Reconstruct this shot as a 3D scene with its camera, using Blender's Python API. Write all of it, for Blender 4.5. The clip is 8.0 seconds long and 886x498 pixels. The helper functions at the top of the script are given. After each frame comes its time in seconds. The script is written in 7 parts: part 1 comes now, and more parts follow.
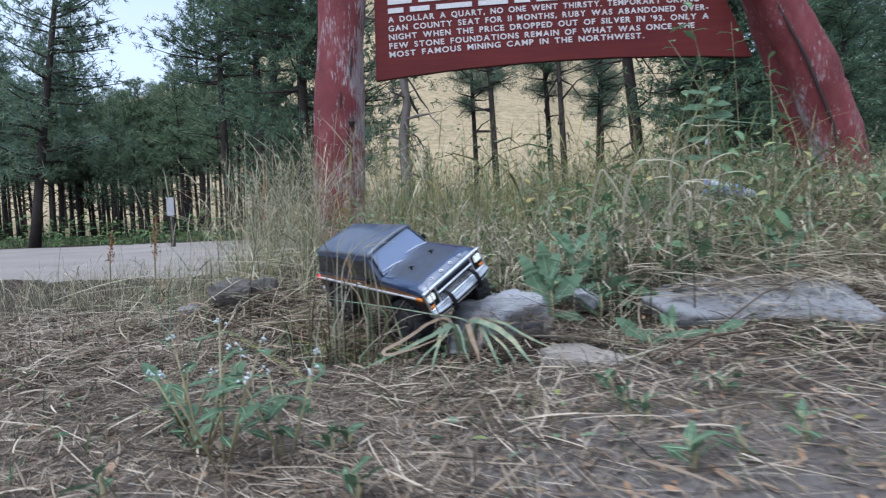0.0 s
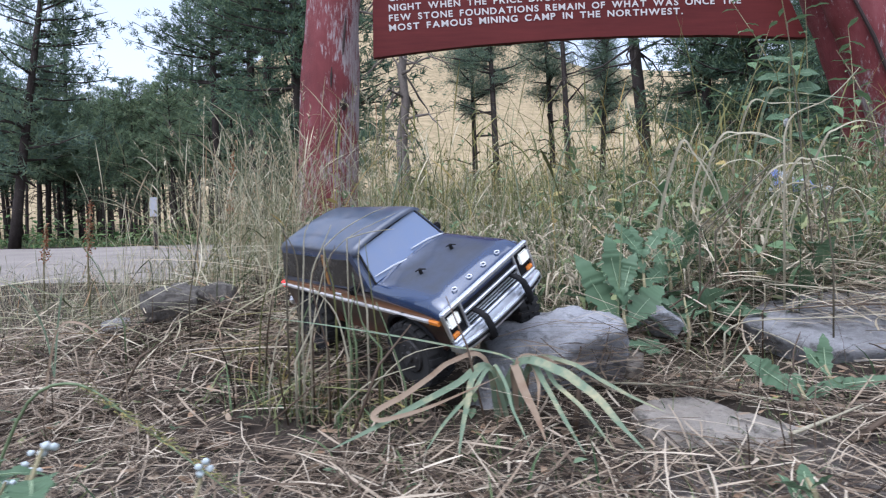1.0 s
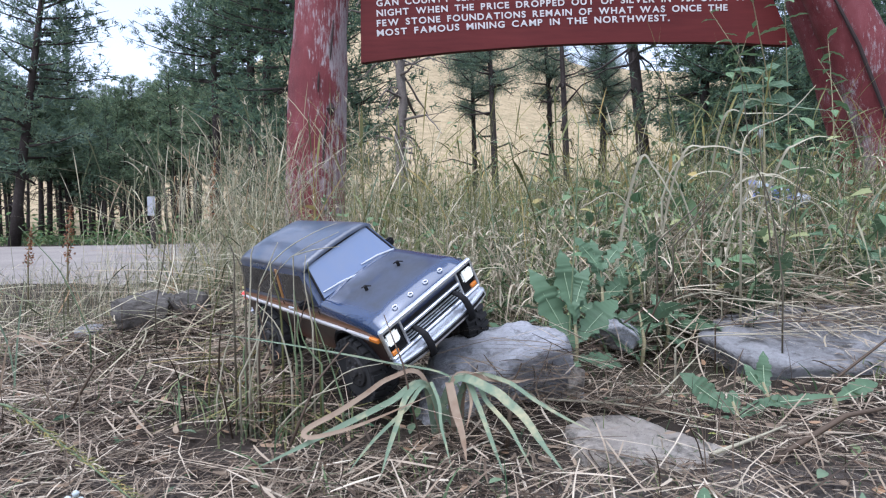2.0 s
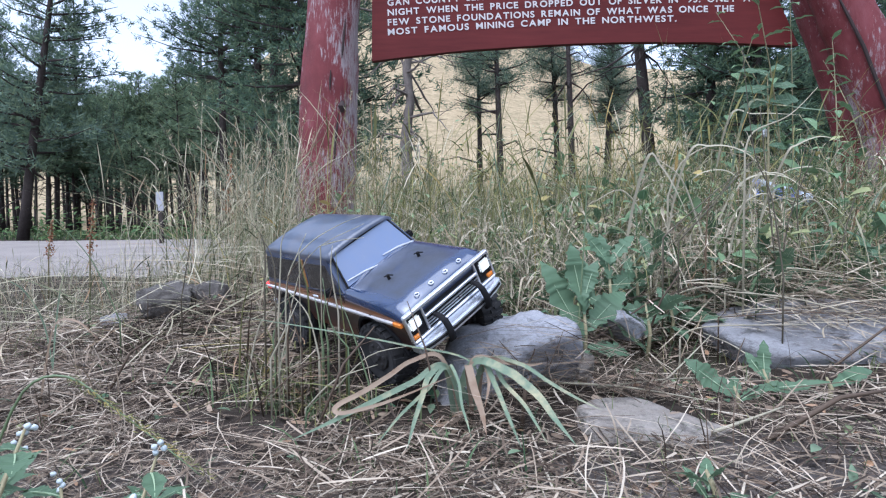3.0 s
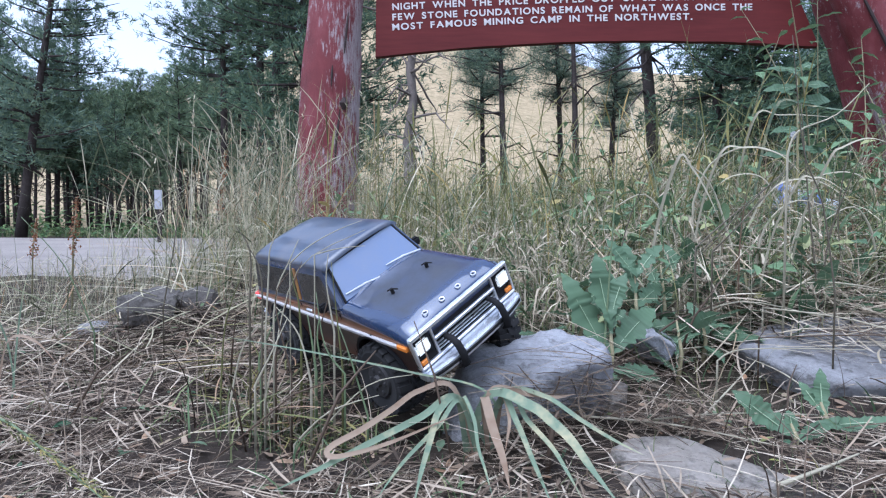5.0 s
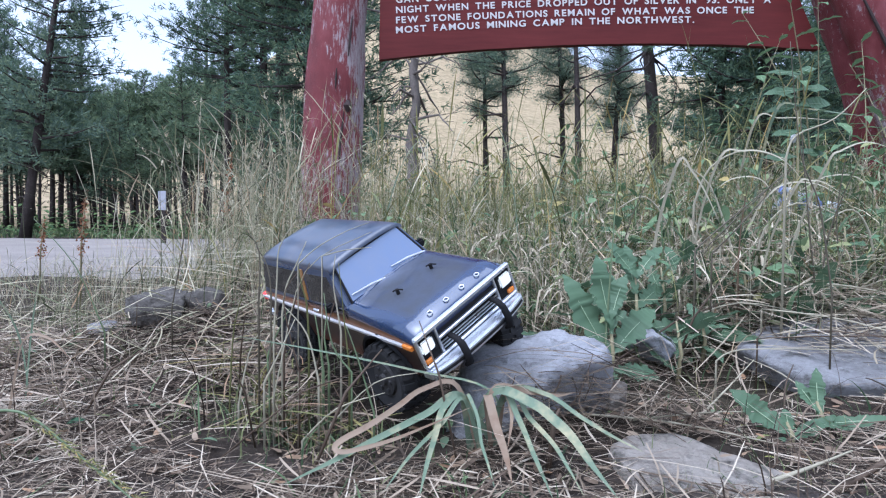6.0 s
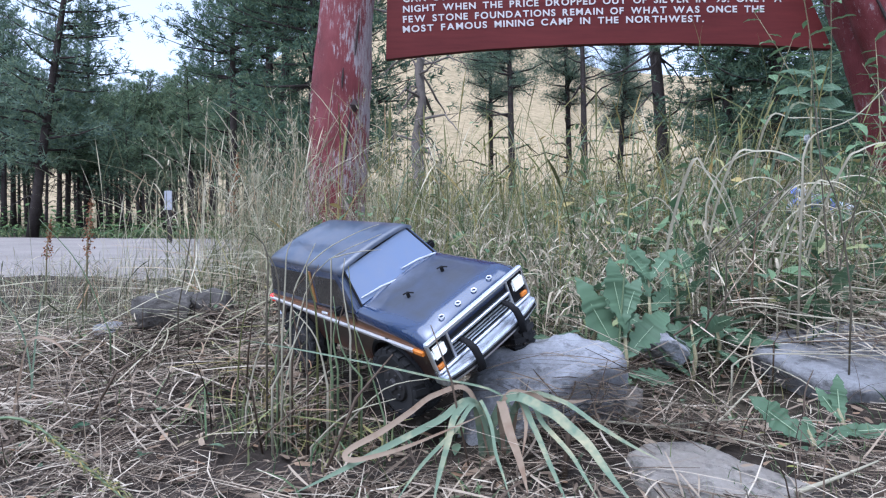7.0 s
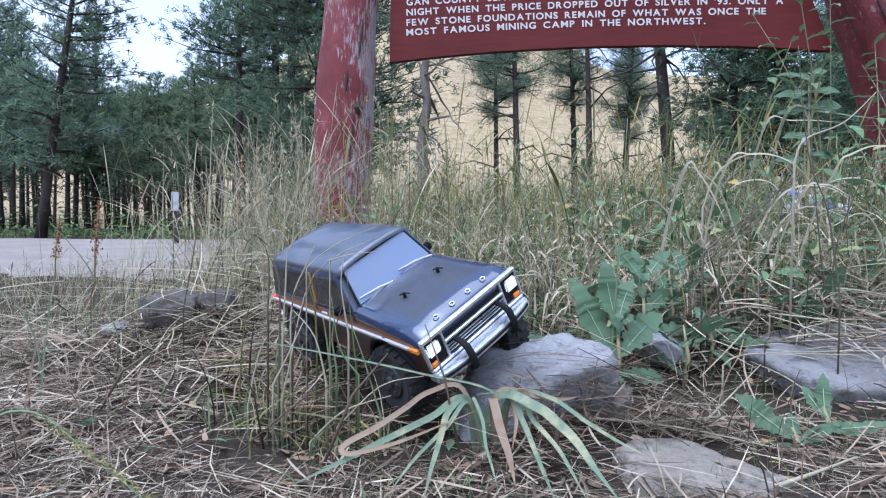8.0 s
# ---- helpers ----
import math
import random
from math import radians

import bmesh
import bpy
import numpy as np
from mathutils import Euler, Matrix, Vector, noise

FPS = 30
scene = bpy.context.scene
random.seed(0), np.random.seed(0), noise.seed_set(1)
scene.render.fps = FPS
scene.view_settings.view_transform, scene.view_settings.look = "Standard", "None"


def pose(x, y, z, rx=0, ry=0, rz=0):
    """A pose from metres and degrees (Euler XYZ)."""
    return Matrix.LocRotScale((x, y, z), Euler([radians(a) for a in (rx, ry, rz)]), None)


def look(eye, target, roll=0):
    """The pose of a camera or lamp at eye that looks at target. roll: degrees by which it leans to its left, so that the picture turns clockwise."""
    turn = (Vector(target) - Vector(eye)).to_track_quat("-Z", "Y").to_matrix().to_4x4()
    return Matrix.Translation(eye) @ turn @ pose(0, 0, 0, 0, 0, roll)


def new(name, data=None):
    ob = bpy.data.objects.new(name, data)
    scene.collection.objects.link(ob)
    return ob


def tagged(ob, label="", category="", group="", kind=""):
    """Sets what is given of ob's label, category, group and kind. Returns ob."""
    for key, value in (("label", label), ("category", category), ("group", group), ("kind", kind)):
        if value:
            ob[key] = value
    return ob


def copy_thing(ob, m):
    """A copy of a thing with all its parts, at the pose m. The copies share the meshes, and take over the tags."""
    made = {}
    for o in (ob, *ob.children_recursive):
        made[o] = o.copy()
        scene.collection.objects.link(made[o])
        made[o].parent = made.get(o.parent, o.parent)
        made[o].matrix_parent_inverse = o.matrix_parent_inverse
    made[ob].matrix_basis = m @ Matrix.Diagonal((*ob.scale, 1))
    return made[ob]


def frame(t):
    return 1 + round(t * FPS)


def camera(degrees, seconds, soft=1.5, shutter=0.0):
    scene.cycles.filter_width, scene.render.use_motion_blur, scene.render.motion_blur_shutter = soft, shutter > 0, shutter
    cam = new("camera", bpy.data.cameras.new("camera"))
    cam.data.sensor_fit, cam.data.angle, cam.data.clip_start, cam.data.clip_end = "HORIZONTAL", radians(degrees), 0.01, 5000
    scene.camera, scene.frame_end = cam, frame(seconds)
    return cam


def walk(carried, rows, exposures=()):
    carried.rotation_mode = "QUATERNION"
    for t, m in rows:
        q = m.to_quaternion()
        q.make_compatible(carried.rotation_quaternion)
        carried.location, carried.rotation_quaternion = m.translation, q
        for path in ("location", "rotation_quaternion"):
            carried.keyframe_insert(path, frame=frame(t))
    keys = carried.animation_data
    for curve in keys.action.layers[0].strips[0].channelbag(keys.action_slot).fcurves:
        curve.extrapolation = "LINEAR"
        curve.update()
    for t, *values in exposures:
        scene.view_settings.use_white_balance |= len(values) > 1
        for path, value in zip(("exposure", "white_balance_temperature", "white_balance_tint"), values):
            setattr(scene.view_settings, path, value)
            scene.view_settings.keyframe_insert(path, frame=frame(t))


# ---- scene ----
cam = camera(71.2, 8.0, soft=1.2, shutter=0.2)
EXPO = 1.4
KELVIN = 5100
TINT = 14
PATH = [
    (0, (0.085, -0.657, 0.358), (0.085, 1.341, 0.251), -2.2),
    (0.2, (-0.042, -0.461, 0.336), (-0.064, 1.537, 0.245), -2.1),
    (0.5, (-0.106, -0.089, 0.297), (-0.107, 1.91, 0.22), -1.6),
    (0.7, (-0.074, -0.017, 0.301), (-0.064, 1.982, 0.225), -1.1),
    (1, (0.023, 0.006, 0.295), (0.039, 2.004, 0.216), -1.3),
    (1.5, (0.143, 0.009, 0.332), (0.158, 2.007, 0.253), -1.1),
    (3, (0.103, -0.088, 0.32), (0.099, 1.91, 0.231), -0.5),
    (3.5, (0.103, -0.011, 0.323), (0.098, 1.987, 0.24), -0.2),
    (4, (0.119, 0.056, 0.34), (0.114, 2.054, 0.256), 0.0),
    (5.5, (0.069, 0.075, 0.325), (0.061, 2.074, 0.242), 0.3),
    (6, (0.079, 0.047, 0.331), (0.065, 2.045, 0.251), 0.3),
    (6.5, (0.093, 0.054, 0.333), (0.073, 2.052, 0.253), 0.3),
    (7, (0.067, 0.071, 0.334), (0.037, 2.069, 0.254), 0.4),
    (7.5, (0.069, 0.041, 0.333), (0.029, 2.04, 0.255), 0.5),
    (8, (0.087, 0.036, 0.338), (0.038, 2.034, 0.26), 0.4),
]
walk(cam, [(t, look(e, g, r)) for t, e, g, r in PATH], [(0.0, EXPO - 0.33, KELVIN + 180, TINT - 5), (0.5, EXPO - 0.24, KELVIN + 380, TINT - 2), (1.2, EXPO - 0.10, KELVIN + 380, TINT), (3.0, EXPO, KELVIN + 150, TINT), (5.0, EXPO, KELVIN, TINT), (8.0, EXPO, KELVIN, TINT)])

# ---- light: open shade under a bright evening sky ----
world = bpy.data.worlds.new("sky")
scene.world = world
world.use_nodes = True
wn = world.node_tree.nodes
wl = world.node_tree.links
sky = wn.new("ShaderNodeTexSky")
sky.sky_type = "NISHITA"
sky.sun_disc = False
sky.sun_elevation = radians(66)
sky.sun_rotation = radians(214)
sky.air_density = 1.0
sky.dust_density = 3.0
sky.ozone_density = 1.0
haze = wn.new("ShaderNodeHueSaturation")
haze.inputs["Saturation"].default_value = 0.33
wl.new(sky.outputs["Color"], haze.inputs["Color"])
wl.new(haze.outputs["Color"], wn["Background"].inputs["Color"])
wn["Background"].inputs["Strength"].default_value = 0.13
sun = new("sun", bpy.data.lights.new("sun", "SUN"))
sun.data.energy = 1.15
sun.data.angle = radians(70)
sun.data.color = (1.0, 0.98, 0.95)
sun.matrix_world = look((-2.2, -3.3, 8.9), (0, 0, 0))


# ---- material helpers ----
def mat(name, rough=0.7, metal=0.0, spec=0.5):
    m = bpy.data.materials.new(name)
    m.use_nodes = True
    b = m.node_tree.nodes["Principled BSDF"]
    b.inputs["Roughness"].default_value = rough
    b.inputs["Metallic"].default_value = metal
    b.inputs["Specular IOR Level"].default_value = spec
    return m, m.node_tree.nodes, m.node_tree.links, b


def ramp(ns, stops, mode="LINEAR"):
    r = ns.new("ShaderNodeValToRGB")
    r.color_ramp.interpolation = mode
    while len(r.color_ramp.elements) < len(stops):
        r.color_ramp.elements.new(0.5)
    for e, (p, c) in zip(r.color_ramp.elements, stops):
        e.position = p
        e.color = (*c, 1)
    return r


def noise_tex(ns, ls, scale, detail=6, rough=0.6, stretch=None, source="Object"):
    n = ns.new("ShaderNodeTexNoise")
    n.inputs["Scale"].default_value = scale
    n.inputs["Detail"].default_value = detail
    n.inputs["Roughness"].default_value = rough
    c = ns.new("ShaderNodeTexCoord")
    if stretch:
        mp = ns.new("ShaderNodeMapping")
        mp.inputs["Scale"].default_value = stretch
        ls.new(c.outputs[source], mp.inputs["Vector"])
        ls.new(mp.outputs["Vector"], n.inputs["Vector"])
    else:
        ls.new(c.outputs[source], n.inputs["Vector"])
    return n


def bump(ns, ls, b, height, strength=0.5, distance=0.01):
    bp = ns.new("ShaderNodeBump")
    bp.inputs["Strength"].default_value = strength
    bp.inputs["Distance"].default_value = distance
    ls.new(height, bp.inputs["Height"])
    ls.new(bp.outputs["Normal"], b.inputs["Normal"])


def mixc(ns, ls, fac, a, b):
    m = ns.new("ShaderNodeMix")
    m.data_type = "RGBA"
    if hasattr(fac, "default_value"):
        ls.new(fac, m.inputs[0])
    else:
        m.inputs[0].default_value = fac
    for s, i in ((a, 6), (b, 7)):
        if hasattr(s, "default_value"):
            ls.new(s, m.inputs[i])
        else:
            m.inputs[i].default_value = (*s, 1)
    return m.outputs[2]


def simple(name, color, rough=0.6, metal=0.0, spec=0.5, vary=0.25, scale=30.0, bumpy=0.15, dist=0.001):
    """A plain surface with two scales of colour variation and a fine relief."""
    m, ns, ls, b = mat(name, rough, metal, spec)
    n1 = noise_tex(ns, ls, scale)
    n2 = noise_tex(ns, ls, scale * 7, 3)
    lo = tuple(c * (1 - vary) for c in color)
    hi = tuple(min(1, c * (1 + vary)) for c in color)
    r1 = ramp(ns, [(0.3, lo), (0.7, hi)])
    ls.new(n1.outputs["Fac"], r1.inputs["Fac"])
    r2 = ramp(ns, [(0.25, lo), (0.75, hi)])
    ls.new(n2.outputs["Fac"], r2.inputs["Fac"])
    ls.new(mixc(ns, ls, 0.4, r1.outputs["Color"], r2.outputs["Color"]), b.inputs["Base Color"])
    bump(ns, ls, b, n2.outputs["Fac"], bumpy, dist)
    return m


def blades_mat(name, stops, rough=0.6, trans=0.25, fleck=None):
    """Leaves and straw: each island takes its own colour, and light comes through a little."""
    m, ns, ls, b = mat(name, rough, 0, 0.16)
    g = ns.new("ShaderNodeNewGeometry")
    r = ramp(ns, stops)
    ls.new(g.outputs["Random Per Island"], r.inputs["Fac"])
    n = noise_tex(ns, ls, 14, 3)
    dark = ns.new("ShaderNodeHueSaturation")
    dark.inputs["Value"].default_value = 0.7
    ls.new(r.outputs["Color"], dark.inputs["Color"])
    c = mixc(ns, ls, n.outputs["Fac"], r.outputs["Color"], dark.outputs["Color"])
    if fleck:
        p = noise_tex(ns, ls, 11, 4, 0.7)
        k = ramp(ns, [(0.50, (0.0, 0.0, 0.0)), (0.66, (0.85, 0.85, 0.85))])
        ls.new(p.outputs["Fac"], k.inputs["Fac"])
        c = mixc(ns, ls, k.outputs["Color"], c, fleck)
    ls.new(c, b.inputs["Base Color"])
    t = ns.new("ShaderNodeBsdfTranslucent")
    ls.new(c, t.inputs["Color"])
    mx = ns.new("ShaderNodeMixShader")
    mx.inputs[0].default_value = trans
    ls.new(b.outputs[0], mx.inputs[1])
    ls.new(t.outputs[0], mx.inputs[2])
    ls.new(mx.outputs[0], ns["Material Output"].inputs["Surface"])
    return m


# ---- materials ----
M_STRAW = blades_mat("dry_straw", [(0.0, (0.03, 0.021, 0.015)), (0.35, (0.12, 0.086, 0.060)), (0.65, (0.31, 0.24, 0.17)), (0.88, (0.48, 0.40, 0.30)), (1.0, (0.60, 0.52, 0.40))], 0.6, 0.12)
M_TALL = blades_mat("ripe_grass", [(0.0, (0.05, 0.062, 0.03)), (0.2, (0.16, 0.17, 0.09)), (0.5, (0.40, 0.37, 0.235)), (0.8, (0.58, 0.52, 0.38)), (0.92, (0.50, 0.40, 0.26)), (1.0, (0.30, 0.18, 0.09))])
M_PALE = blades_mat("lodged_straw", [(0.0, (0.34, 0.28, 0.19)), (1.0, (0.62, 0.54, 0.40))], 0.6, 0.15)
M_OLIVE = blades_mat("olive_stems", [(0.0, (0.07, 0.075, 0.03)), (0.5, (0.17, 0.17, 0.065)), (0.85, (0.30, 0.27, 0.10)), (1.0, (0.36, 0.25, 0.09))], 0.6, 0.15)
M_GREEN = blades_mat("green_grass", [(0.0, (0.035, 0.065, 0.03)), (0.4, (0.12, 0.17, 0.08)), (0.85, (0.25, 0.28, 0.13)), (1.0, (0.38, 0.33, 0.14))])
M_WIDE = blades_mat("wide_blade", [(0.0, (0.14, 0.195, 0.125)), (0.6, (0.22, 0.275, 0.185)), (1.0, (0.34, 0.35, 0.22))], 0.5, 0.25, (0.42, 0.37, 0.22))
M_DRYBLADE = blades_mat("withered_blade", [(0.0, (0.20, 0.135, 0.09)), (0.6, (0.37, 0.29, 0.205)), (1.0, (0.42, 0.25, 0.14))], 0.6, 0.2, (0.17, 0.105, 0.065))
M_WEED = blades_mat("weed_leaf", [(0.0, (0.06, 0.12, 0.066)), (0.35, (0.12, 0.183, 0.105)), (0.6, (0.178, 0.240, 0.148)), (0.85, (0.24, 0.32, 0.14)), (1.0, (0.36, 0.35, 0.10))], 0.42)
M_BANKLEAF = blades_mat("bank_leaf", [(0.0, (0.10, 0.18, 0.09)), (0.6, (0.21, 0.29, 0.15)), (0.9, (0.34, 0.35, 0.16)), (1.0, (0.46, 0.33, 0.12))])
M_EDGE = blades_mat("edge_leaf", [(0.0, (0.07, 0.13, 0.05)), (0.6, (0.14, 0.22, 0.08)), (1.0, (0.24, 0.30, 0.12))])
# Needles of the far wood: sunlight among the trunks is put into their green.
M_WOODLEAF_LIT = blades_mat("wood_needles_sunlit", [(0.0, (0.11, 0.16, 0.11)), (0.5, (0.18, 0.25, 0.15)), (1.0, (0.28, 0.34, 0.17))], 0.6, 0.35)
M_STEM = simple("weed_stem", (0.22, 0.19, 0.10), 0.7)
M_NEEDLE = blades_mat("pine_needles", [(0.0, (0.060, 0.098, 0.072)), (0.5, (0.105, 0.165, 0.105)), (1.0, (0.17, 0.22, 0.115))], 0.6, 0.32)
# Brighter copy of the needles above, with more light put into the colour.
M_NEEDLE_LIT = blades_mat("pine_needles_lit", [(0.0, (0.095, 0.142, 0.115)), (0.5, (0.155, 0.22, 0.155)), (1.0, (0.23, 0.285, 0.16))], 0.6, 0.3)
M_TREEBARK = simple("pine_bark", (0.050, 0.041, 0.037), 0.95, spec=0.08, vary=0.5, scale=5, bumpy=0.8, dist=0.02)
M_SNAG = simple("dead_grey_wood", (0.135, 0.115, 0.10), 0.95, spec=0.1, vary=0.45, scale=6, bumpy=0.6, dist=0.01)


def ground_mat():
    m, ns, ls, b = mat("soil_and_chaff", 0.95, 0, 0.06)
    a = noise_tex(ns, ls, 2.2, 8)
    f = noise_tex(ns, ls, 60, 8, 0.75)
    g = noise_tex(ns, ls, 0.35, 4)
    r1 = ramp(ns, [(0.30, (0.018, 0.014, 0.012)), (0.55, (0.046, 0.036, 0.028)), (0.75, (0.11, 0.088, 0.068))])
    ls.new(f.outputs["Fac"], r1.inputs["Fac"])
    r2 = ramp(ns, [(0.4, (0.030, 0.024, 0.020)), (0.65, (0.075, 0.06, 0.046))])
    ls.new(a.outputs["Fac"], r2.inputs["Fac"])
    c = mixc(ns, ls, 0.45, r1.outputs["Color"], r2.outputs["Color"])
    r3 = ramp(ns, [(0.45, (0.0, 0.0, 0.0)), (0.65, (0.5, 0.5, 0.5))])
    ls.new(g.outputs["Fac"], r3.inputs["Fac"])
    c = mixc(ns, ls, r3.outputs["Color"], c, (0.11, 0.11, 0.06))
    # the worn dusty track in front of the verge
    tc = ns.new("ShaderNodeTexCoord")
    sx = ns.new("ShaderNodeSeparateXYZ")
    ls.new(tc.outputs["Object"], sx.inputs[0])
    ma = ns.new("ShaderNodeMath")
    ma.operation = "MULTIPLY_ADD"
    ma.inputs[1].default_value = 1.1
    ls.new(a.outputs["Fac"], ma.inputs[0])
    sub = ns.new("ShaderNodeMath")
    sub.operation = "SUBTRACT"
    sub.inputs[1].default_value = 0.55
    ls.new(sx.outputs["Y"], sub.inputs[0])
    ls.new(sub.outputs[0], ma.inputs[2])
    r4 = ramp(ns, [(0.60, (0.85, 0.85, 0.85)), (1.0, (0.0, 0.0, 0.0))])
    ls.new(ma.outputs[0], r4.inputs["Fac"])
    r5 = ramp(ns, [(0.3, (0.14, 0.122, 0.108)), (0.7, (0.27, 0.24, 0.22))])
    ls.new(f.outputs["Fac"], r5.inputs["Fac"])
    ls.new(mixc(ns, ls, r4.outputs["Color"], c, r5.outputs["Color"]), b.inputs["Base Color"])
    bump(ns, ls, b, f.outputs["Fac"], 0.8, 0.015)
    return m


def road_mat():
    m, ns, ls, b = mat("packed_gravel", 0.95, 0, 0.2)
    a = noise_tex(ns, ls, 0.8, 6)
    f = noise_tex(ns, ls, 45, 6, 0.7)
    r1 = ramp(ns, [(0.3, (0.165, 0.143, 0.127)), (0.7, (0.27, 0.238, 0.212))])
    ls.new(a.outputs["Fac"], r1.inputs["Fac"])
    r2 = ramp(ns, [(0.3, (0.13, 0.116, 0.10)), (0.7, (0.32, 0.286, 0.255))])
    ls.new(f.outputs["Fac"], r2.inputs["Fac"])
    ls.new(mixc(ns, ls, 0.35, r1.outputs["Color"], r2.outputs["Color"]), b.inputs["Base Color"])
    bump(ns, ls, b, f.outputs["Fac"], 0.6, 0.01)
    return m


def hill_mat():
    m, ns, ls, b = mat("dry_hillside", 1.0, 0, 0.1)
    a = noise_tex(ns, ls, 0.03, 8, 0.65)
    f = noise_tex(ns, ls, 0.7, 6, 0.75)
    r1 = ramp(ns, [(0.3, (0.20, 0.155, 0.09)), (0.6, (0.33, 0.25, 0.15)), (0.8, (0.24, 0.21, 0.105))])
    ls.new(a.outputs["Fac"], r1.inputs["Fac"])
    r2 = ramp(ns, [(0.36, (0.10, 0.10, 0.05)), (0.50, (0.28, 0.22, 0.13)), (0.64, (0.40, 0.32, 0.20))])
    ls.new(f.outputs["Fac"], r2.inputs["Fac"])
    ls.new(mixc(ns, ls, 0.55, r1.outputs["Color"], r2.outputs["Color"]), b.inputs["Base Color"])
    return m


def log_mat(name, lo, hi, worn=None, streak=None):
    """Barn-red paint on a log, flaked off to silvery wood along the grain; worn: x past which the weather side has lost most paint;
    streak: start, end and lean of a band bared along the log."""
    m, ns, ls, b = mat(name, 0.75, 0, 0.35)
    big = noise_tex(ns, ls, 3.2, 6, 0.7, (2.2, 2.2, 0.8))
    fine = noise_tex(ns, ls, 24, 8, 0.78, (3.0, 3.0, 0.42))
    tint = noise_tex(ns, ls, 6, 4, 0.6, (1.0, 1.0, 0.6))
    red = ramp(ns, [(0.25, (0.085, 0.014, 0.015)), (0.5, (0.140, 0.026, 0.028)), (0.68, (0.185, 0.050, 0.054)), (0.85, (0.25, 0.105, 0.11))])
    ls.new(tint.outputs["Fac"], red.inputs["Fac"])
    wood = ramp(ns, [(0.3, (0.16, 0.125, 0.12)), (0.6, (0.34, 0.30, 0.30)), (0.8, (0.48, 0.44, 0.45))])
    ls.new(fine.outputs["Fac"], wood.inputs["Fac"])
    add = ns.new("ShaderNodeMath")
    add.operation = "ADD"
    ls.new(big.outputs["Fac"], add.inputs[0])
    ls.new(fine.outputs["Fac"], add.inputs[1])
    half = ns.new("ShaderNodeMath")
    half.operation = "MULTIPLY"
    half.inputs[1].default_value = 0.5
    ls.new(add.outputs[0], half.inputs[0])
    amount = half.outputs[0]
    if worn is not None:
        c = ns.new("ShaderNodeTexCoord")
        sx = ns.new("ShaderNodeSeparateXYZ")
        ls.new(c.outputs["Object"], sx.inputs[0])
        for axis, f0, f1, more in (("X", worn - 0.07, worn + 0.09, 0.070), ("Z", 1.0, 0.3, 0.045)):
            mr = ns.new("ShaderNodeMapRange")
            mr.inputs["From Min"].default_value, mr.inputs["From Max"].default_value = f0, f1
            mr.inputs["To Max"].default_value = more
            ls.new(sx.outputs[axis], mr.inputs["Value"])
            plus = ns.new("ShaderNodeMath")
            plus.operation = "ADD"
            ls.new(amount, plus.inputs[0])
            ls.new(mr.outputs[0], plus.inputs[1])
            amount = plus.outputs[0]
    if streak is not None:
        c = ns.new("ShaderNodeTexCoord")
        sx = ns.new("ShaderNodeSeparateXYZ")
        ls.new(c.outputs["Object"], sx.inputs[0])
        along = ns.new("ShaderNodeMath")
        along.operation = "MULTIPLY_ADD"
        ls.new(sx.outputs["Z"], along.inputs[0])
        along.inputs[1].default_value = streak[2]
        ls.new(sx.outputs["X"], along.inputs[2])
        share = None
        for src, f0, f1 in ((along.outputs[0], streak[0] - 0.03, streak[0] + 0.05), (along.outputs[0], streak[1] + 0.03, streak[1] - 0.06), (sx.outputs["Z"], 1.62, 1.25)):
            mr = ns.new("ShaderNodeMapRange")
            mr.inputs["From Min"].default_value, mr.inputs["From Max"].default_value = f0, f1
            ls.new(src, mr.inputs["Value"])
            if share is None:
                share = mr.outputs[0]
            else:
                mul = ns.new("ShaderNodeMath")
                mul.operation = "MULTIPLY"
                ls.new(share, mul.inputs[0])
                ls.new(mr.outputs[0], mul.inputs[1])
                share = mul.outputs[0]
        plus = ns.new("ShaderNodeMath")
        plus.operation = "MULTIPLY_ADD"
        ls.new(share, plus.inputs[0])
        plus.inputs[1].default_value = 0.11
        ls.new(amount, plus.inputs[2])
        amount = plus.outputs[0]
    k = ramp(ns, [(lo, (0, 0, 0)), (hi, (0.85, 0.85, 0.85))])
    ls.new(amount, k.inputs["Fac"])
    ls.new(mixc(ns, ls, k.outputs["Color"], red.outputs["Color"], wood.outputs["Color"]), b.inputs["Base Color"])
    bump(ns, ls, b, fine.outputs["Fac"], 0.7, 0.012)
    return m


def board_mat():
    m, ns, ls, b = mat("red_sign_board", 0.7, 0, 0.2)
    fine = noise_tex(ns, ls, 12, 8, 0.7, (0.25, 1, 3.0))
    big = noise_tex(ns, ls, 1.5, 4)
    r = ramp(ns, [(0.3, (0.058, 0.008, 0.007)), (0.7, (0.108, 0.017, 0.014))])
    ls.new(fine.outputs["Fac"], r.inputs["Fac"])
    r2 = ramp(ns, [(0.3, (0.075, 0.010, 0.010)), (0.7, (0.118, 0.020, 0.019))])
    ls.new(big.outputs["Fac"], r2.inputs["Fac"])
    ls.new(mixc(ns, ls, 0.4, r.outputs["Color"], r2.outputs["Color"]), b.inputs["Base Color"])
    bump(ns, ls, b, fine.outputs["Fac"], 0.3, 0.004)
    return m


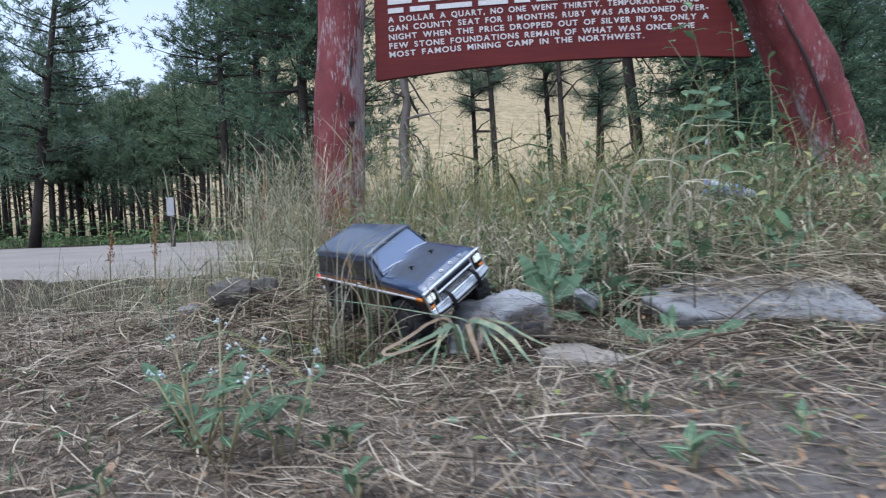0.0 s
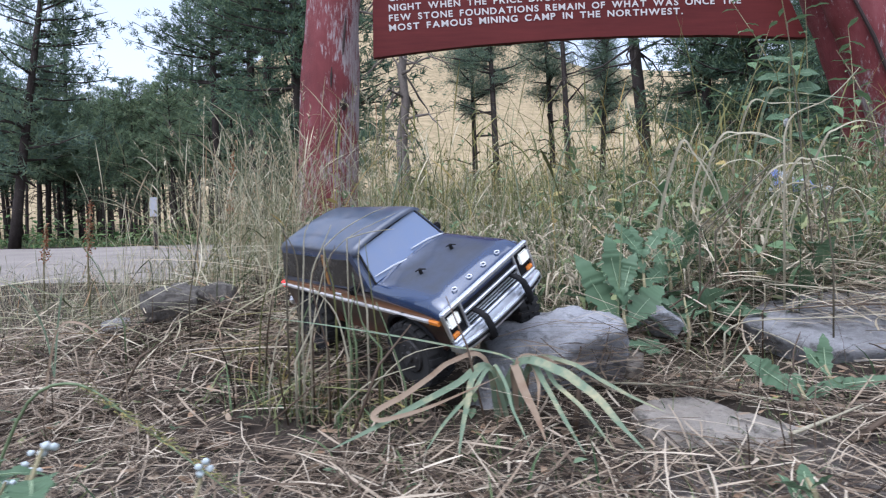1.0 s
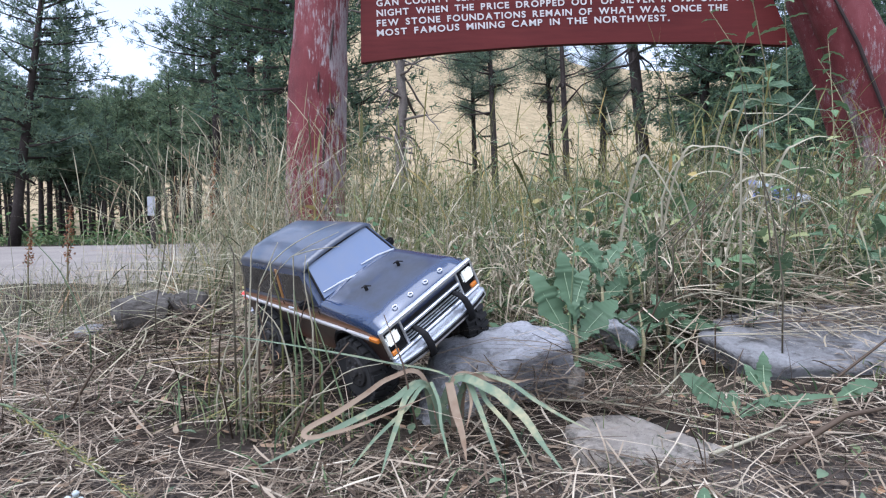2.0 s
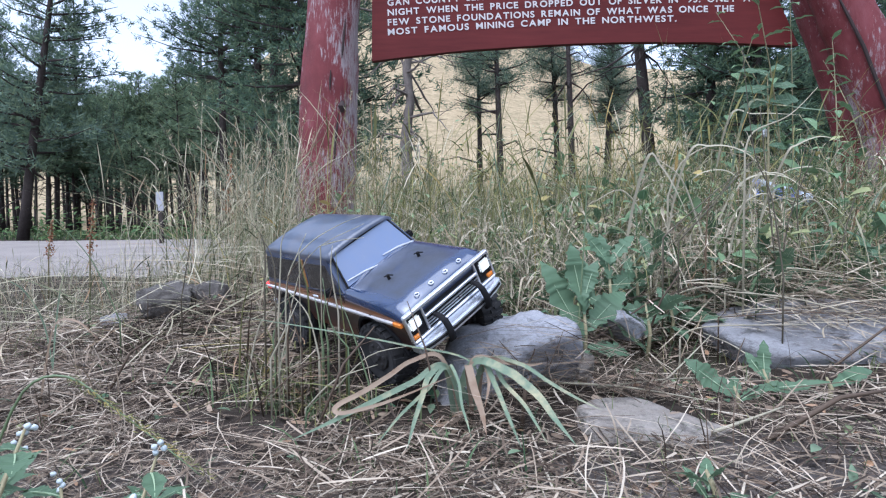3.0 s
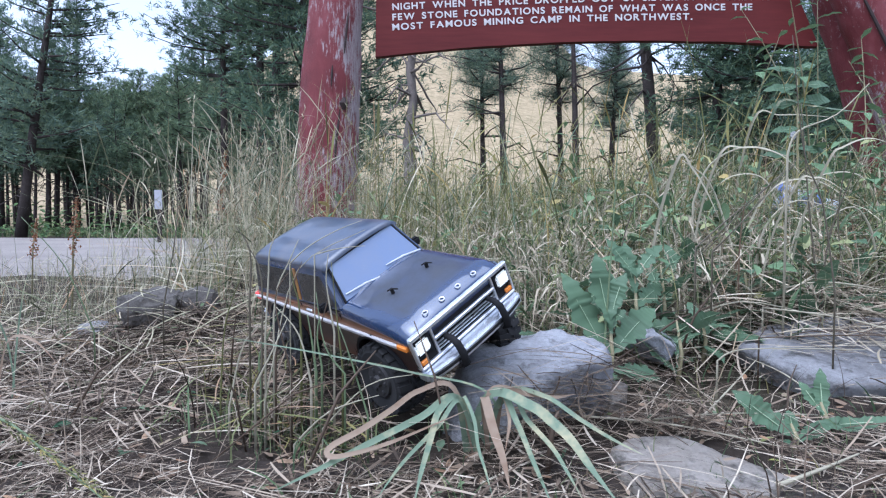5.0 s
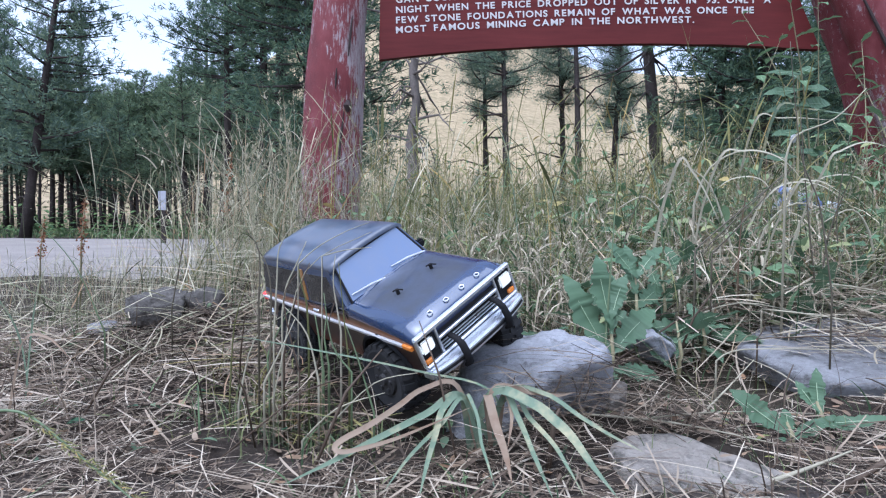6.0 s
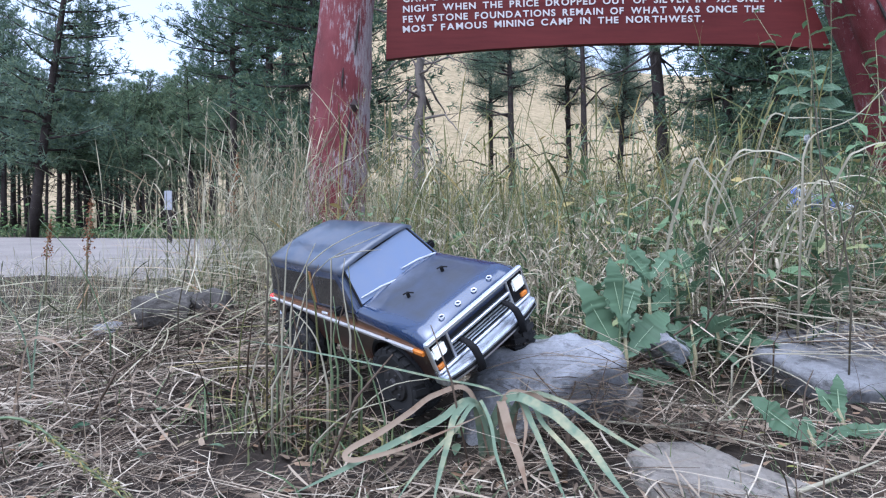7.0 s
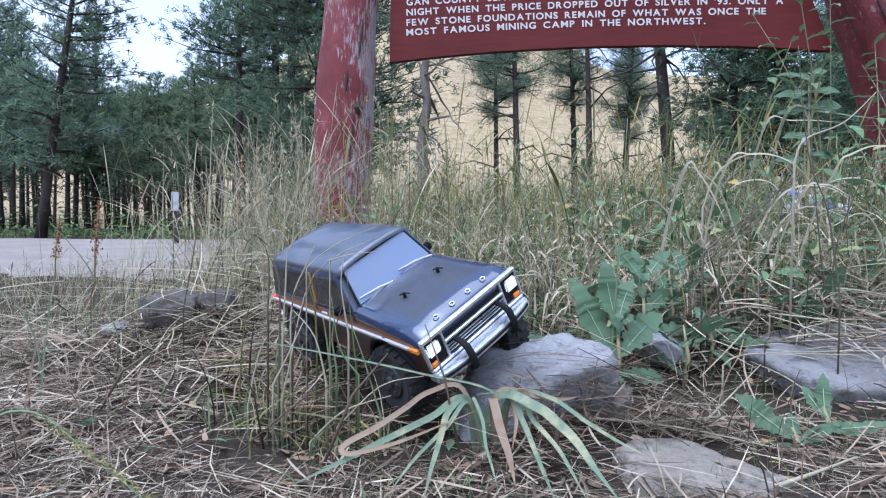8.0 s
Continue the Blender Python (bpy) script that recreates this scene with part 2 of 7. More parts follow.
def rock_mat(name, lo, mid, hi):
    """Weathered stone: pale faces, dark lichen and dirt stains, fine pits and cracks."""
    m, ns, ls, b = mat(name, 0.85, 0, 0.35)
    a = noise_tex(ns, ls, 9, 8, 0.65)
    f = noise_tex(ns, ls, 90, 8, 0.8)
    s = noise_tex(ns, ls, 22, 6, 0.7, (1, 1, 1.3))
    r = ramp(ns, [(0.28, lo), (0.50, mid), (0.72, hi)])
    ls.new(a.outputs["Fac"], r.inputs["Fac"])
    r2 = ramp(ns, [(0.3, lo), (0.6, hi)])
    ls.new(f.outputs["Fac"], r2.inputs["Fac"])
    c = mixc(ns, ls, 0.35, r.outputs["Color"], r2.outputs["Color"])
    st = ramp(ns, [(0.52, (0, 0, 0)), (0.66, (0.75, 0.75, 0.75))])
    ls.new(s.outputs["Fac"], st.inputs["Fac"])
    ls.new(mixc(ns, ls, st.outputs["Color"], c, (0.055, 0.050, 0.042)), b.inputs["Base Color"])
    add = ns.new("ShaderNodeMath")
    add.operation = "MULTIPLY_ADD"
    add.inputs[1].default_value = 2.5
    ls.new(a.outputs["Fac"], add.inputs[0])
    ls.new(f.outputs["Fac"], add.inputs[2])
    bump(ns, ls, b, add.outputs[0], 0.9, 0.010)
    return m


M_GROUND, M_ROAD, M_HILL = ground_mat(), road_mat(), hill_mat()
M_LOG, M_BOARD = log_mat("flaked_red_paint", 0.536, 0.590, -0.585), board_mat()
M_LOG_SOUND = log_mat("sound_red_paint", 0.550, 0.61)
M_LOG_STREAK = log_mat("streaked_red_paint", 0.540, 0.61, None, (3.12, 3.27, 0.42))
M_LETTER = simple("white_letter_paint", (0.50, 0.47, 0.46), 0.7, vary=0.22, scale=60)
M_CRACK = simple("dark_split_wood", (0.03, 0.018, 0.016), 0.9)
M_ROCK = rock_mat("grey_stone", (0.14, 0.132, 0.125), (0.31, 0.31, 0.32), (0.45, 0.45, 0.475))
M_ROCK_SLAB = rock_mat("slab_stone", (0.12, 0.112, 0.105), (0.225, 0.22, 0.22), (0.33, 0.325, 0.33))
M_ROCK_TAN = rock_mat("tan_stone", (0.18, 0.15, 0.12), (0.30, 0.265, 0.225), (0.40, 0.36, 0.31))
M_ROCK_DARK = rock_mat("dark_stone", (0.05, 0.045, 0.04), (0.10, 0.09, 0.08), (0.17, 0.15, 0.13))


# ---- mesh helpers ----
def link_mesh(name, bm, material, parent=None, label="", smooth=True):
    me = bpy.data.meshes.new(name)
    bm.to_mesh(me)
    bm.free()
    if smooth:
        for p in me.polygons:
            p.use_smooth = True
    me.materials.append(material)
    ob = new(name, me)
    if parent:
        ob.parent = parent
    if label:
        ob["label"] = label
    return ob


def part(name, bm, material, parent, label="", smooth=False):
    return link_mesh(name, bm, material, parent, label, smooth)


def from_arrays(name, verts, faces, material, smooth=True, parent=None):
    me = bpy.data.meshes.new(name)
    me.from_pydata(verts, [], faces)
    me.update()
    if smooth:
        me.polygons.foreach_set("use_smooth", np.ones(len(me.polygons), dtype=bool))
    me.materials.append(material)
    ob = new(name, me)
    if parent:
        ob.parent = parent
    return ob


def box_bm(x0, x1, y0, y1, z0, z1, bevel=0.0, seg=2):
    bm = bmesh.new()
    bmesh.ops.create_cube(bm, size=1)
    for v in bm.verts:
        v.co = Vector(((x0 + x1) / 2 + v.co.x * (x1 - x0), (y0 + y1) / 2 + v.co.y * (y1 - y0), (z0 + z1) / 2 + v.co.z * (z1 - z0)))
    if bevel:
        bmesh.ops.bevel(bm, geom=bm.edges[:], offset=bevel, segments=seg, affect="EDGES")
    return bm


def tube_into(bm, pts, radii, sides=8, caps=True):
    """A tapered round bar along pts."""
    rings = []
    n = len(pts)
    pts = [Vector(p) for p in pts]
    for i, p in enumerate(pts):
        d = (pts[min(i + 1, n - 1)] - pts[max(i - 1, 0)]).normalized()
        u = d.orthogonal().normalized() if i == 0 else (u - d * u.dot(d)).normalized()
        v = d.cross(u)
        r = radii[i] if hasattr(radii, "__len__") else radii
        rings.append([bm.verts.new(p + r * (math.cos(a) * u + math.sin(a) * v)) for a in (2 * math.pi * k / sides for k in range(sides))])
    for a, b in zip(rings, rings[1:]):
        for k in range(sides):
            bm.faces.new((a[k], a[(k + 1) % sides], b[(k + 1) % sides], b[k]))
    if caps:
        bm.faces.new(rings[0][::-1])
        bm.faces.new(rings[-1])
    return bm


def prism_bm(poly, y0, y1):
    """A side outline in x, z drawn out across y."""
    bm = bmesh.new()
    a = [bm.verts.new((x, y0, z)) for x, z in poly]
    b = [bm.verts.new((x, y1, z)) for x, z in poly]
    n = len(poly)
    bm.faces.new(a)
    bm.faces.new(b[::-1])
    for i in range(n):
        bm.faces.new((a[i], b[i], b[(i + 1) % n], a[(i + 1) % n]))
    bmesh.ops.recalc_face_normals(bm, faces=bm.faces[:])
    return bm


def fbm(x, y, s=1.0, o=3):
    return noise.fractal(Vector((x * s, y * s, 3.7)), 1.0, 2.0, o)


# ---- ground ----
def smooth(f):
    f = min(1.0, max(0.0, f))
    return f * f * (3 - 2 * f)


def height(x, y):
    """The lie of the land: a trampled verge, lower towards the road, a low bank under the tall weeds."""
    z = -0.055 + 0.022 * fbm(x, y, 2.3) + 0.008 * fbm(x, y, 9.0)
    z += 0.06 * math.exp(-((x - 1.25) ** 2 / 0.5 + (y - 1.9) ** 2 / 0.9))
    z += 0.05 * math.exp(-((x + 0.78) ** 2 / 0.04 + (y - 1.98) ** 2 / 0.03))
    z -= 0.040 * math.exp(-((x + 0.06) ** 2 / 0.030 + (y - 1.20) ** 2 / 0.018))
    z -= 0.055 * math.exp(-((x - 0.70) ** 2 / 0.022 + (y - 1.40) ** 2 / 0.018))
    z += 0.042 * math.exp(-((x - 0.27) ** 2 / 0.045 + (y - 1.10) ** 2 / 0.010))
    z += 0.020 * math.exp(-((x - 0.50) ** 2 / 0.03 + (y - 0.95) ** 2 / 0.02))
    far = min(1.0, max(0.0, (y - 4.0) / 8.0))
    left = min(1.0, max(0.0, (-x - 1.0) / 2.5))
    z -= 0.05 * max(far, left)
    z += 0.30 * smooth((y - 1.3) / 2.4) * smooth((x + 1.4) / 1.0)
    z += 0.12 * smooth((x - 0.8) / 1.0) * smooth((y - 1.5) / 1.5)
    return z


def make_ground():
    def axis(lo, hi, fine0, fine1, step):
        a = list(np.arange(fine0, fine1, step))
        d, v = step, fine1
        while v < hi:
            a.append(v)
            d *= 1.22
            v += d
        a.append(hi)
        d, v, b = step, fine0, []
        while v > lo:
            d *= 1.22
            v -= d
            b.append(max(v, lo))
        return b[::-1] + a
    xs = axis(-900, 900, -1.6, 2.2, 0.03)
    ys = axis(-900, 900, -0.6, 3.2, 0.03)
    nx = len(xs)
    verts = [(x, y, height(x, y)) for y in ys for x in xs]
    faces = [(j * nx + i, j * nx + i + 1, (j + 1) * nx + i + 1, (j + 1) * nx + i) for j in range(len(ys) - 1) for i in range(nx - 1)]
    ob = from_arrays("ground", verts, faces, M_GROUND)
    tagged(ob, "dusty brown soil with trampled chaff and dirt", "ground", kind="structure")


make_ground()


def make_road():
    """Pale packed gravel of the road beside the verge, with ragged edges."""
    verts, faces = [], []
    n, k = 90, 12
    for i in range(n + 1):
        x = -70 + (69.2) * (i / n) ** 0.6
        near = 4.4 - 0.15 * (x + 1) * 0.4 + 0.35 * fbm(x, 1.0, 0.9) + max(0, x + 2.2) * 1.5
        far = 15.6 - 0.02 * x + 0.8 * fbm(x, 7.0, 0.4) - max(0, x + 3.0) * 2.0
        for j in range(k + 1):
            y = near + (max(far, near + 0.3) - near) * j / k
            edge = min(j, k - j)
            verts.append((x, y, height(x, y) + (0.03 if edge > 0 else -0.02) + 0.02 * math.sin(math.pi * j / k)))
    for i in range(n):
        for j in range(k):
            a = i * (k + 1) + j
            faces.append((a, a + k + 1, a + k + 2, a + 1))
    ob = from_arrays("road", verts, faces, M_ROAD)
    tagged(ob, "pale grey packed gravel road beside the grassy verge", "road", kind="structure")


make_road()


def make_hill():
    """The dry grassy hillside far behind the pines: its skyline by bearing."""
    sky_line = [(-75, 4), (-40, 7), (-28, 10), (-18, 13), (-6, 21), (2, 19), (8, 17.5), (10.4, 16.4), (11.4, 14.4), (14, 13.5), (20, 12.8), (30, 11), (45, 9), (75, 5)]
    bear = np.array([s[0] for s in sky_line], float)
    elev = np.array([s[1] for s in sky_line], float)
    verts, faces = [], []
    n, k = 150, 30
    for i in range(n + 1):
        b = -75 + 150 * i / n
        e = float(np.interp(b, bear, elev))
        for j in range(k + 1):
            f = j / k
            d = 48 + 190 * f
            top = 240 * math.tan(radians(e))
            z = top * f ** 1.25 + 0.8 * f * fbm(b * 0.3, d * 0.02, 1.0, 5) - 0.6
            verts.append((d * math.sin(radians(b)), d * math.cos(radians(b)), z))
    for i in range(n):
        for j in range(k):
            a = i * (k + 1) + j
            faces.append((a, a + 1, a + k + 2, a + k + 1))
    ob = from_arrays("hillside", verts, faces, M_HILL)
    tagged(ob, "dry tan grassy hillside far behind the pine trees", "hill", kind="structure")


make_hill()


# ---- pines ----
def pine(trunk_h, crown_from, crown_r, r0, lean, seed, needle, dead_limbs=0, density=1.0, name="pine_tree", label="", limbs_up=0.15, k=12, needle_size=(0.10, 0.24, 0.011, 0.020), clump=0.045):
    """A tapered trunk, tiers of limbs, and a crown of many needle sprays along the limbs."""
    rng = np.random.default_rng(seed)
    root = new(name)
    bm = bmesh.new()
    pts, rad = [], []
    for i in range(9):
        f = i / 8
        pts.append(Vector((lean * trunk_h * f + 0.10 * math.sin(3.1 * f + seed), 0.10 * math.sin(2.3 * f + 2 * seed), -0.15 + trunk_h * f)))
        rad.append(r0 * (1.18 - 0.18 * min(1, f * 8)) * (1 - 0.88 * f))
    tube_into(bm, pts, rad, 9)

    def on_trunk(z):
        f = min(max((z + 0.15) / trunk_h, 0), 1) * 8
        i = min(int(f), 7)
        return pts[i].lerp(pts[i + 1], f - i)
    sprays = []
    n_limb = int(density * (22 + 5.5 * (trunk_h - crown_from)))
    for i in range(n_limb):
        f = (i + rng.random()) / n_limb
        z = crown_from + (trunk_h - crown_from) * f
        length = crown_r * (1 - f) ** 0.7 * (0.55 + 0.6 * rng.random()) + 0.15
        if f < 0.12:
            length *= 0.5 + 4 * f
        a = rng.random() * 2 * math.pi
        d = Vector((math.cos(a), math.sin(a), limbs_up + 0.5 * f - 0.25 * rng.random()))
        p0 = on_trunk(z)
        p1 = p0 + d * length * 0.55
        p2 = p0 + d * length + Vector((0, 0, 0.10 * length))
        tube_into(bm, [p0, p1, p2], [0.05 * r0 / 0.15 * (1 - f) + 0.008, 0.02, 0.005], 4, False)
        m = max(4, int(density * 9 * length))
        for _ in range(m):
            s = 0.15 + 0.8 * rng.random()
            c = p0.lerp(p2, s) + Vector(rng.normal(0, 0.11 + 0.10 * length * s, 3) * np.array([1, 1, 0.55]))
            sprays.append((c, (c - p0).normalized()))
    for _ in range(dead_limbs):
        z = 0.8 + (crown_from + 0.6 - 0.8) * rng.random()
        a = rng.random() * 2 * math.pi
        p0 = on_trunk(z)
        ln = 0.4 + 1.2 * rng.random()
        d = Vector((math.cos(a), math.sin(a), 0.25 * rng.normal()))
        p1 = p0 + d * ln * 0.5 + Vector((0.12 * rng.normal(), 0.12 * rng.normal(), 0.14 * rng.normal()))
        p2 = p1 + d * ln * 0.4 + Vector((0.2 * rng.normal(), 0.2 * rng.normal(), -0.25 + 0.25 * rng.normal()))
        tube_into(bm, [p0, p1, p2], [0.034, 0.020, 0.006], 5, False)
        for q in range(2):
            p3 = p1.lerp(p2, rng.random())
            tube_into(bm, [p3, p3 + Vector(rng.normal(0, 0.18, 3))], [0.010, 0.003], 3, False)
    part("trunk", bm, M_SNAG if crown_from > trunk_h else M_TREEBARK, root, smooth=True)
    if sprays:
        C = np.array([tuple(c) for c, d in sprays])
        D = np.array([tuple(d) for c, d in sprays])
        C, D = np.repeat(C, k, 0), np.repeat(D, k, 0)
        N = len(C)
        out = D * rng.uniform(0.1, 0.9, (N, 1)) + rng.normal(0, 0.55, (N, 3)) + np.array([0, 0, 0.12])
        out /= np.linalg.norm(out, axis=1, keepdims=True)
        ln = rng.uniform(needle_size[0], needle_size[1], (N, 1))
        side = np.cross(out, rng.normal(0, 1, (N, 3)))
        side *= rng.uniform(needle_size[2], needle_size[3], (N, 1)) / np.linalg.norm(side, axis=1, keepdims=True)
        C = C + rng.normal(0, clump, (N, 3))
        V = np.stack([C - side, C + side, C + out * ln], 1).reshape(-1, 3)
        verts, faces = V.tolist(), np.arange(3 * N).reshape(-1, 3).tolist()
        crown = from_arrays("crown", verts, faces, needle, False, root)
    tagged(root, label, "tree", "pines behind the sign")
    return root


KIND_TALL = pine(13, 2.2, 2.6, 0.17, 0.02, 1, M_NEEDLE, 5, 1.25, label="tall dark green pine tree at the forest edge")
KIND_SLIM = pine(10.5, 2.6, 1.6, 0.11, -0.02, 2, M_NEEDLE, 8, 1.2, label="slim pine tree with a bare lower trunk")
KIND_BUSHY = pine(11, 1.0, 3.0, 0.18, 0.0, 3, M_NEEDLE, 0, 1.6, label="dense dark conifer with boughs near the ground", limbs_up=-0.05)
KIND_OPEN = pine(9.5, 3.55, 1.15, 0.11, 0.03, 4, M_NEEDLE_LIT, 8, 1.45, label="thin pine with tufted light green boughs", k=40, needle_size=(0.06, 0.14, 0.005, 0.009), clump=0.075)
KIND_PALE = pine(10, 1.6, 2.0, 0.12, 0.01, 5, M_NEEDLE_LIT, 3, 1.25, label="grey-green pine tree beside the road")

KIND_HIGH = pine(13, 5.3, 3.0, 0.17, 0.02, 13, M_NEEDLE, 8, 1.25, label="tall pine with a high crown and a bare trunk")
KIND_WOOD = pine(9, 3.9, 1.9, 0.12, 0.0, 6, M_WOODLEAF_LIT, 9, 1.35, label="green pine in the wood across the road")


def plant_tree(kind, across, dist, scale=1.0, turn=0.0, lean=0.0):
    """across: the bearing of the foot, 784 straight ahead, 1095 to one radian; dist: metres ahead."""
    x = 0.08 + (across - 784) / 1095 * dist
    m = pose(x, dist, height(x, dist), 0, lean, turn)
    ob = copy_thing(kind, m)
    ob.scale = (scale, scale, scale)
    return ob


# the forest edge across the road
rng = np.random.default_rng(11)
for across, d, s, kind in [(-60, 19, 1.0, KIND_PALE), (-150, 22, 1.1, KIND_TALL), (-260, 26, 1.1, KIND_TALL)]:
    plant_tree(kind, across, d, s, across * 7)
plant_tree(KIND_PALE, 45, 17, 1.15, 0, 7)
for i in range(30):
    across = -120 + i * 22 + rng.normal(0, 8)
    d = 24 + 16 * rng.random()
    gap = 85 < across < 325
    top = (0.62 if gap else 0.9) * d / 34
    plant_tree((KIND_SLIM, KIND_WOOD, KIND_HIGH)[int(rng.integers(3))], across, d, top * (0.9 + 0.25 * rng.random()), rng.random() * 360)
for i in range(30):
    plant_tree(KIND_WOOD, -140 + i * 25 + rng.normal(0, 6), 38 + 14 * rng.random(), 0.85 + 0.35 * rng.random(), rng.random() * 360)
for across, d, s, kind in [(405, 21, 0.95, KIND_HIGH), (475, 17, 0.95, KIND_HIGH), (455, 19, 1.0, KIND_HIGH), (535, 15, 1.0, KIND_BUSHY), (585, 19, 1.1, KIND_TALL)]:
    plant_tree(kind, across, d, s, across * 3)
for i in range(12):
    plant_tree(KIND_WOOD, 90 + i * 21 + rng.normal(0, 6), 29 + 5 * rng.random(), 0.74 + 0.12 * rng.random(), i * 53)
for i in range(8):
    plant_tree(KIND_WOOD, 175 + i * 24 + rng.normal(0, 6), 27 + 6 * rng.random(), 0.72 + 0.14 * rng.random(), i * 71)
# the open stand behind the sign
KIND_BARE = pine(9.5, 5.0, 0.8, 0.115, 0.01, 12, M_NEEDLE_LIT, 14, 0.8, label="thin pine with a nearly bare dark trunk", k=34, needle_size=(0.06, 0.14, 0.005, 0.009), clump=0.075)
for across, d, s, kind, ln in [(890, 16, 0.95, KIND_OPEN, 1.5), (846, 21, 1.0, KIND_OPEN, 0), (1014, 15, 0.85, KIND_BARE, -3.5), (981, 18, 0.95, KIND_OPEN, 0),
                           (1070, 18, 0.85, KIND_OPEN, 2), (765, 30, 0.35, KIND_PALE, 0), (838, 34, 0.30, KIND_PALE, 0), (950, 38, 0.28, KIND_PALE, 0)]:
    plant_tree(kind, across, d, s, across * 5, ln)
big = pine(12, 5.6, 1.8, 0.165, -0.015, 8, M_NEEDLE, 24, 0.9, label="dark pine trunk with dead lower limbs")
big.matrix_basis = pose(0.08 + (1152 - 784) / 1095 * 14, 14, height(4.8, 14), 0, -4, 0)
snag = pine(7.0, 7.6, 0.1, 0.165, 0.012, 9, M_NEEDLE, 64, 0.0, name="dead_tree", label="grey dead tree trunk with bare broken limbs")
for o in list(snag.children):
    if o.name.startswith("crown"):
        bpy.data.objects.remove(o)
        continue
    bm = bmesh.new()
    bm.from_mesh(o.data)
    bmesh.ops.subdivide_edges(bm, edges=bm.edges[:], cuts=3, use_grid_fill=True)
    for v in bm.verts:
        z = v.co.z
        v.co += Vector((0.10 * noise.noise((0.0, 3.0, z * 0.9)) + 0.05 * noise.noise(v.co * 3.5), 0.10 * noise.noise((7.0, 0.0, z * 0.8)), 0.04 * noise.noise(v.co * 2.5)))
        v.co += 0.022 * Vector((noise.noise(v.co * 11), noise.noise(v.co * 11 + Vector((9, 0, 0))), 0))
    bm.to_mesh(o.data)
    bm.free()
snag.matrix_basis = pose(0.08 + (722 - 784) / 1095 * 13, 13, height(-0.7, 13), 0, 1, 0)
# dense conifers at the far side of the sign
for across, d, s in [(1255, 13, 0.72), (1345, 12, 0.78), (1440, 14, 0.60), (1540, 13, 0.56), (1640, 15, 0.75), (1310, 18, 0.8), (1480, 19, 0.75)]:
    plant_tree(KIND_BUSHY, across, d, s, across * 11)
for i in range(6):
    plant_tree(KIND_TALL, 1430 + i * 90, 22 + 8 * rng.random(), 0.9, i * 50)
# the models themselves stand in the wood too
for kind, x, y in ((KIND_TALL, -19.5, 33), (KIND_SLIM, -23, 38), (KIND_BUSHY, 16, 24), (KIND_OPEN, 7.4, 27), (KIND_BARE, 12.5, 30), (KIND_PALE, -27, 36), (KIND_WOOD, -31, 44), (KIND_HIGH, -35, 40)):
    kind.matrix_basis = pose(x, y, height(x, y), 0, 0, 77)


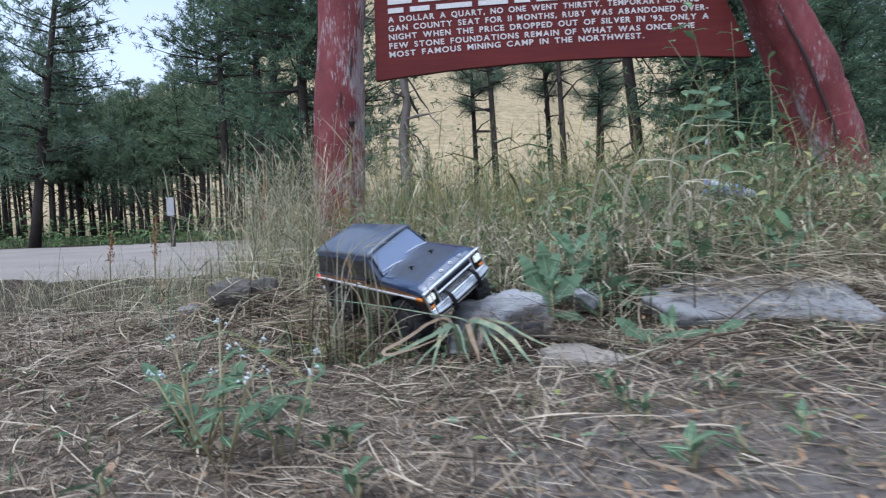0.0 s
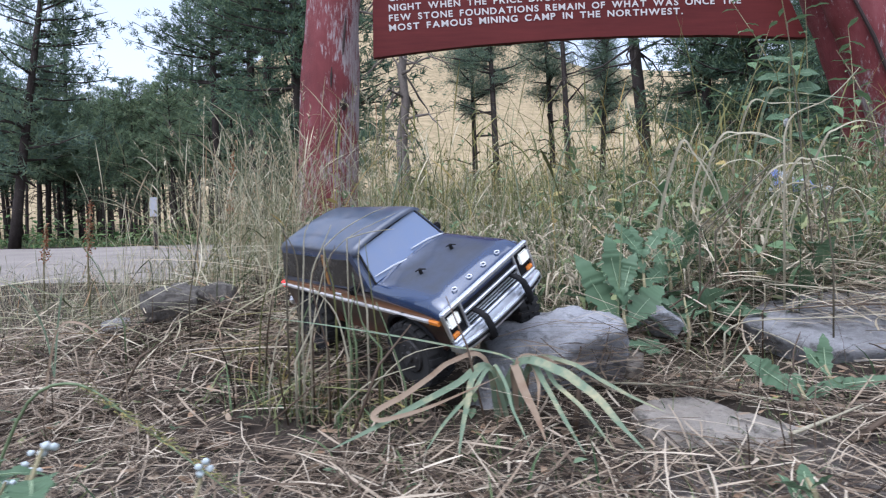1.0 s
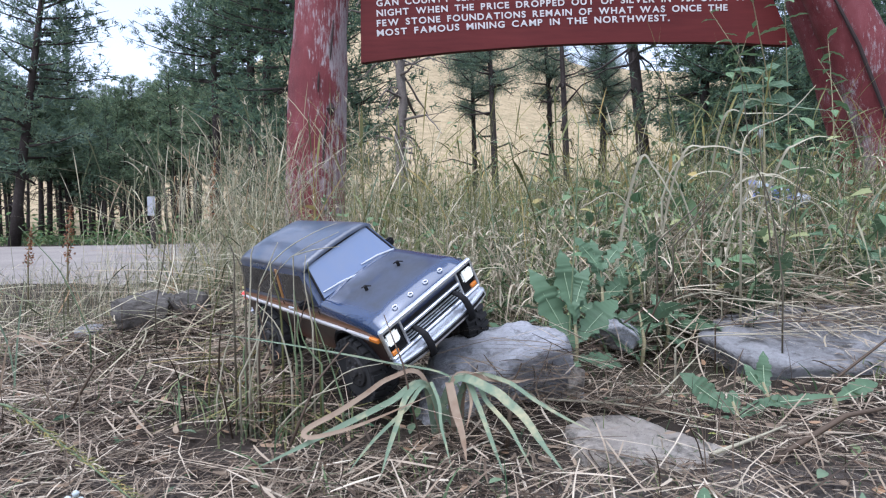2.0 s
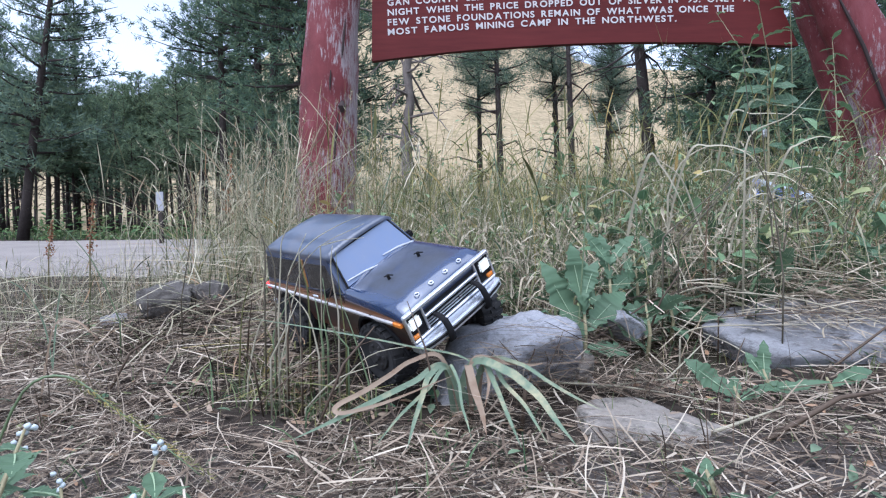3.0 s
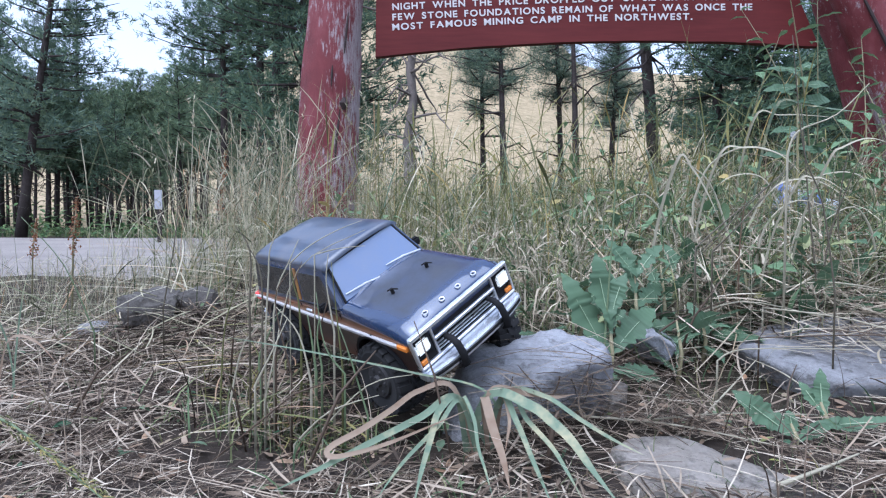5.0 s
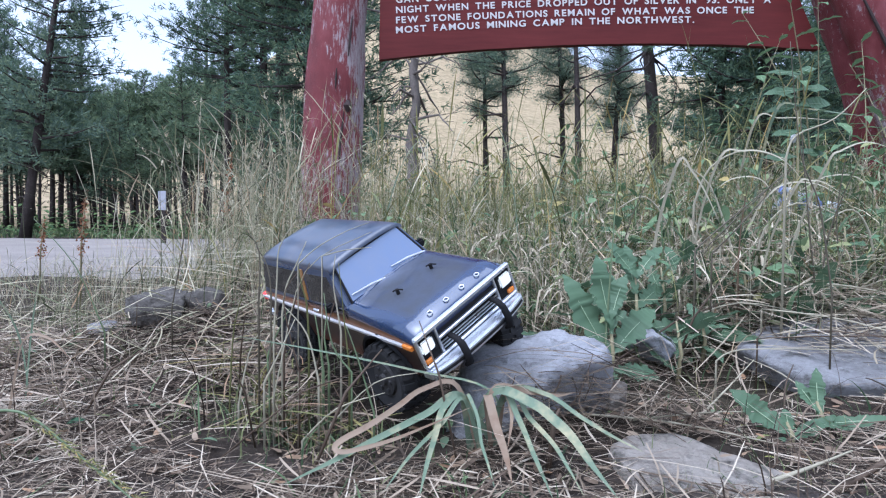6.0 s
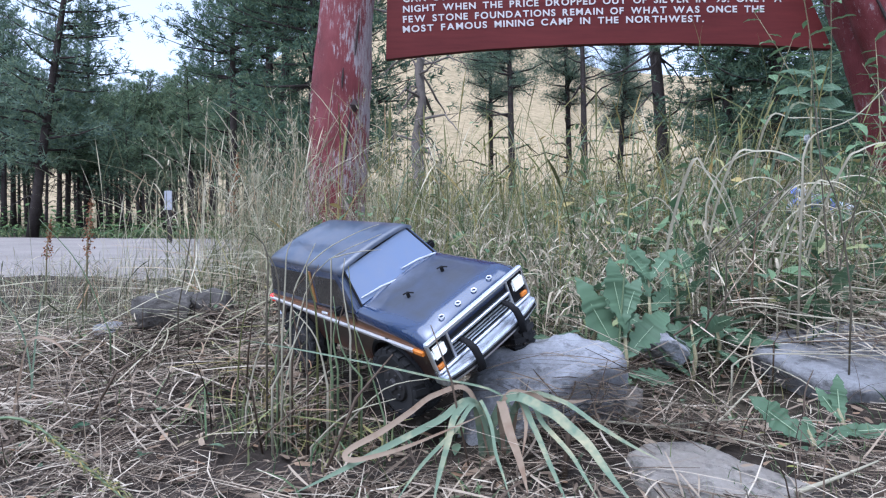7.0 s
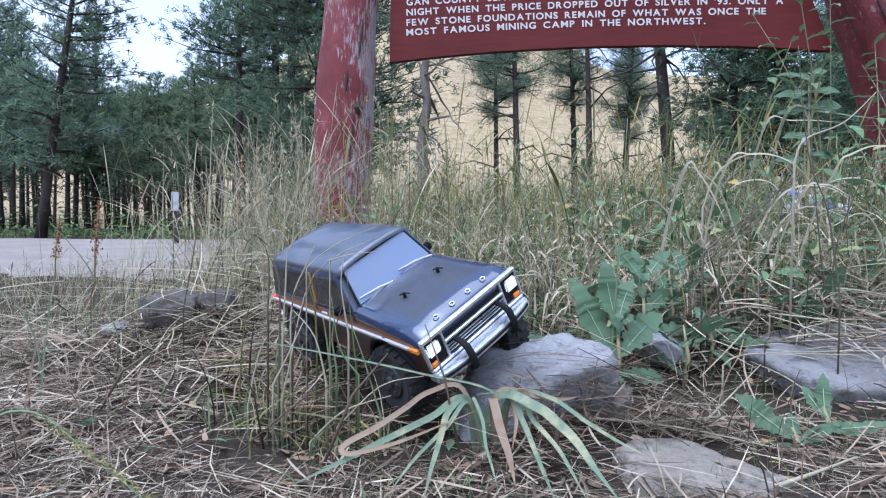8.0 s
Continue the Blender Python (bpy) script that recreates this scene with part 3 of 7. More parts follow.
# ---- grass and straw ----
def blades(name, n, area, h, w, lean, seed, material, label, head=0.0, segs=5, lie=False, keep=None, droop=0.4, lift=0.0):
    """A field of single blades. area: x0, x1, y0, y1. head: share of stalks with a seed head. lie: strewn flat."""
    rng = np.random.default_rng(seed)
    x = rng.uniform(area[0], area[1], n)
    y = rng.uniform(area[2], area[3], n)
    ex = np.minimum(x - area[0], area[1] - x) / (0.16 * (area[1] - area[0]))
    ey = np.minimum(y - area[2], area[3] - y) / (0.16 * (area[3] - area[2]))
    wob = np.array([0.6 * fbm(a, b, 1.3, 2) for a, b in zip(x, y)])
    ok = np.minimum(ex, ey) + wob > rng.random(n)
    x, y = x[ok], y[ok]
    n = len(x)
    if keep is not None:
        ok = np.array([keep(a, b, rng) for a, b in zip(x, y)])
        x, y = x[ok], y[ok]
        n = len(x)
    z = np.array([height(a, b) for a, b in zip(x, y)]) + lift
    hh = rng.uniform(h[0], h[1], n) * rng.uniform(0.7, 1.0, n)
    ww = rng.uniform(w[0], w[1], n)
    a = rng.uniform(0, 2 * np.pi, n)
    dirv = np.stack([np.cos(a), np.sin(a)], 1)
    ln = np.abs(rng.normal(lean, lean * 0.6, n))
    face = rng.uniform(0, np.pi, n)
    sidev = np.stack([np.cos(face), np.sin(face), np.zeros(n)], 1)
    headed = rng.random(n) < head
    t = np.linspace(0, 1, segs + 1)
    V = np.zeros((n, segs + 1, 2, 3))
    curl = rng.normal(0, 0.5, n)
    for k, f in enumerate(t):
        if lie:
            c = np.stack([x + dirv[:, 0] * hh * (f - 0.5) - dirv[:, 1] * curl * hh * 0.35 * (f - 0.5) ** 2,
                          y + dirv[:, 1] * hh * (f - 0.5) + dirv[:, 0] * curl * hh * 0.35 * (f - 0.5) ** 2, z], 1)
            if k == 0:
                up = rng.random(n) ** 2.2 * lean
                tilt = rng.normal(0, 0.16, n)
            c[:, 2] += 0.004 + up + tilt * hh * (f - 0.5) + 0.25 * hh * np.abs(curl) * (0.25 - (f - 0.5) ** 2)
            c[:, 2] = np.maximum(c[:, 2], z + 0.002)
        else:
            bend = ln * f ** 2
            c = np.stack([x + dirv[:, 0] * hh * bend + 0.05 * hh * curl * np.sin(3 * f), y + dirv[:, 1] * hh * bend, z - 0.01 + hh * (f - droop * ln * f ** 3)], 1)
        prof = (1 - f) ** 0.6 if not lie else (0.35 + 0.65 * np.sin(np.pi * (0.12 + 0.8 * f)))
        wk = ww * prof
        if head:
            hp = np.where(f > 0.74, 1.8 * np.sin(np.pi * min(0.97, max(0.06, (f - 0.72) / 0.29))), 0.55)
            wk = np.where(headed, ww * hp, wk)
        sv = sidev if not lie else np.stack([-dirv[:, 1], dirv[:, 0], 0.5 * curl], 1)
        V[:, k, 0] = c - sv * wk[:, None] / 2
        V[:, k, 1] = c + sv * wk[:, None] / 2
    verts = V.reshape(-1, 3)
    base = (np.arange(n) * (segs + 1) * 2)[:, None]
    ks = np.arange(segs)[None, :] * 2
    q = np.stack([base + ks, base + ks + 1, base + ks + 3, base + ks + 2], -1).reshape(-1, 4)
    ob = from_arrays(name, verts.tolist(), q.tolist(), material, False)
    tagged(ob, label, "grass", kind="stuff")
    return ob


def off_road(x, y, rng):
    return not (x < -1.3 and y > 4.0 + 0.3 * (-x - 1.3) * 0.3)


def thin_left(x, y, rng):
    """Tall growth thins out towards the bare edge of the road."""
    if x < -0.80 - 0.14 * y and rng.random() < 0.95:
        return False
    if abs(x + 0.68) < 0.24 and 3.95 < y < 4.45:
        return False
    if 2.0 < y < 4.0 and abs(x - 0.07 + 0.187 * (y - 0.08)) < 0.16 and rng.random() < 0.75:
        return False
    return True


def bottle_gap(x, y, rng):
    """Thinner growth where the bottles lie."""
    return not (2.1 < y < 3.0 and abs(x - 0.07 - 0.59 * (y - 0.07)) < 0.17 and rng.random() < 0.65)


def under_truck(x, y):
    dx, dy = x + 0.079, y - 1.37
    u = 0.656 * dx - 0.755 * dy
    v = 0.755 * dx + 0.656 * dy
    return abs(u) < 0.31 and -0.25 < v < 0.14


def churned_shade(x, y, rng):
    """Bare dark soil that the wheels have dug free of straw, thinned further so that it deepens the shade at the truck.
    """
    d = ((x + 0.13) / 0.36) ** 2 + ((y - 1.16) / 0.21) ** 2
    return (under_truck(x, y) and rng.random() < 0.9) or rng.random() < min(0.93, 3.0 * (1 - d))


def hollow(x, y, rng):
    """The shaded gap between boulder and slab, nearly free of straw."""
    return 0.40 < x < 0.98 and 1.20 < y < 1.56 and rng.random() < 0.78


def on_flat_stone(x, y):
    return ((x - 0.465) / 0.125) ** 2 + ((y - 0.975) / 0.082) ** 2 < 1


def litter(x, y, rng):
    if on_flat_stone(x, y) and rng.random() < 0.85:
        return False
    if churned_shade(x, y, rng):
        return False
    if hollow(x, y, rng):
        return False
    if x > 0.28 and y < 1.3 and rng.random() < 0.62:
        return False
    bare = fbm(x, y, 1.7, 3)
    if y < 0.55 and rng.random() > 0.25 + 0.4 * max(0, y):
        return False
    return rng.random() < 0.62 + 0.8 * bare


# trampled straw on the verge
blades("fine_straw", 30000, (-1.25, 1.05, 0.05, 1.45), (0.025, 0.12), (0.0007, 0.0019), 0.022, 61, M_STRAW, "fine tangled straw over the dusty near ground", lie=True, segs=3, keep=lambda x, y, r: not churned_shade(x, y, r) and not hollow(x, y, r) and not on_flat_stone(x, y) and (x < 0.1 or r.random() < 0.4))
blades("fine_shoots", 6500, (-1.25, 1.05, 0.2, 1.5), (0.015, 0.07), (0.001, 0.003), 0.8, 62, M_GREEN, "fine green shoots among the straw", segs=3, keep=lambda x, y, r: r.random() < 0.25 + 1.8 * fbm(x + 3, y, 3.1, 2))
blades("straw_litter", 46000, (-1.9, 1.9, -0.35, 2.35), (0.03, 0.20), (0.0016, 0.0046), 0.045, 21, M_STRAW, "trampled dry straw strewn over the soil", lie=True, segs=4, keep=litter)
blades("straw_litter", 13000, (-2.5, 2.5, -0.9, 3.0), (0.05, 0.30), (0.0015, 0.0036), 0.030, 26, M_STRAW, "trampled dry straw strewn over the soil", lie=True, segs=3, keep=lambda x, y, r: (y > 0.5 or r.random() < 0.4) and not churned_shade(x, y, r) and not hollow(x, y, r) and not on_flat_stone(x, y))
blades("straw_litter", 5000, (-2.6, 2.8, 1.9, 4.4), (0.08, 0.35), (0.002, 0.005), 0.05, 22, M_STRAW, "trampled dry straw strewn over the soil", lie=True, segs=4, keep=litter)
blades("straw_chaff", 42000, (-2.0, 2.0, -0.2, 2.4), (0.010, 0.055), (0.0010, 0.0028), 0.016, 29, M_STRAW, "short broken chaff over the trampled soil", lie=True, segs=2, keep=lambda x, y, r: not churned_shade(x, y, r) and not hollow(x, y, r) and not on_flat_stone(x, y) and (x < 0.2 or r.random() < 0.45))
blades("dead_leaf_litter", 4000, (-1.9, 2.0, -0.5, 2.5), (0.012, 0.045), (0.005, 0.014), 0.020, 23, M_DRYBLADE, "small withered leaf scraps among the straw", lie=True, segs=3)
# low green shoots
blades("green_shoots", 6500, (-2.0, 2.2, -0.2, 2.8), (0.03, 0.12), (0.002, 0.006), 0.7, 24, M_GREEN, "short green grass shoots among dry straw", keep=lambda x, y, r: r.random() < 0.22 + 1.8 * fbm(x + 7, y, 2.6, 2))
blades("dry_tufts", 4200, (-1.6, 1.9, 0.8, 2.4), (0.05, 0.22), (0.0018, 0.0036), 0.8, 25, M_STRAW, "dry upright grass tufts", keep=lambda x, y, r: r.random() < 0.18 + 1.8 * fbm(x, y + 9, 3.0, 2) and not (abs(x + .05) < .5 and abs(y - 1.40) < .40) and not (abs(x - .25) < .22 and 0.9 < y < 1.25))
def beside_wheels(x, y, rng):
    dx, dy = x + 0.079, y - 1.37
    return rng.random() < 0.4 + 1.6 * fbm(x, y, 5.0, 2) and -0.40 < 0.656 * dx - 0.755 * dy < 0.10 and -0.27 < 0.755 * dx + 0.656 * dy < -0.155


blades("truck_side_grass", 560, (-0.60, 0.12, 0.95, 1.80), (0.07, 0.22), (0.002, 0.0055), 0.8, 64, M_OLIVE, "green and dry grass pressed against the toy truck", keep=beside_wheels)
blades("truck_side_grass", 900, (-0.60, 0.12, 0.95, 1.80), (0.07, 0.24), (0.0015, 0.0036), 0.9, 65, M_STRAW, "green and dry grass pressed against the toy truck", keep=beside_wheels)
blades("truck_side_grass", 220, (-0.60, 0.02, 1.00, 1.34), (0.06, 0.18), (0.002, 0.005), 0.9, 27, M_GREEN, "green and dry grass pressed against the toy truck", keep=lambda x, y, r: y < 1.13 - 0.75 * (x + 0.02) and y > 0.98 - 0.45 * (x + 0.02))
blades("truck_side_grass", 190, (-0.60, 0.04, 1.00, 1.34), (0.08, 0.26), (0.0016, 0.0034), 1.1, 28, M_STRAW, "green and dry grass pressed against the toy truck", keep=lambda x, y, r: y < 1.13 - 0.75 * (x + 0.02) and y > 0.98 - 0.45 * (x + 0.02))
def tangle_zone(x, y, rng):
    dx, dy = x + 0.079, y - 1.37
    return -0.42 < 0.656 * dx - 0.755 * dy < 0.22 and -0.27 < 0.755 * dx + 0.656 * dy < -0.13


blades("tangled_stems", 750, (-0.60, 0.16, 0.95, 1.80), (0.08, 0.28), (0.0014, 0.0034), 0.15, 92, M_STRAW, "tangled dry stems pressed against the toy truck", lie=True, segs=5, keep=tangle_zone)
blades("tangled_stems", 600, (-0.60, 0.16, 0.95, 1.80), (0.08, 0.24), (0.0018, 0.0040), 0.13, 93, M_OLIVE, "tangled olive stems pressed against the toy truck", lie=True, segs=5, keep=tangle_zone)
blades("weathered_stems", 700, (-0.60, 0.16, 0.95, 1.80), (0.07, 0.22), (0.0016, 0.0036), 0.12, 94, M_DRYBLADE, "brown weathered stems beside the toy truck", lie=True, segs=5, keep=tangle_zone)
# ripe grass before and behind the posts
def clump(x, y, rng):
    if x > 0.65 and y < 2.7 and rng.random() < 0.6:
        return False
    return thin_left(x, y, rng) and rng.random() < 0.42 + 1.1 * fbm(x, y, 2.0, 2)


blades("tall_grass", 4600, (-1.9, 3.2, 1.8, 5.6), (0.30, 0.78), (0.0018, 0.0038), 0.40, 31, M_TALL, "tall ripe grass with seed heads round the sign posts", head=0.6, segs=10, keep=clump)
blades("tall_grass", 2600, (-2.0, -0.1, 2.0, 4.4), (0.50, 1.02), (0.0017, 0.0036), 0.38, 32, M_TALL, "tall ripe grass with seed heads round the sign posts", head=0.8, segs=10, keep=clump)
blades("tall_stems", 210, (-0.4, 2.2, 2.0, 3.6), (0.70, 1.10), (0.0020, 0.0036), 0.34, 42, M_OLIVE, "single very tall grass stems with seed heads", head=0.8, segs=11)
blades("leafy_stems", 300, (-0.5, 2.4, 2.1, 4.0), (0.60, 1.12), (0.0035, 0.0085), 0.45, 67, M_OLIVE, "tall olive grass stems before the hillside", head=0.3, segs=11, droop=0.5)
blades("leafy_stems", 230, (-1.1, 2.4, 2.1, 4.0), (0.40, 0.90), (0.003, 0.007), 0.6, 68, M_OLIVE, "tall olive grass stems before the hillside", segs=10, droop=0.6)
blades("arching_grass", 3200, (-1.8, 3.4, 1.8, 4.8), (0.30, 0.70), (0.0025, 0.0065), 0.95, 39, M_TALL, "arching half-dry grass blades", segs=9, keep=clump, droop=0.62)
blades("tall_green_grass", 2600, (-1.3, 3.9, 1.9, 5.4), (0.25, 0.60), (0.003, 0.008), 0.55, 33, M_GREEN, "tall green grass under the sign", segs=7, keep=clump)
blades("matted_straw", 5200, (-1.5, 3.1, 1.4, 4.0), (0.15, 0.60), (0.002, 0.005), 0.22, 40, M_TALL, "matted fallen straw between the standing stalks", lie=True, segs=5)
blades("far_grass", 10000, (-3.5, 10.0, 4.4, 12.0), (0.25, 0.80), (0.004, 0.009), 0.35, 34, M_TALL, "tall ripe grass behind the sign", head=0.4, segs=5, keep=off_road)
blades("far_green_grass", 5200, (-3.0, 9.0, 4.8, 11.0), (0.35, 0.95), (0.005, 0.011), 0.4, 63, M_GREEN, "tall green grass and stems behind the sign", segs=5, keep=off_road)
blades("forest_edge_grass", 7000, (-34.0, 12.0, 16.0, 23.0), (0.15, 0.45), (0.02, 0.04), 0.5, 35, M_GREEN, "green grass strip along the forest edge", segs=3)
blades("roadside_grass", 2600, (-3.2, -0.8, 1.9, 5.0), (0.06, 0.34), (0.0018, 0.0042), 0.6, 36, M_TALL, "sparse ripe grass at the road edge", head=0.4, segs=6)
blades("bank_grass", 1200, (0.3, 3.4, 1.45, 3.5), (0.15, 0.45), (0.003, 0.008), 0.8, 37, M_GREEN, "rank green grass on the bank beside the stones", segs=7, droop=0.6, keep=bottle_gap)
blades("bank_straw", 1100, (0.3, 3.3, 1.35, 3.3), (0.2, 0.60), (0.002, 0.005), 0.9, 38, M_TALL, "leaning dry grass on the bank beside the stones", segs=8, head=0.3, droop=0.62)


def leafy_stalks(name, n, area, h, seed, material, label, leaves=3, leaf_len=(0.10, 0.24), leaf_w=(0.003, 0.007), plume=0.6, keep=None, lean=0.22):
    """Standing stalks, each with long bent leaf blades branching off and some with a loose seed plume."""
    rng = np.random.default_rng(seed)
    verts, faces = [], []

    def ribbon(pts, w):
        b = len(verts)
        side = Vector((rng.normal(), rng.normal(), 0.2 * rng.normal())).normalized()
        m = len(pts)
        for i, p in enumerate(pts):
            k = w * (1 - (i / (m - 1)) ** 2) * 0.5 + 0.0003
            verts.append(tuple(p - side * k))
            verts.append(tuple(p + side * k))
        for i in range(m - 1):
            o = b + 2 * i
            faces.append((o, o + 1, o + 3, o + 2))

    for _ in range(n):
        x, y = rng.uniform(area[0], area[1]), rng.uniform(area[2], area[3])
        if keep and not keep(x, y, rng):
            continue
        hh = rng.uniform(*h)
        base = Vector((x, y, height(x, y) - 0.01))
        a = rng.uniform(0, 6.283)
        d = Vector((math.cos(a), math.sin(a), 0)) * abs(rng.normal(0, lean)) * hh
        at = lambda f: base + Vector((0, 0, hh * f)) + d * f * f
        ribbon([at(f) for f in (0, 0.25, 0.5, 0.75, 1.0)], rng.uniform(0.0022, 0.0038))
        for k in range(leaves):
            f = rng.uniform(0.15, 0.85)
            ln = rng.uniform(*leaf_len)
            b = rng.uniform(0, 6.283)
            out = Vector((math.cos(b), math.sin(b), 0))
            up, drop = rng.uniform(0.5, 1.1), rng.uniform(0.6, 1.7)
            p = at(f)
            ribbon([p + out * ln * u * 0.75 + Vector((0, 0, ln * (up * u - drop * u * u))) for u in (0, 0.2, 0.4, 0.6, 0.8, 1.0)], rng.uniform(*leaf_w))
        if rng.random() < plume:
            pl = rng.uniform(0.06, 0.13)
            for k in range(16):
                f = rng.random()
                p = at(1.0 - pl / hh * f)
                o = Vector((rng.normal(), rng.normal(), 1.6)).normalized() * rng.uniform(0.010, 0.028)
                ribbon([p, p + o * 0.5, p + o], rng.uniform(0.0025, 0.005))
    ob = from_arrays(name, verts, faces, material, False)
    tagged(ob, label, "grass", kind="stuff")


leafy_stalks("leafy_stalks", 520, (-0.1, 1.3, 1.75, 2.7), (0.12, 0.34), 85, M_PALE, "short bleached leafy grass behind the boulder", plume=0.3, leaf_w=(0.003, 0.008), leaf_len=(0.06, 0.16), lean=0.5)
leafy_stalks("leafy_stalks", 460, (-0.2, 1.5, 1.75, 2.7), (0.12, 0.36), 86, M_GREEN, "short green leafy grass behind the boulder", plume=0.1, leaf_w=(0.004, 0.010), leaf_len=(0.07, 0.18), lean=0.5)
leafy_stalks("leafy_stalks", 620, (-1.5, -0.2, 2.3, 4.3), (0.40, 0.85), 81, M_TALL, "ripe grass stalks with bent leaves and loose plumes", keep=clump)
leafy_stalks("leafy_stalks", 300, (-0.3, 1.2, 2.2, 4.2), (0.30, 0.62), 82, M_OLIVE, "olive grass stalks with bent leaves", plume=0.4, keep=clump)
leafy_stalks("leafy_stalks", 420, (0.7, 3.2, 1.8, 3.4), (0.18, 0.50), 83, M_GREEN, "green leafy stalks all over the bank", plume=0.25, leaf_w=(0.004, 0.010), keep=bottle_gap)
leafy_stalks("leafy_stalks", 170, (0.6, 3.0, 1.7, 3.2), (0.18, 0.48), 84, M_PALE, "bleached leafy stalks on the bank", plume=0.4, leaf_w=(0.003, 0.008), lean=0.5, keep=bottle_gap)


def underbrush(name, n, area, lift, size, seed, material, label):
    """Many small pointed leaves at all angles, as they stand on low stems in the bank."""
    rng = np.random.default_rng(seed)
    verts, faces = [], []
    for i in range(n):
        x, y = rng.uniform(area[0], area[1]), rng.uniform(area[2], area[3])
        if rng.random() > 0.45 + 1.2 * fbm(x, y, 2.4, 2):
            continue
        c = Vector((x, y, height(x, y) + rng.uniform(*lift) * rng.random()))
        d = Vector((rng.normal(), rng.normal(), 0.35 * rng.normal() + 0.1)).normalized()
        s = d.cross(Vector((0.3 * rng.normal(), 0.3 * rng.normal(), 1))).normalized()
        up = s.cross(d)
        ln = rng.uniform(*size)
        w = ln * rng.uniform(0.16, 0.28)
        b = len(verts)
        for f, k in ((0.0, 0.05), (0.25, 0.8), (0.55, 1.0), (0.8, 0.6)):
            m = c + d * ln * f - up * 0.25 * ln * f * f
            verts += [m - s * w * k + up * w * 0.3 * k, m, m + s * w * k + up * w * 0.3 * k]
        verts.append(c + d * ln - up * 0.25 * ln)
        for k in range(3):
            o = b + 3 * k
            faces += [(o, o + 1, o + 4, o + 3), (o + 1, o + 2, o + 5, o + 4)]
        faces += [(b + 9, b + 10, b + 12), (b + 10, b + 11, b + 12)]
    ob = from_arrays(name, [tuple(v) for v in verts], faces, material)
    tagged(ob, label, "plants", kind="stuff")


blades("broad_dead_grass", 420, (0.75, 2.6, 1.75, 3.0), (0.25, 0.60), (0.006, 0.013), 1.1, 41, M_DRYBLADE, "broad arching dead grass leaves on the bank", segs=9, droop=0.6)
underbrush("bank_leaves", 2600, (0.45, 3.0, 1.55, 3.4), (0.02, 0.40), (0.025, 0.065), 51, M_BANKLEAF, "small green and yellowing leaves all over the bank")
underbrush("bank_leaves", 1100, (-0.6, 1.6, 2.1, 4.0), (0.02, 0.40), (0.03, 0.075), 52, M_BANKLEAF, "small green and yellowing leaves all over the bank")
underbrush("forest_undergrowth", 9000, (-32.0, -3.0, 16.5, 23.0), (0.05, 1.05), (0.10, 0.26), 58, M_EDGE, "bright green undergrowth along the forest edge")
underbrush("forest_undergrowth", 6000, (-45.0, -4.0, 40.0, 56.0), (0.1, 3.0), (0.20, 0.45), 59, M_EDGE, "pale green undergrowth deep in the wood")
underbrush("hill_foot_brush", 3800, (-1.9, 3.4, 6.0, 10.5), (0.05, 1.55), (0.03, 0.09), 62, M_BANKLEAF, "low green brush behind the sign")
blades("hill_stalks", 900, (-1.9, 2.8, 5.2, 9.0), (0.5, 1.15), (0.005, 0.012), 0.4, 63, M_OLIVE, "olive stalks behind the sign", segs=6)
underbrush("hill_foot_brush", 5200, (-2.5, 9.0, 7.0, 13.0), (0.05, 1.5), (0.05, 0.12), 54, M_BANKLEAF, "low green brush at the foot of the hill")
underbrush("hill_brush", 6500, (-5.0, 15.0, 13.0, 27.0), (0.1, 2.1), (0.08, 0.22), 55, M_BANKLEAF, "straggling green brush below the hillside")
underbrush("hill_brush", 4500, (-5.0, 15.0, 12.0, 25.0), (0.1, 1.7), (0.08, 0.24), 56, M_DRYBLADE, "withered brown brush below the hillside")
blades("hill_stalks", 2600, (-5.0, 15.0, 10.0, 24.0), (0.6, 1.9), (0.008, 0.018), 0.3, 66, M_TALL, "tall dry stalks below the hillside", segs=5, keep=off_road)
underbrush("bank_leaves", 1300, (0.55, 2.7, 1.65, 3.3), (0.05, 0.45), (0.05, 0.10), 57, M_BANKLEAF, "small green and yellowing leaves all over the bank")
blades("verge_grass", 4200, (-3.0, 9.0, 2.2, 12.0), (0.15, 0.6), (0.004, 0.010), 0.5, 69, M_TALL, "loose ripe grass on the verge", segs=4, keep=lambda x, y, r: (x > 2.8 or y > 5) and off_road(x, y, r))
blades("fallen_straw", 4200, (0.40, 2.6, 1.45, 2.8), (0.08, 0.40), (0.0018, 0.0042), 0.16, 70, M_STRAW, "pale fallen straw lodged over the bank", lie=True, segs=5)
blades("fallen_straw", 2400, (0.60, 2.4, 1.55, 2.5), (0.15, 0.50), (0.0026, 0.0062), 0.16, 71, M_PALE, "pale fallen straw lodged over the bank", lie=True, segs=5)
blades("boulder_straw", 200, (0.12, 0.56, 1.02, 1.15), (0.08, 0.26), (0.0014, 0.0030), 0.10, 94, M_STRAW, "straw tangled over the foot of the boulder", lie=True, segs=5, lift=0.020)
blades("boulder_straw", 130, (0.18, 0.52, 1.08, 1.17), (0.08, 0.22), (0.0014, 0.0028), 0.10, 95, M_STRAW, "straw tangled over the foot of the boulder", lie=True, segs=5, lift=0.055)
blades("slab_straw", 520, (0.80, 1.75, 1.36, 1.95), (0.10, 0.45), (0.0020, 0.0046), 0.06, 72, M_PALE, "pale straw fallen across the stone slab", lie=True, segs=5, lift=0.055)
blades("boulder_straw", 200, (0.12, 0.56, 1.02, 1.15), (0.08, 0.26), (0.0014, 0.0030), 0.10, 94, M_STRAW, "straw tangled over the foot of the boulder", lie=True, segs=5, lift=0.020)
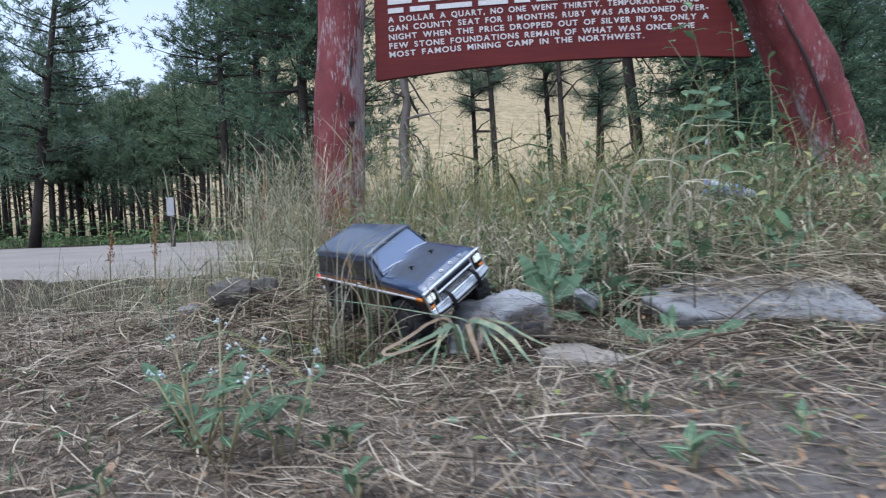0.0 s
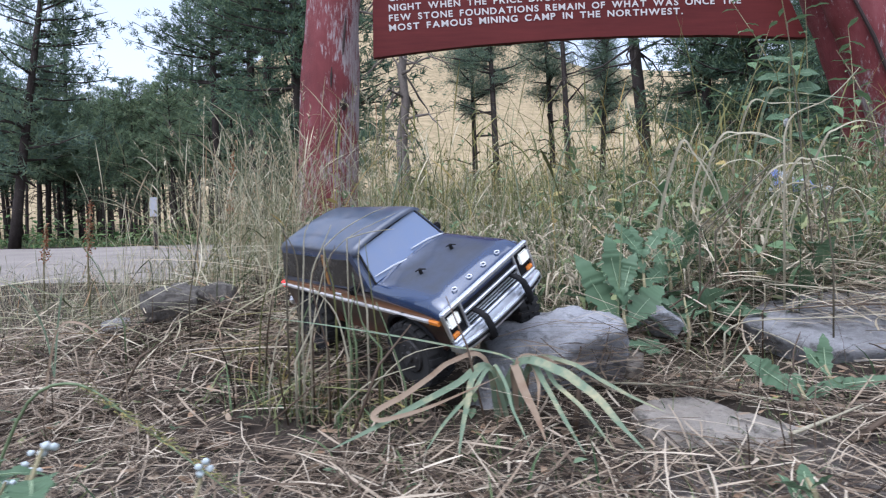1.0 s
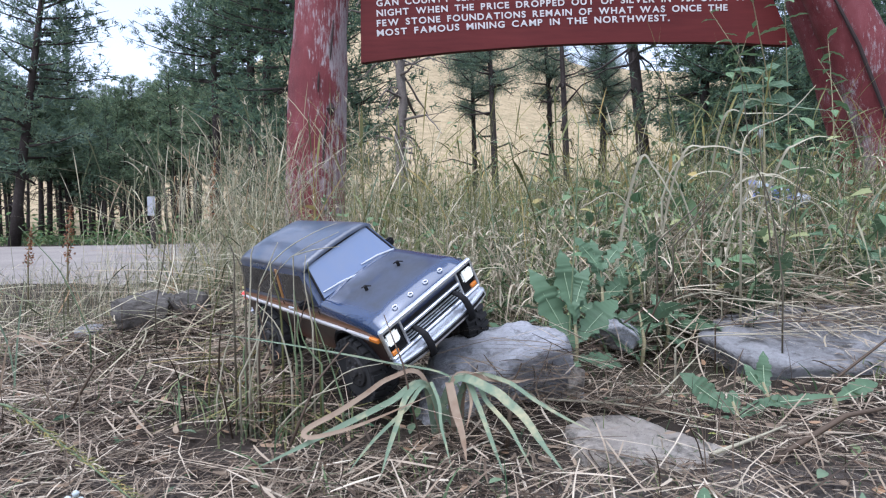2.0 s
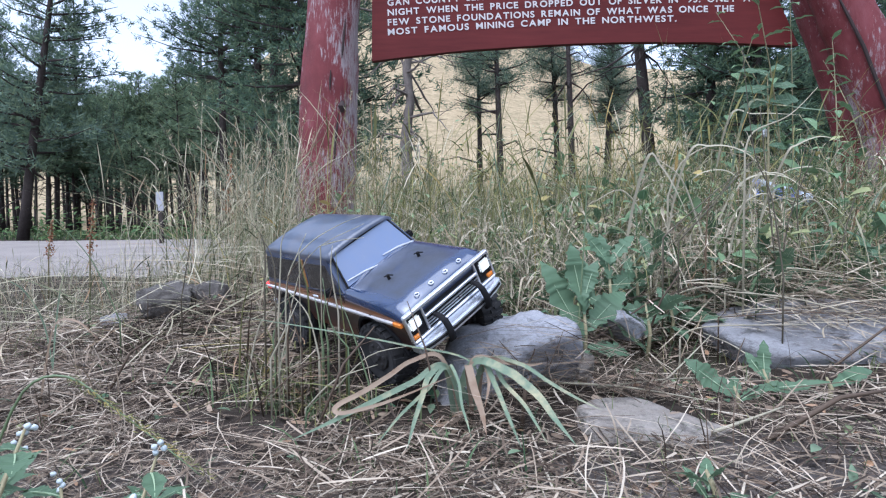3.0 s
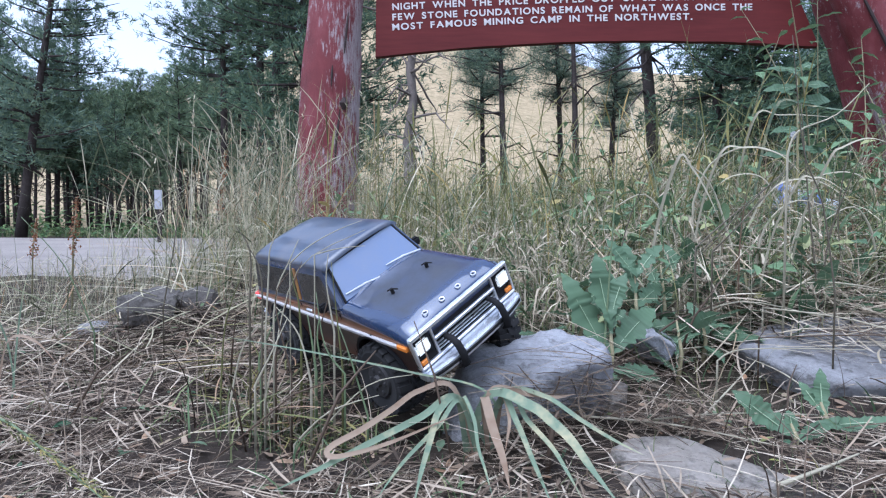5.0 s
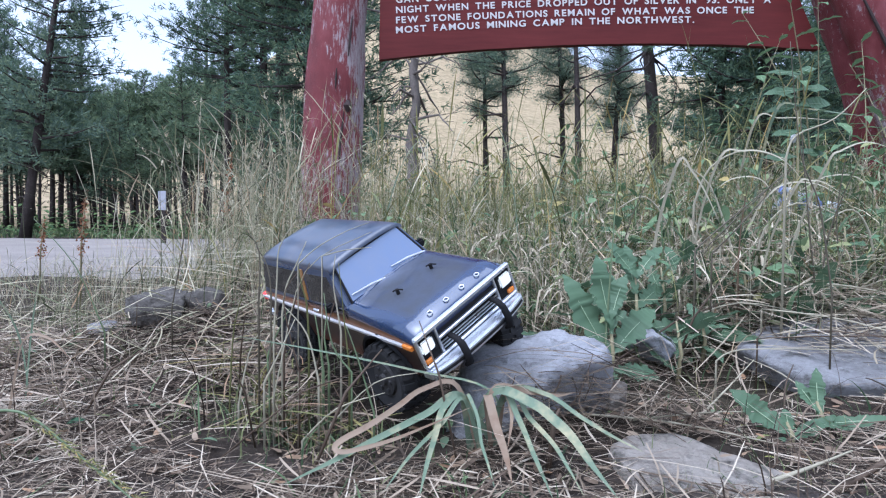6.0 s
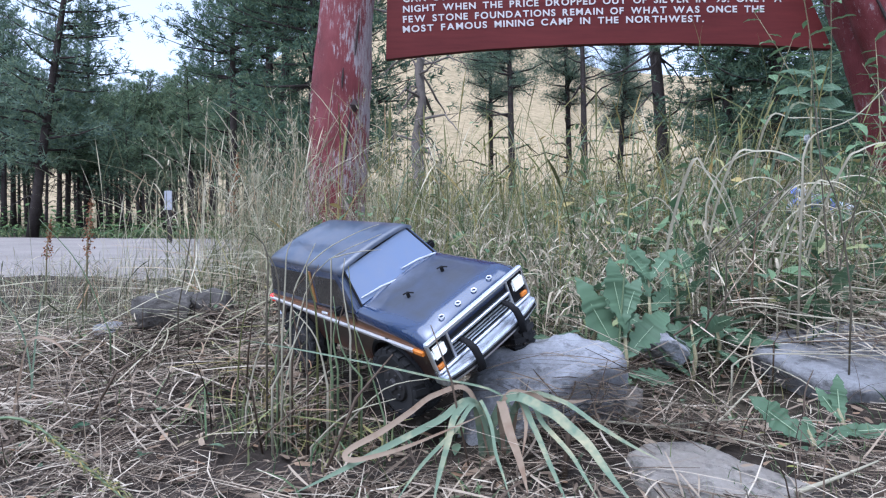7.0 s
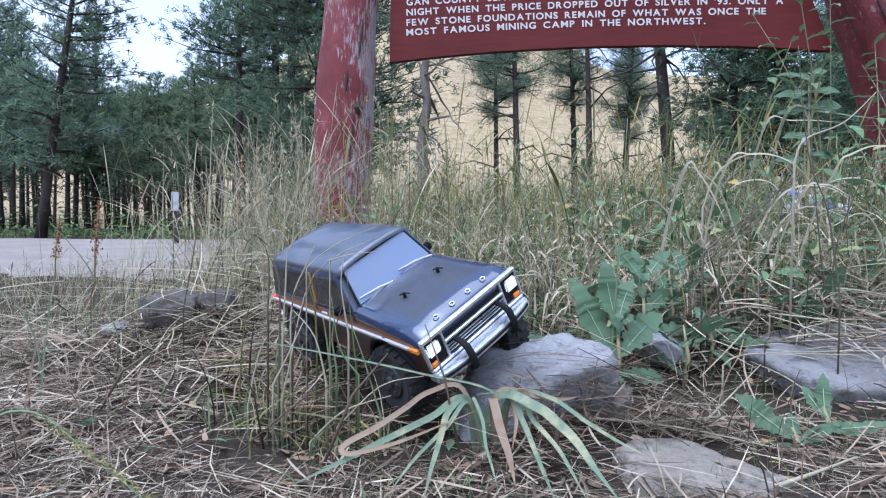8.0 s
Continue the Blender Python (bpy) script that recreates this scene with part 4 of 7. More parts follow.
blades("boulder_straw", 130, (0.18, 0.52, 1.08, 1.17), (0.08, 0.22), (0.0014, 0.0028), 0.10, 95, M_STRAW, "straw tangled over the foot of the boulder", lie=True, segs=5, lift=0.055)
blades("slab_straw", 700, (0.80, 1.75, 1.42, 1.95), (0.08, 0.35), (0.0018, 0.0040), 0.06, 73, M_STRAW, "pale straw fallen across the stone slab", lie=True, segs=5, lift=0.055)
underbrush("ground_leaves", 1500, (-1.4, 1.5, 0.3, 2.2), (0.01, 0.05), (0.012, 0.032), 53, M_WEED, "tiny green weed leaves on the trampled ground")


# ---- stones ----
def stone(name, size, m, seed, material, label, cuts=10, rough=0.05):
    """A weathered stone: a ball cut by flat planes, its faces roughened."""
    rng = np.random.default_rng(seed)
    bm = bmesh.new()
    bmesh.ops.create_icosphere(bm, subdivisions=5, radius=1)
    planes = [(Vector(rng.normal(0, 1, 3) * np.array([1, 1, 0.7])).normalized(), 0.50 + 0.32 * rng.random()) for _ in range(cuts)]
    planes += [(Vector((0.08, -0.1, 1)).normalized(), 0.60), (Vector((-0.35, 0.1, 1)).normalized(), 0.70), (Vector((0, 0, -1)), 0.6)]
    for v in bm.verts:
        p = v.co.normalized() * 1.2
        q0 = p * 1.0
        for n, d in planes:
            k = p.dot(n)
            d2 = d + 0.05 * noise.noise(q0 * 2.5 + n * 5)
            if k > d2:
                p -= n * (k - d2) * 0.97
        p += p.normalized() * (rough * noise.fractal(p * 2.2 + Vector((seed, 0, 0)), 1, 2, 4) + 0.6 * rough * noise.ridged_multi_fractal(p * 4 + Vector((0, seed, 0)), 1, 2, 4, 1, 2) * 0.4)
        v.co = Vector((p.x * size[0], p.y * size[1], p.z * size[2]))
    ob = link_mesh(name, bm, material)
    ob.matrix_basis = m
    tagged(ob, label, "rock", "stones on the verge")
    return ob


def hewn(name, at, planes, seed, material, label, rough=0.006, edge=16, turn=0.0):
    """A stone bounded by broken faces: planes are (normal, distance from the middle); edge: how sharp the arrises are."""
    bm = bmesh.new()
    bmesh.ops.create_icosphere(bm, subdivisions=6, radius=1)
    sides = [(Vector(n).normalized(), d) for n, d in planes]
    shift = Vector((seed * 1.7, seed * 0.9, 0))
    for v in bm.verts:
        p = v.co.normalized()
        r = sum(max(0.0, p.dot(n) / d) ** edge for n, d in sides) ** (-1 / edge)
        q = p * r
        r += rough * (1.3 * noise.fractal(q * 9 + shift, 1, 2, 5) + 0.55 * noise.ridged_multi_fractal(q * 26 + shift, 1, 2, 4, 1, 2) - 0.5)
        r += rough * 0.9 * math.floor(3 * noise.noise(q * 15 + shift)) / 3
        v.co = p * r
    ob = link_mesh(name, bm, material)
    ob.matrix_basis = pose(*at, 0, 0, turn)
    tagged(ob, label, "rock", "stones on the verge")
    return ob


hewn("boulder", (0.255, 1.225, 0.0), [((-0.13, -0.20, 1), 0.089), ((-0.17, -1, -0.42), 0.082), ((0.41, -0.91, -0.38), 0.068), ((-1, -0.3, 0.1), 0.152), ((-0.7, -0.25, 0.75), 0.130), ((1, -0.15, 0.3), 0.150),
                                      ((-0.45, -1, 0.7), 0.104), ((0, 1, 0.15), 0.115), ((0.7, 0.7, 0.5), 0.145), ((-0.7, 0.7, 0.2), 0.145), ((0, 0, -1), 0.09)], 5, M_ROCK,
     "grey boulder with a flat pale top, wedged under the toy truck", 0.007, 20)
hewn("stone", (0.155, 1.145, -0.040), [((-0.1, -0.35, 1), 0.040), ((0, -1, 0.2), 0.045), ((-1, -0.2, 0.2), 0.058), ((1, -0.3, 0.3), 0.060), ((0, 1, 0), 0.06), ((0, 0, -1), 0.06)], 9, M_ROCK_SLAB,
     "low grey stone step at the foot of the boulder", 0.006, 14)
hewn("flat_stone", (0.462, 0.973, -0.049), [((0.0, -0.16, 1), 0.030), ((0.42, 0.25, 1), 0.052), ((1, 0.35, 0.2), 0.126), ((0.55, 1, 0.2), 0.105), ((-0.15, 1, 0.2), 0.090), ((-0.7, 0.7, 0.3), 0.118), ((-1, -0.1, 0.3), 0.124),
                                            ((-0.3, -1, 0.5), 0.090), ((0.6, -1, 0.4), 0.100), ((0, 0, -1), 0.04)], 8, M_ROCK_TAN, "flat tan-grey stone slab half sunk in straw", 0.0040, 36)
hewn("stone_slab", (1.14, 1.50, -0.012), [((-0.04, -0.20, 1), 0.056), ((-0.3, -1, -0.35), 0.200), ((-1, -0.2, -0.55), 0.275), ((-0.8, -1, 0.1), 0.275), ((1, -0.2, 0.1), 0.36), ((0, 1, 0.2), 0.22), ((0.7, 0.8, 0.2), 0.33),
                                          ((-0.7, 0.8, 0.2), 0.29), ((0, 0, -1), 0.09)], 12, M_ROCK_SLAB, "broad grey stone slab under dry grass on the bank", 0.007, 24)
stone("stone", (0.075, 0.06, 0.06), pose(0.60, 1.60, 0.03, 0, 0, 30), 14, M_ROCK, "small grey stone behind the leafy weed")
stone("stone", (0.11, 0.09, 0.10), pose(0.03, 1.95, 0.03, 0, 0, 70), 15, M_ROCK_TAN, "tan stone in the grass behind the boulder")
stone("dark_stone", (0.085, 0.07, 0.085), pose(-0.83, 1.98, height(-0.83, 1.98) + 0.03, 0, 0, 10), 17, M_ROCK_DARK, "dark earthy stone on a low mound", 3, 0.20)
stone("stone", (0.060, 0.05, 0.075), pose(-0.69, 2.02, height(-0.69, 2.02) + 0.03, 0, 8, 40), 22, M_ROCK_DARK, "dark brown stone in the grass beside a mound")
stone("stone", (0.020, 0.024, 0.042), pose(0.388, 1.155, 0.022, 0, 12, 30), 21, M_ROCK_TAN, "small upright tan stone beside the boulder")
stone("stone", (0.045, 0.04, 0.03), pose(-1.02, 2.02, height(-1.02, 2.02) + 0.012, 0, 0, 10), 18, M_ROCK, "small grey stone half buried in straw")


# ---- the historical sign ----
def log_bm(pts, radii, seed, sides=28, per=14):
    """A log with knots, flutes and a checked surface."""
    bm = bmesh.new()
    P, R = [], []
    for (a, ra), (b, rb) in zip(zip(pts, radii), zip(pts[1:], radii[1:])):
        for k in range(per):
            f = k / per
            P.append(Vector(a).lerp(Vector(b), f))
            R.append(ra + (rb - ra) * f)
    P.append(Vector(pts[-1]))
    R.append(radii[-1])
    tube_into(bm, P, R, sides)
    for v in bm.verts:
        n = noise.fractal(Vector((v.co.x * 9, v.co.y * 9, v.co.z * 1.6 + seed)), 1, 2, 4)
        c = min(P, key=lambda q: (q - v.co).length_squared)
        v.co += (v.co - c).normalized() * 0.016 * n
    return bm


TILT = 0.0275
CAP = 0.043


def bow(x, z):
    """The board's slight crown: its lower edge rises in the middle."""
    s = max(0.0, 1 - ((x - 1.05) / 1.46) ** 2)
    return TILT * (x + 0.38) + (0.070 - 0.045 * min(1, max(0, (z - 1.42) / 0.2))) * s


def make_sign():
    root = new("historical_sign")
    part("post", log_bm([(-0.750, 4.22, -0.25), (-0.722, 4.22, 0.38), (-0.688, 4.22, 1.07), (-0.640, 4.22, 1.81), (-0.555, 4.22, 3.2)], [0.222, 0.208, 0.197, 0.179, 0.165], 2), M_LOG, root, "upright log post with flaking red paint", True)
    part("post", log_bm([(3.42, 4.30, -0.25), (3.08, 4.30, 0.86), (3.00, 4.30, 1.07), (2.93, 4.30, 1.29), (2.845, 4.30, 1.55), (2.735, 4.30, 1.85), (2.23, 4.30, 3.2)], [0.19, 0.178, 0.174, 0.172, 0.170, 0.168, 0.16], 5), M_LOG_SOUND, root, "leaning log post with sound red paint", True)
    part("brace", log_bm([(3.36, 4.02, -0.25), (3.15, 4.02, 0.46), (3.06, 4.02, 0.88), (2.957, 4.02, 1.15), (2.857, 4.02, 1.40), (2.685, 4.02, 1.74), (2.00, 4.02, 3.2)], [0.19, 0.178, 0.180, 0.178, 0.172, 0.160, 0.15], 6), M_LOG_STREAK, root, "slanting red log with a long dark split and a bared silvery streak", True)
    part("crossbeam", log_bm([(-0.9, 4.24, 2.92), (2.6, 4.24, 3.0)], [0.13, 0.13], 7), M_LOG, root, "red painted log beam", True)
    bm = bmesh.new()
    n, k = 48, 16
    grid = {}
    for s, y in ((0, 4.20), (1, 4.255)):
        for i in range(n + 1):
            for j in range(k + 1):
                z = 1.418 + 1.28 * j / k
                x0 = -0.381 + 0.02 * j / k
                x1 = 2.535 - 0.45 * (z - 1.418)
                x = x0 + (x1 - x0) * i / n
                grid[s, i, j] = bm.verts.new((x, y, z + bow(x, z) + 0.003 * fbm(x, z, 6)))
    for i in range(n):
        for j in range(k):
            bm.faces.new((grid[0, i, j], grid[0, i + 1, j], grid[0, i + 1, j + 1], grid[0, i, j + 1]))
            bm.faces.new((grid[1, i, j], grid[1, i, j + 1], grid[1, i + 1, j + 1], grid[1, i + 1, j]))
    rim = [(i, 0) for i in range(n)] + [(n, j) for j in range(k)] + [(i, k) for i in range(n, 0, -1)] + [(0, j) for j in range(k, 0, -1)]
    for a, b in zip(rim, rim[1:] + rim[:1]):
        bm.faces.new((grid[0, a[0], a[1]], grid[1, a[0], a[1]], grid[1, b[0], b[1]], grid[0, b[0], b[1]]))
    board = part("board", bm, M_BOARD, root, "dark red wooden board with routed white lettering")
    rows = [("MOST FAMOUS MINING CAMP IN THE NORTHWEST.", 1.70), ("FEW STONE FOUNDATIONS REMAIN OF WHAT WAS ONCE THE", 2.09),
            ("NIGHT WHEN THE PRICE DROPPED OUT OF SILVER IN '93. ONLY A", 2.20), ("GAN COUNTY SEAT FOR 11 MONTHS, RUBY WAS ABANDONED OVER-", 2.20),
            ("A DOLLAR A QUART, NO ONE WENT THIRSTY. TEMPORARY OKANO-", 2.16)]
    z = 1.585
    glyphs = {}

    def glyph(ch):
        """One routed letter: its mesh with the left edge at 0, and its width."""
        if ch not in glyphs:
            cu = bpy.data.curves.new("letter", "FONT")
            cu.body = ch
            cu.size = 0.060
            cu.extrude = 0.002
            cu.offset = 0.0012
            tmp = new("letter", cu)
            bpy.context.view_layer.update()
            me = bpy.data.meshes.new_from_object(tmp.evaluated_get(bpy.context.evaluated_depsgraph_get()))
            bpy.data.objects.remove(tmp)
            x0 = min(v.co.x for v in me.vertices)
            for v in me.vertices:
                v.co = Vector((v.co.x - x0, -v.co.z, v.co.y / 0.0437 * CAP))
            me.materials.clear()
            me.materials.append(M_LETTER)
            glyphs[ch] = (me, max(v.co.x for v in me.vertices))
        return glyphs[ch]

    for text, right in rows:
        gap, space = 0.0095, 0.034
        total = sum(space if c == " " else glyph(c)[1] + gap for c in text) - gap
        stretch = (right + 0.268) / total
        x = -0.268
        for c in text:
            if c == " ":
                x += space * stretch
                continue
            me, w = glyph(c)
            t = new("letter", me)
            t.parent = board
            mid = x + w * stretch / 2
            slant = (bow(mid + 0.05, z) - bow(mid - 0.05, z)) / 0.1
            t.matrix_basis = pose(x, 4.1985, z + bow(mid, z) - slant * w * stretch / 2, 0, -math.degrees(slant), 0) @ Matrix.Diagonal((stretch, 1, 1, 1))
            x += (w + gap) * stretch
        z += 0.0665
    rngb = np.random.default_rng(3)
    for row in range(2):
        x = -0.268
        while x < 2.0:
            w = 0.10 + 0.22 * rngb.random()
            bm = box_bm(x, x + w, 4.194, 4.1995, 0, 0.038)
            for v in bm.verts:
                v.co.z += z + bow(v.co.x, z)
            part("word_bar", bm, M_LETTER, board)
            x += w + 0.05
        z += 0.0665
    # knot holes and splits of the posts
    def face(x, z, cx, r, out=0.0):
        return (x, 4.22 - math.sqrt(max(0.0001, r * r - (x - cx) ** 2)) - out, z)
    cx = -0.687
    bm = bmesh.new()
    tube_into(bm, [face(-0.566, 1.125, cx, 0.203), face(-0.566, 1.088, cx, 0.203, 0.008), face(-0.569, 1.050, cx, 0.203)], [0.010, 0.029, 0.011], 10)
    part("knot_hole", bm, M_CRACK, root)
    for pts in ([(-0.590, 1.05), (-0.600, 0.95), (-0.612, 0.86), (-0.620, 0.76), (-0.616, 0.68)], [(-0.632, 1.32), (-0.636, 1.26), (-0.640, 1.19)], [(-0.535, 1.66), (-0.546, 1.56), (-0.556, 1.46), (-0.562, 1.40)]):
        bm = bmesh.new()
        tube_into(bm, [face(x, z, -0.687 + 0.06 * (z - 1.08), 0.200, 0.004) for x, z in pts], [0.003] + [0.0085] * (len(pts) - 2) + [0.003], 6)
        part("split", bm, M_CRACK, root)
    bm = bmesh.new()
    pts = [(2.560, 3.890, 1.80), (2.653, 3.872, 1.60), (2.752, 3.862, 1.40), (2.832, 3.858, 1.195), (2.945, 3.856, 0.909), (3.000, 3.862, 0.624)]
    tube_into(bm, pts, [0.004, 0.010, 0.012, 0.012, 0.010, 0.004], 6)
    part("split", bm, M_CRACK, root)
    tagged(root, "weathered red log-framed historical sign with white routed lettering", "sign")


make_sign()


# ---- the toy truck ----
def dusty(name, color, rough, metal=0.0, dust=0.35, coat=0.0):
    """Paint or rubber with pale dust in patches."""
    m, ns, ls, b = mat(name, rough, metal, 0.5)
    n = noise_tex(ns, ls, 16, 8, 0.7)
    f = noise_tex(ns, ls, 160, 4, 0.7)
    k = ramp(ns, [(0.40, (0.0, 0.0, 0.0)), (0.75, (dust, dust, dust))])
    ls.new(n.outputs["Fac"], k.inputs["Fac"])
    ls.new(mixc(ns, ls, k.outputs["Color"], color, (0.23, 0.20, 0.18)), b.inputs["Base Color"])
    rr = ramp(ns, [(0.35, (rough, rough, rough)), (0.8, (min(1, rough + 0.3),) * 3)])
    ls.new(n.outputs["Fac"], rr.inputs["Fac"])
    ls.new(rr.outputs["Color"], b.inputs["Roughness"])
    b.inputs["Coat Weight"].default_value = coat
    bump(ns, ls, b, f.outputs["Fac"], 0.12, 0.0006)
    return m, ns, ls, b


def side_paint():
    """Black over a sunset fade: orange above the moulding, rust brown below it, with shade on the lower side put into
    the colours.
    """
    m, ns, ls, b = dusty("sunset_shaded_paint", (0.02, 0.02, 0.02), 0.28, 0, 0.3, 0.4)
    c = ns.new("ShaderNodeTexCoord")
    sx = ns.new("ShaderNodeSeparateXYZ")
    ls.new(c.outputs["Object"], sx.inputs[0])
    mr = ns.new("ShaderNodeMapRange")
    mr.inputs["From Min"].default_value = 0.095
    mr.inputs["From Max"].default_value = 0.200
    ls.new(sx.outputs["Z"], mr.inputs["Value"])
    # Lower tones are darker than the paint itself, to carry the truck's shade.
    r = ramp(ns, [(0.0, (0.02, 0.015, 0.012)), (0.05, (0.095, 0.030, 0.010)), (0.16, (0.060, 0.018, 0.009)), (0.34, (0.026, 0.011, 0.009)), (0.52, (0.018, 0.010, 0.009)), (0.62, (0.05, 0.02, 0.01)),
                  (0.68, (0.19, 0.078, 0.018)), (0.75, (0.14, 0.050, 0.013)), (0.82, (0.03, 0.014, 0.010)), (0.9, (0.012, 0.012, 0.014))])
    ls.new(mr.outputs[0], r.inputs["Fac"])
    n = noise_tex(ns, ls, 16, 8, 0.7)
    k = ramp(ns, [(0.42, (0, 0, 0)), (0.8, (0.2, 0.2, 0.2))])
    ls.new(n.outputs["Fac"], k.inputs["Fac"])
    ls.new(mixc(ns, ls, k.outputs["Color"], r.outputs["Color"], (0.22, 0.19, 0.17)), b.inputs["Base Color"])
    return m


def glow(name, color, strength):
    m, ns, ls, b = mat(name, 0.15)
    b.inputs["Base Color"].default_value = (*color, 1)
    b.inputs["Emission Color"].default_value = (*color, 1)
    b.inputs["Emission Strength"].default_value = strength
    return m


# Black paint; the blue of the mirrored sky is put into its colour.
M_BLACK = dusty("black_paint_sky_tint", (0.012, 0.030, 0.080), 0.22, 0, 0.15, 1.0)[0]


def bonnet_paint():
    """Gloss black paint, the sky's blue sheen put into its colour, with a broad film of dry dust over the middle of the
    bonnet.
    """
    m, ns, ls, b = dusty("dusted_bonnet_paint", (0.012, 0.030, 0.080), 0.20, 0, 0.15, 1.0)
    c = ns.new("ShaderNodeTexCoord")
    sx = ns.new("ShaderNodeSeparateXYZ")
    ls.new(c.outputs["Object"], sx.inputs[0])

    def band(out, lo, hi, soft):
        first = ns.new("ShaderNodeMapRange")
        first.inputs["From Min"].default_value, first.inputs["From Max"].default_value = lo - soft, lo + soft
        last = ns.new("ShaderNodeMapRange")
        last.inputs["From Min"].default_value, last.inputs["From Max"].default_value = hi + soft, hi - soft
        mul = ns.new("ShaderNodeMath")
        mul.operation = "MULTIPLY"
        ls.new(out, first.inputs["Value"])
        ls.new(out, last.inputs["Value"])
        ls.new(first.outputs[0], mul.inputs[0])
        ls.new(last.outputs[0], mul.inputs[1])
        return mul.outputs[0]
    both = ns.new("ShaderNodeMath")
    both.operation = "MULTIPLY"
    ls.new(band(sx.outputs["X"], 0.345, 0.478, 0.008), both.inputs[0])
    ls.new(band(sx.outputs["Y"], -0.072, 0.078, 0.010), both.inputs[1])
    n = noise_tex(ns, ls, 22, 8, 0.7)
    r = ramp(ns, [(0.32, (0.35, 0.35, 0.35)), (0.62, (1.0, 1.0, 1.0))])
    ls.new(n.outputs["Fac"], r.inputs["Fac"])
    film = ns.new("ShaderNodeMath")
    film.operation = "MULTIPLY"
    ls.new(both.outputs[0], film.inputs[0])
    ls.new(r.outputs["Color"], film.inputs[1])
    ls.new(mixc(ns, ls, film.outputs[0], (0.010, 0.024, 0.066), (0.030, 0.034, 0.046)), b.inputs["Base Color"])
    rough = ramp(ns, [(0.0, (0.16, 0.16, 0.16)), (1.0, (0.62, 0.62, 0.62))])
    ls.new(film.outputs[0], rough.inputs["Fac"])
    ls.new(rough.outputs["Color"], b.inputs["Roughness"])
    coat = ramp(ns, [(0.0, (0.9, 0.9, 0.9)), (0.9, (0.05, 0.05, 0.05))])
    ls.new(film.outputs[0], coat.inputs["Fac"])
    ls.new(coat.outputs["Color"], b.inputs["Coat Weight"])
    return m


M_BONNET = bonnet_paint()
M_SIDE = side_paint()
M_GLASS_SIDE = dusty("smoked_side_window", (0.012, 0.013, 0.015), 0.12, 0, 0.25)[0]
# Windscreen's pale blue base paints in the sky's reflection, besides its real gloss.
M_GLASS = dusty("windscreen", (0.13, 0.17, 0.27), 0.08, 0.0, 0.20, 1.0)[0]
# Black roof too; its blue is sky sheen put into the base.
M_ROOF = dusty("dull_roof_paint", (0.020, 0.034, 0.066), 0.32, 0, 0.42, 0.5)[0]
M_CHROME = dusty("chrome_trim", (0.74, 0.76, 0.80), 0.24, 0.9, 0.18)[0]
M_MOULD = dusty("bright_moulding", (0.55, 0.53, 0.52), 0.35, 0.4, 0.3)[0]
M_PLASTIC, _, _, shader = dusty("black_plastic", (0.008, 0.008, 0.009), 0.75, 0, 0.06)
shader.inputs["Specular IOR Level"].default_value = 0.15
M_TYRE = dusty("tyre_rubber", (0.010, 0.0095, 0.0095), 0.92, 0, 0.05)[0]
M_RIM = dusty("rim_metal", (0.022, 0.021, 0.021), 0.6, 0.3, 0.12)[0]
M_LAMP = glow("lit_headlight", (0.80, 0.79, 0.72), 0.22)
M_AMBER = glow("amber_lamp", (0.62, 0.20, 0.03), 0.06)
M_RED = glow("red_lamp", (0.7, 0.03, 0.02), 0.3)
M_ORANGE = dusty("orange_stripe", (0.27, 0.125, 0.025), 0.35, 0, 0.25)[0]
M_SILVER = simple("silver_wiper", (0.6, 0.6, 0.62), 0.35, 0.5)


def panel_bm(pts, thick):
    """A thin plate on the given outline, raised along its normal."""
    bm = bmesh.new()
    P = [Vector(p) for p in pts]
    n = (P[1] - P[0]).cross(P[2] - P[0]).normalized() * thick
    a = [bm.verts.new(p) for p in P]
    b = [bm.verts.new(p + n) for p in P]
    k = len(P)
    bm.faces.new(a[::-1])
    bm.faces.new(b)
    for i in range(k):
        bm.faces.new((a[i], a[(i + 1) % k], b[(i + 1) % k], b[i]))
    bmesh.ops.recalc_face_normals(bm, faces=bm.faces[:])
    return bm


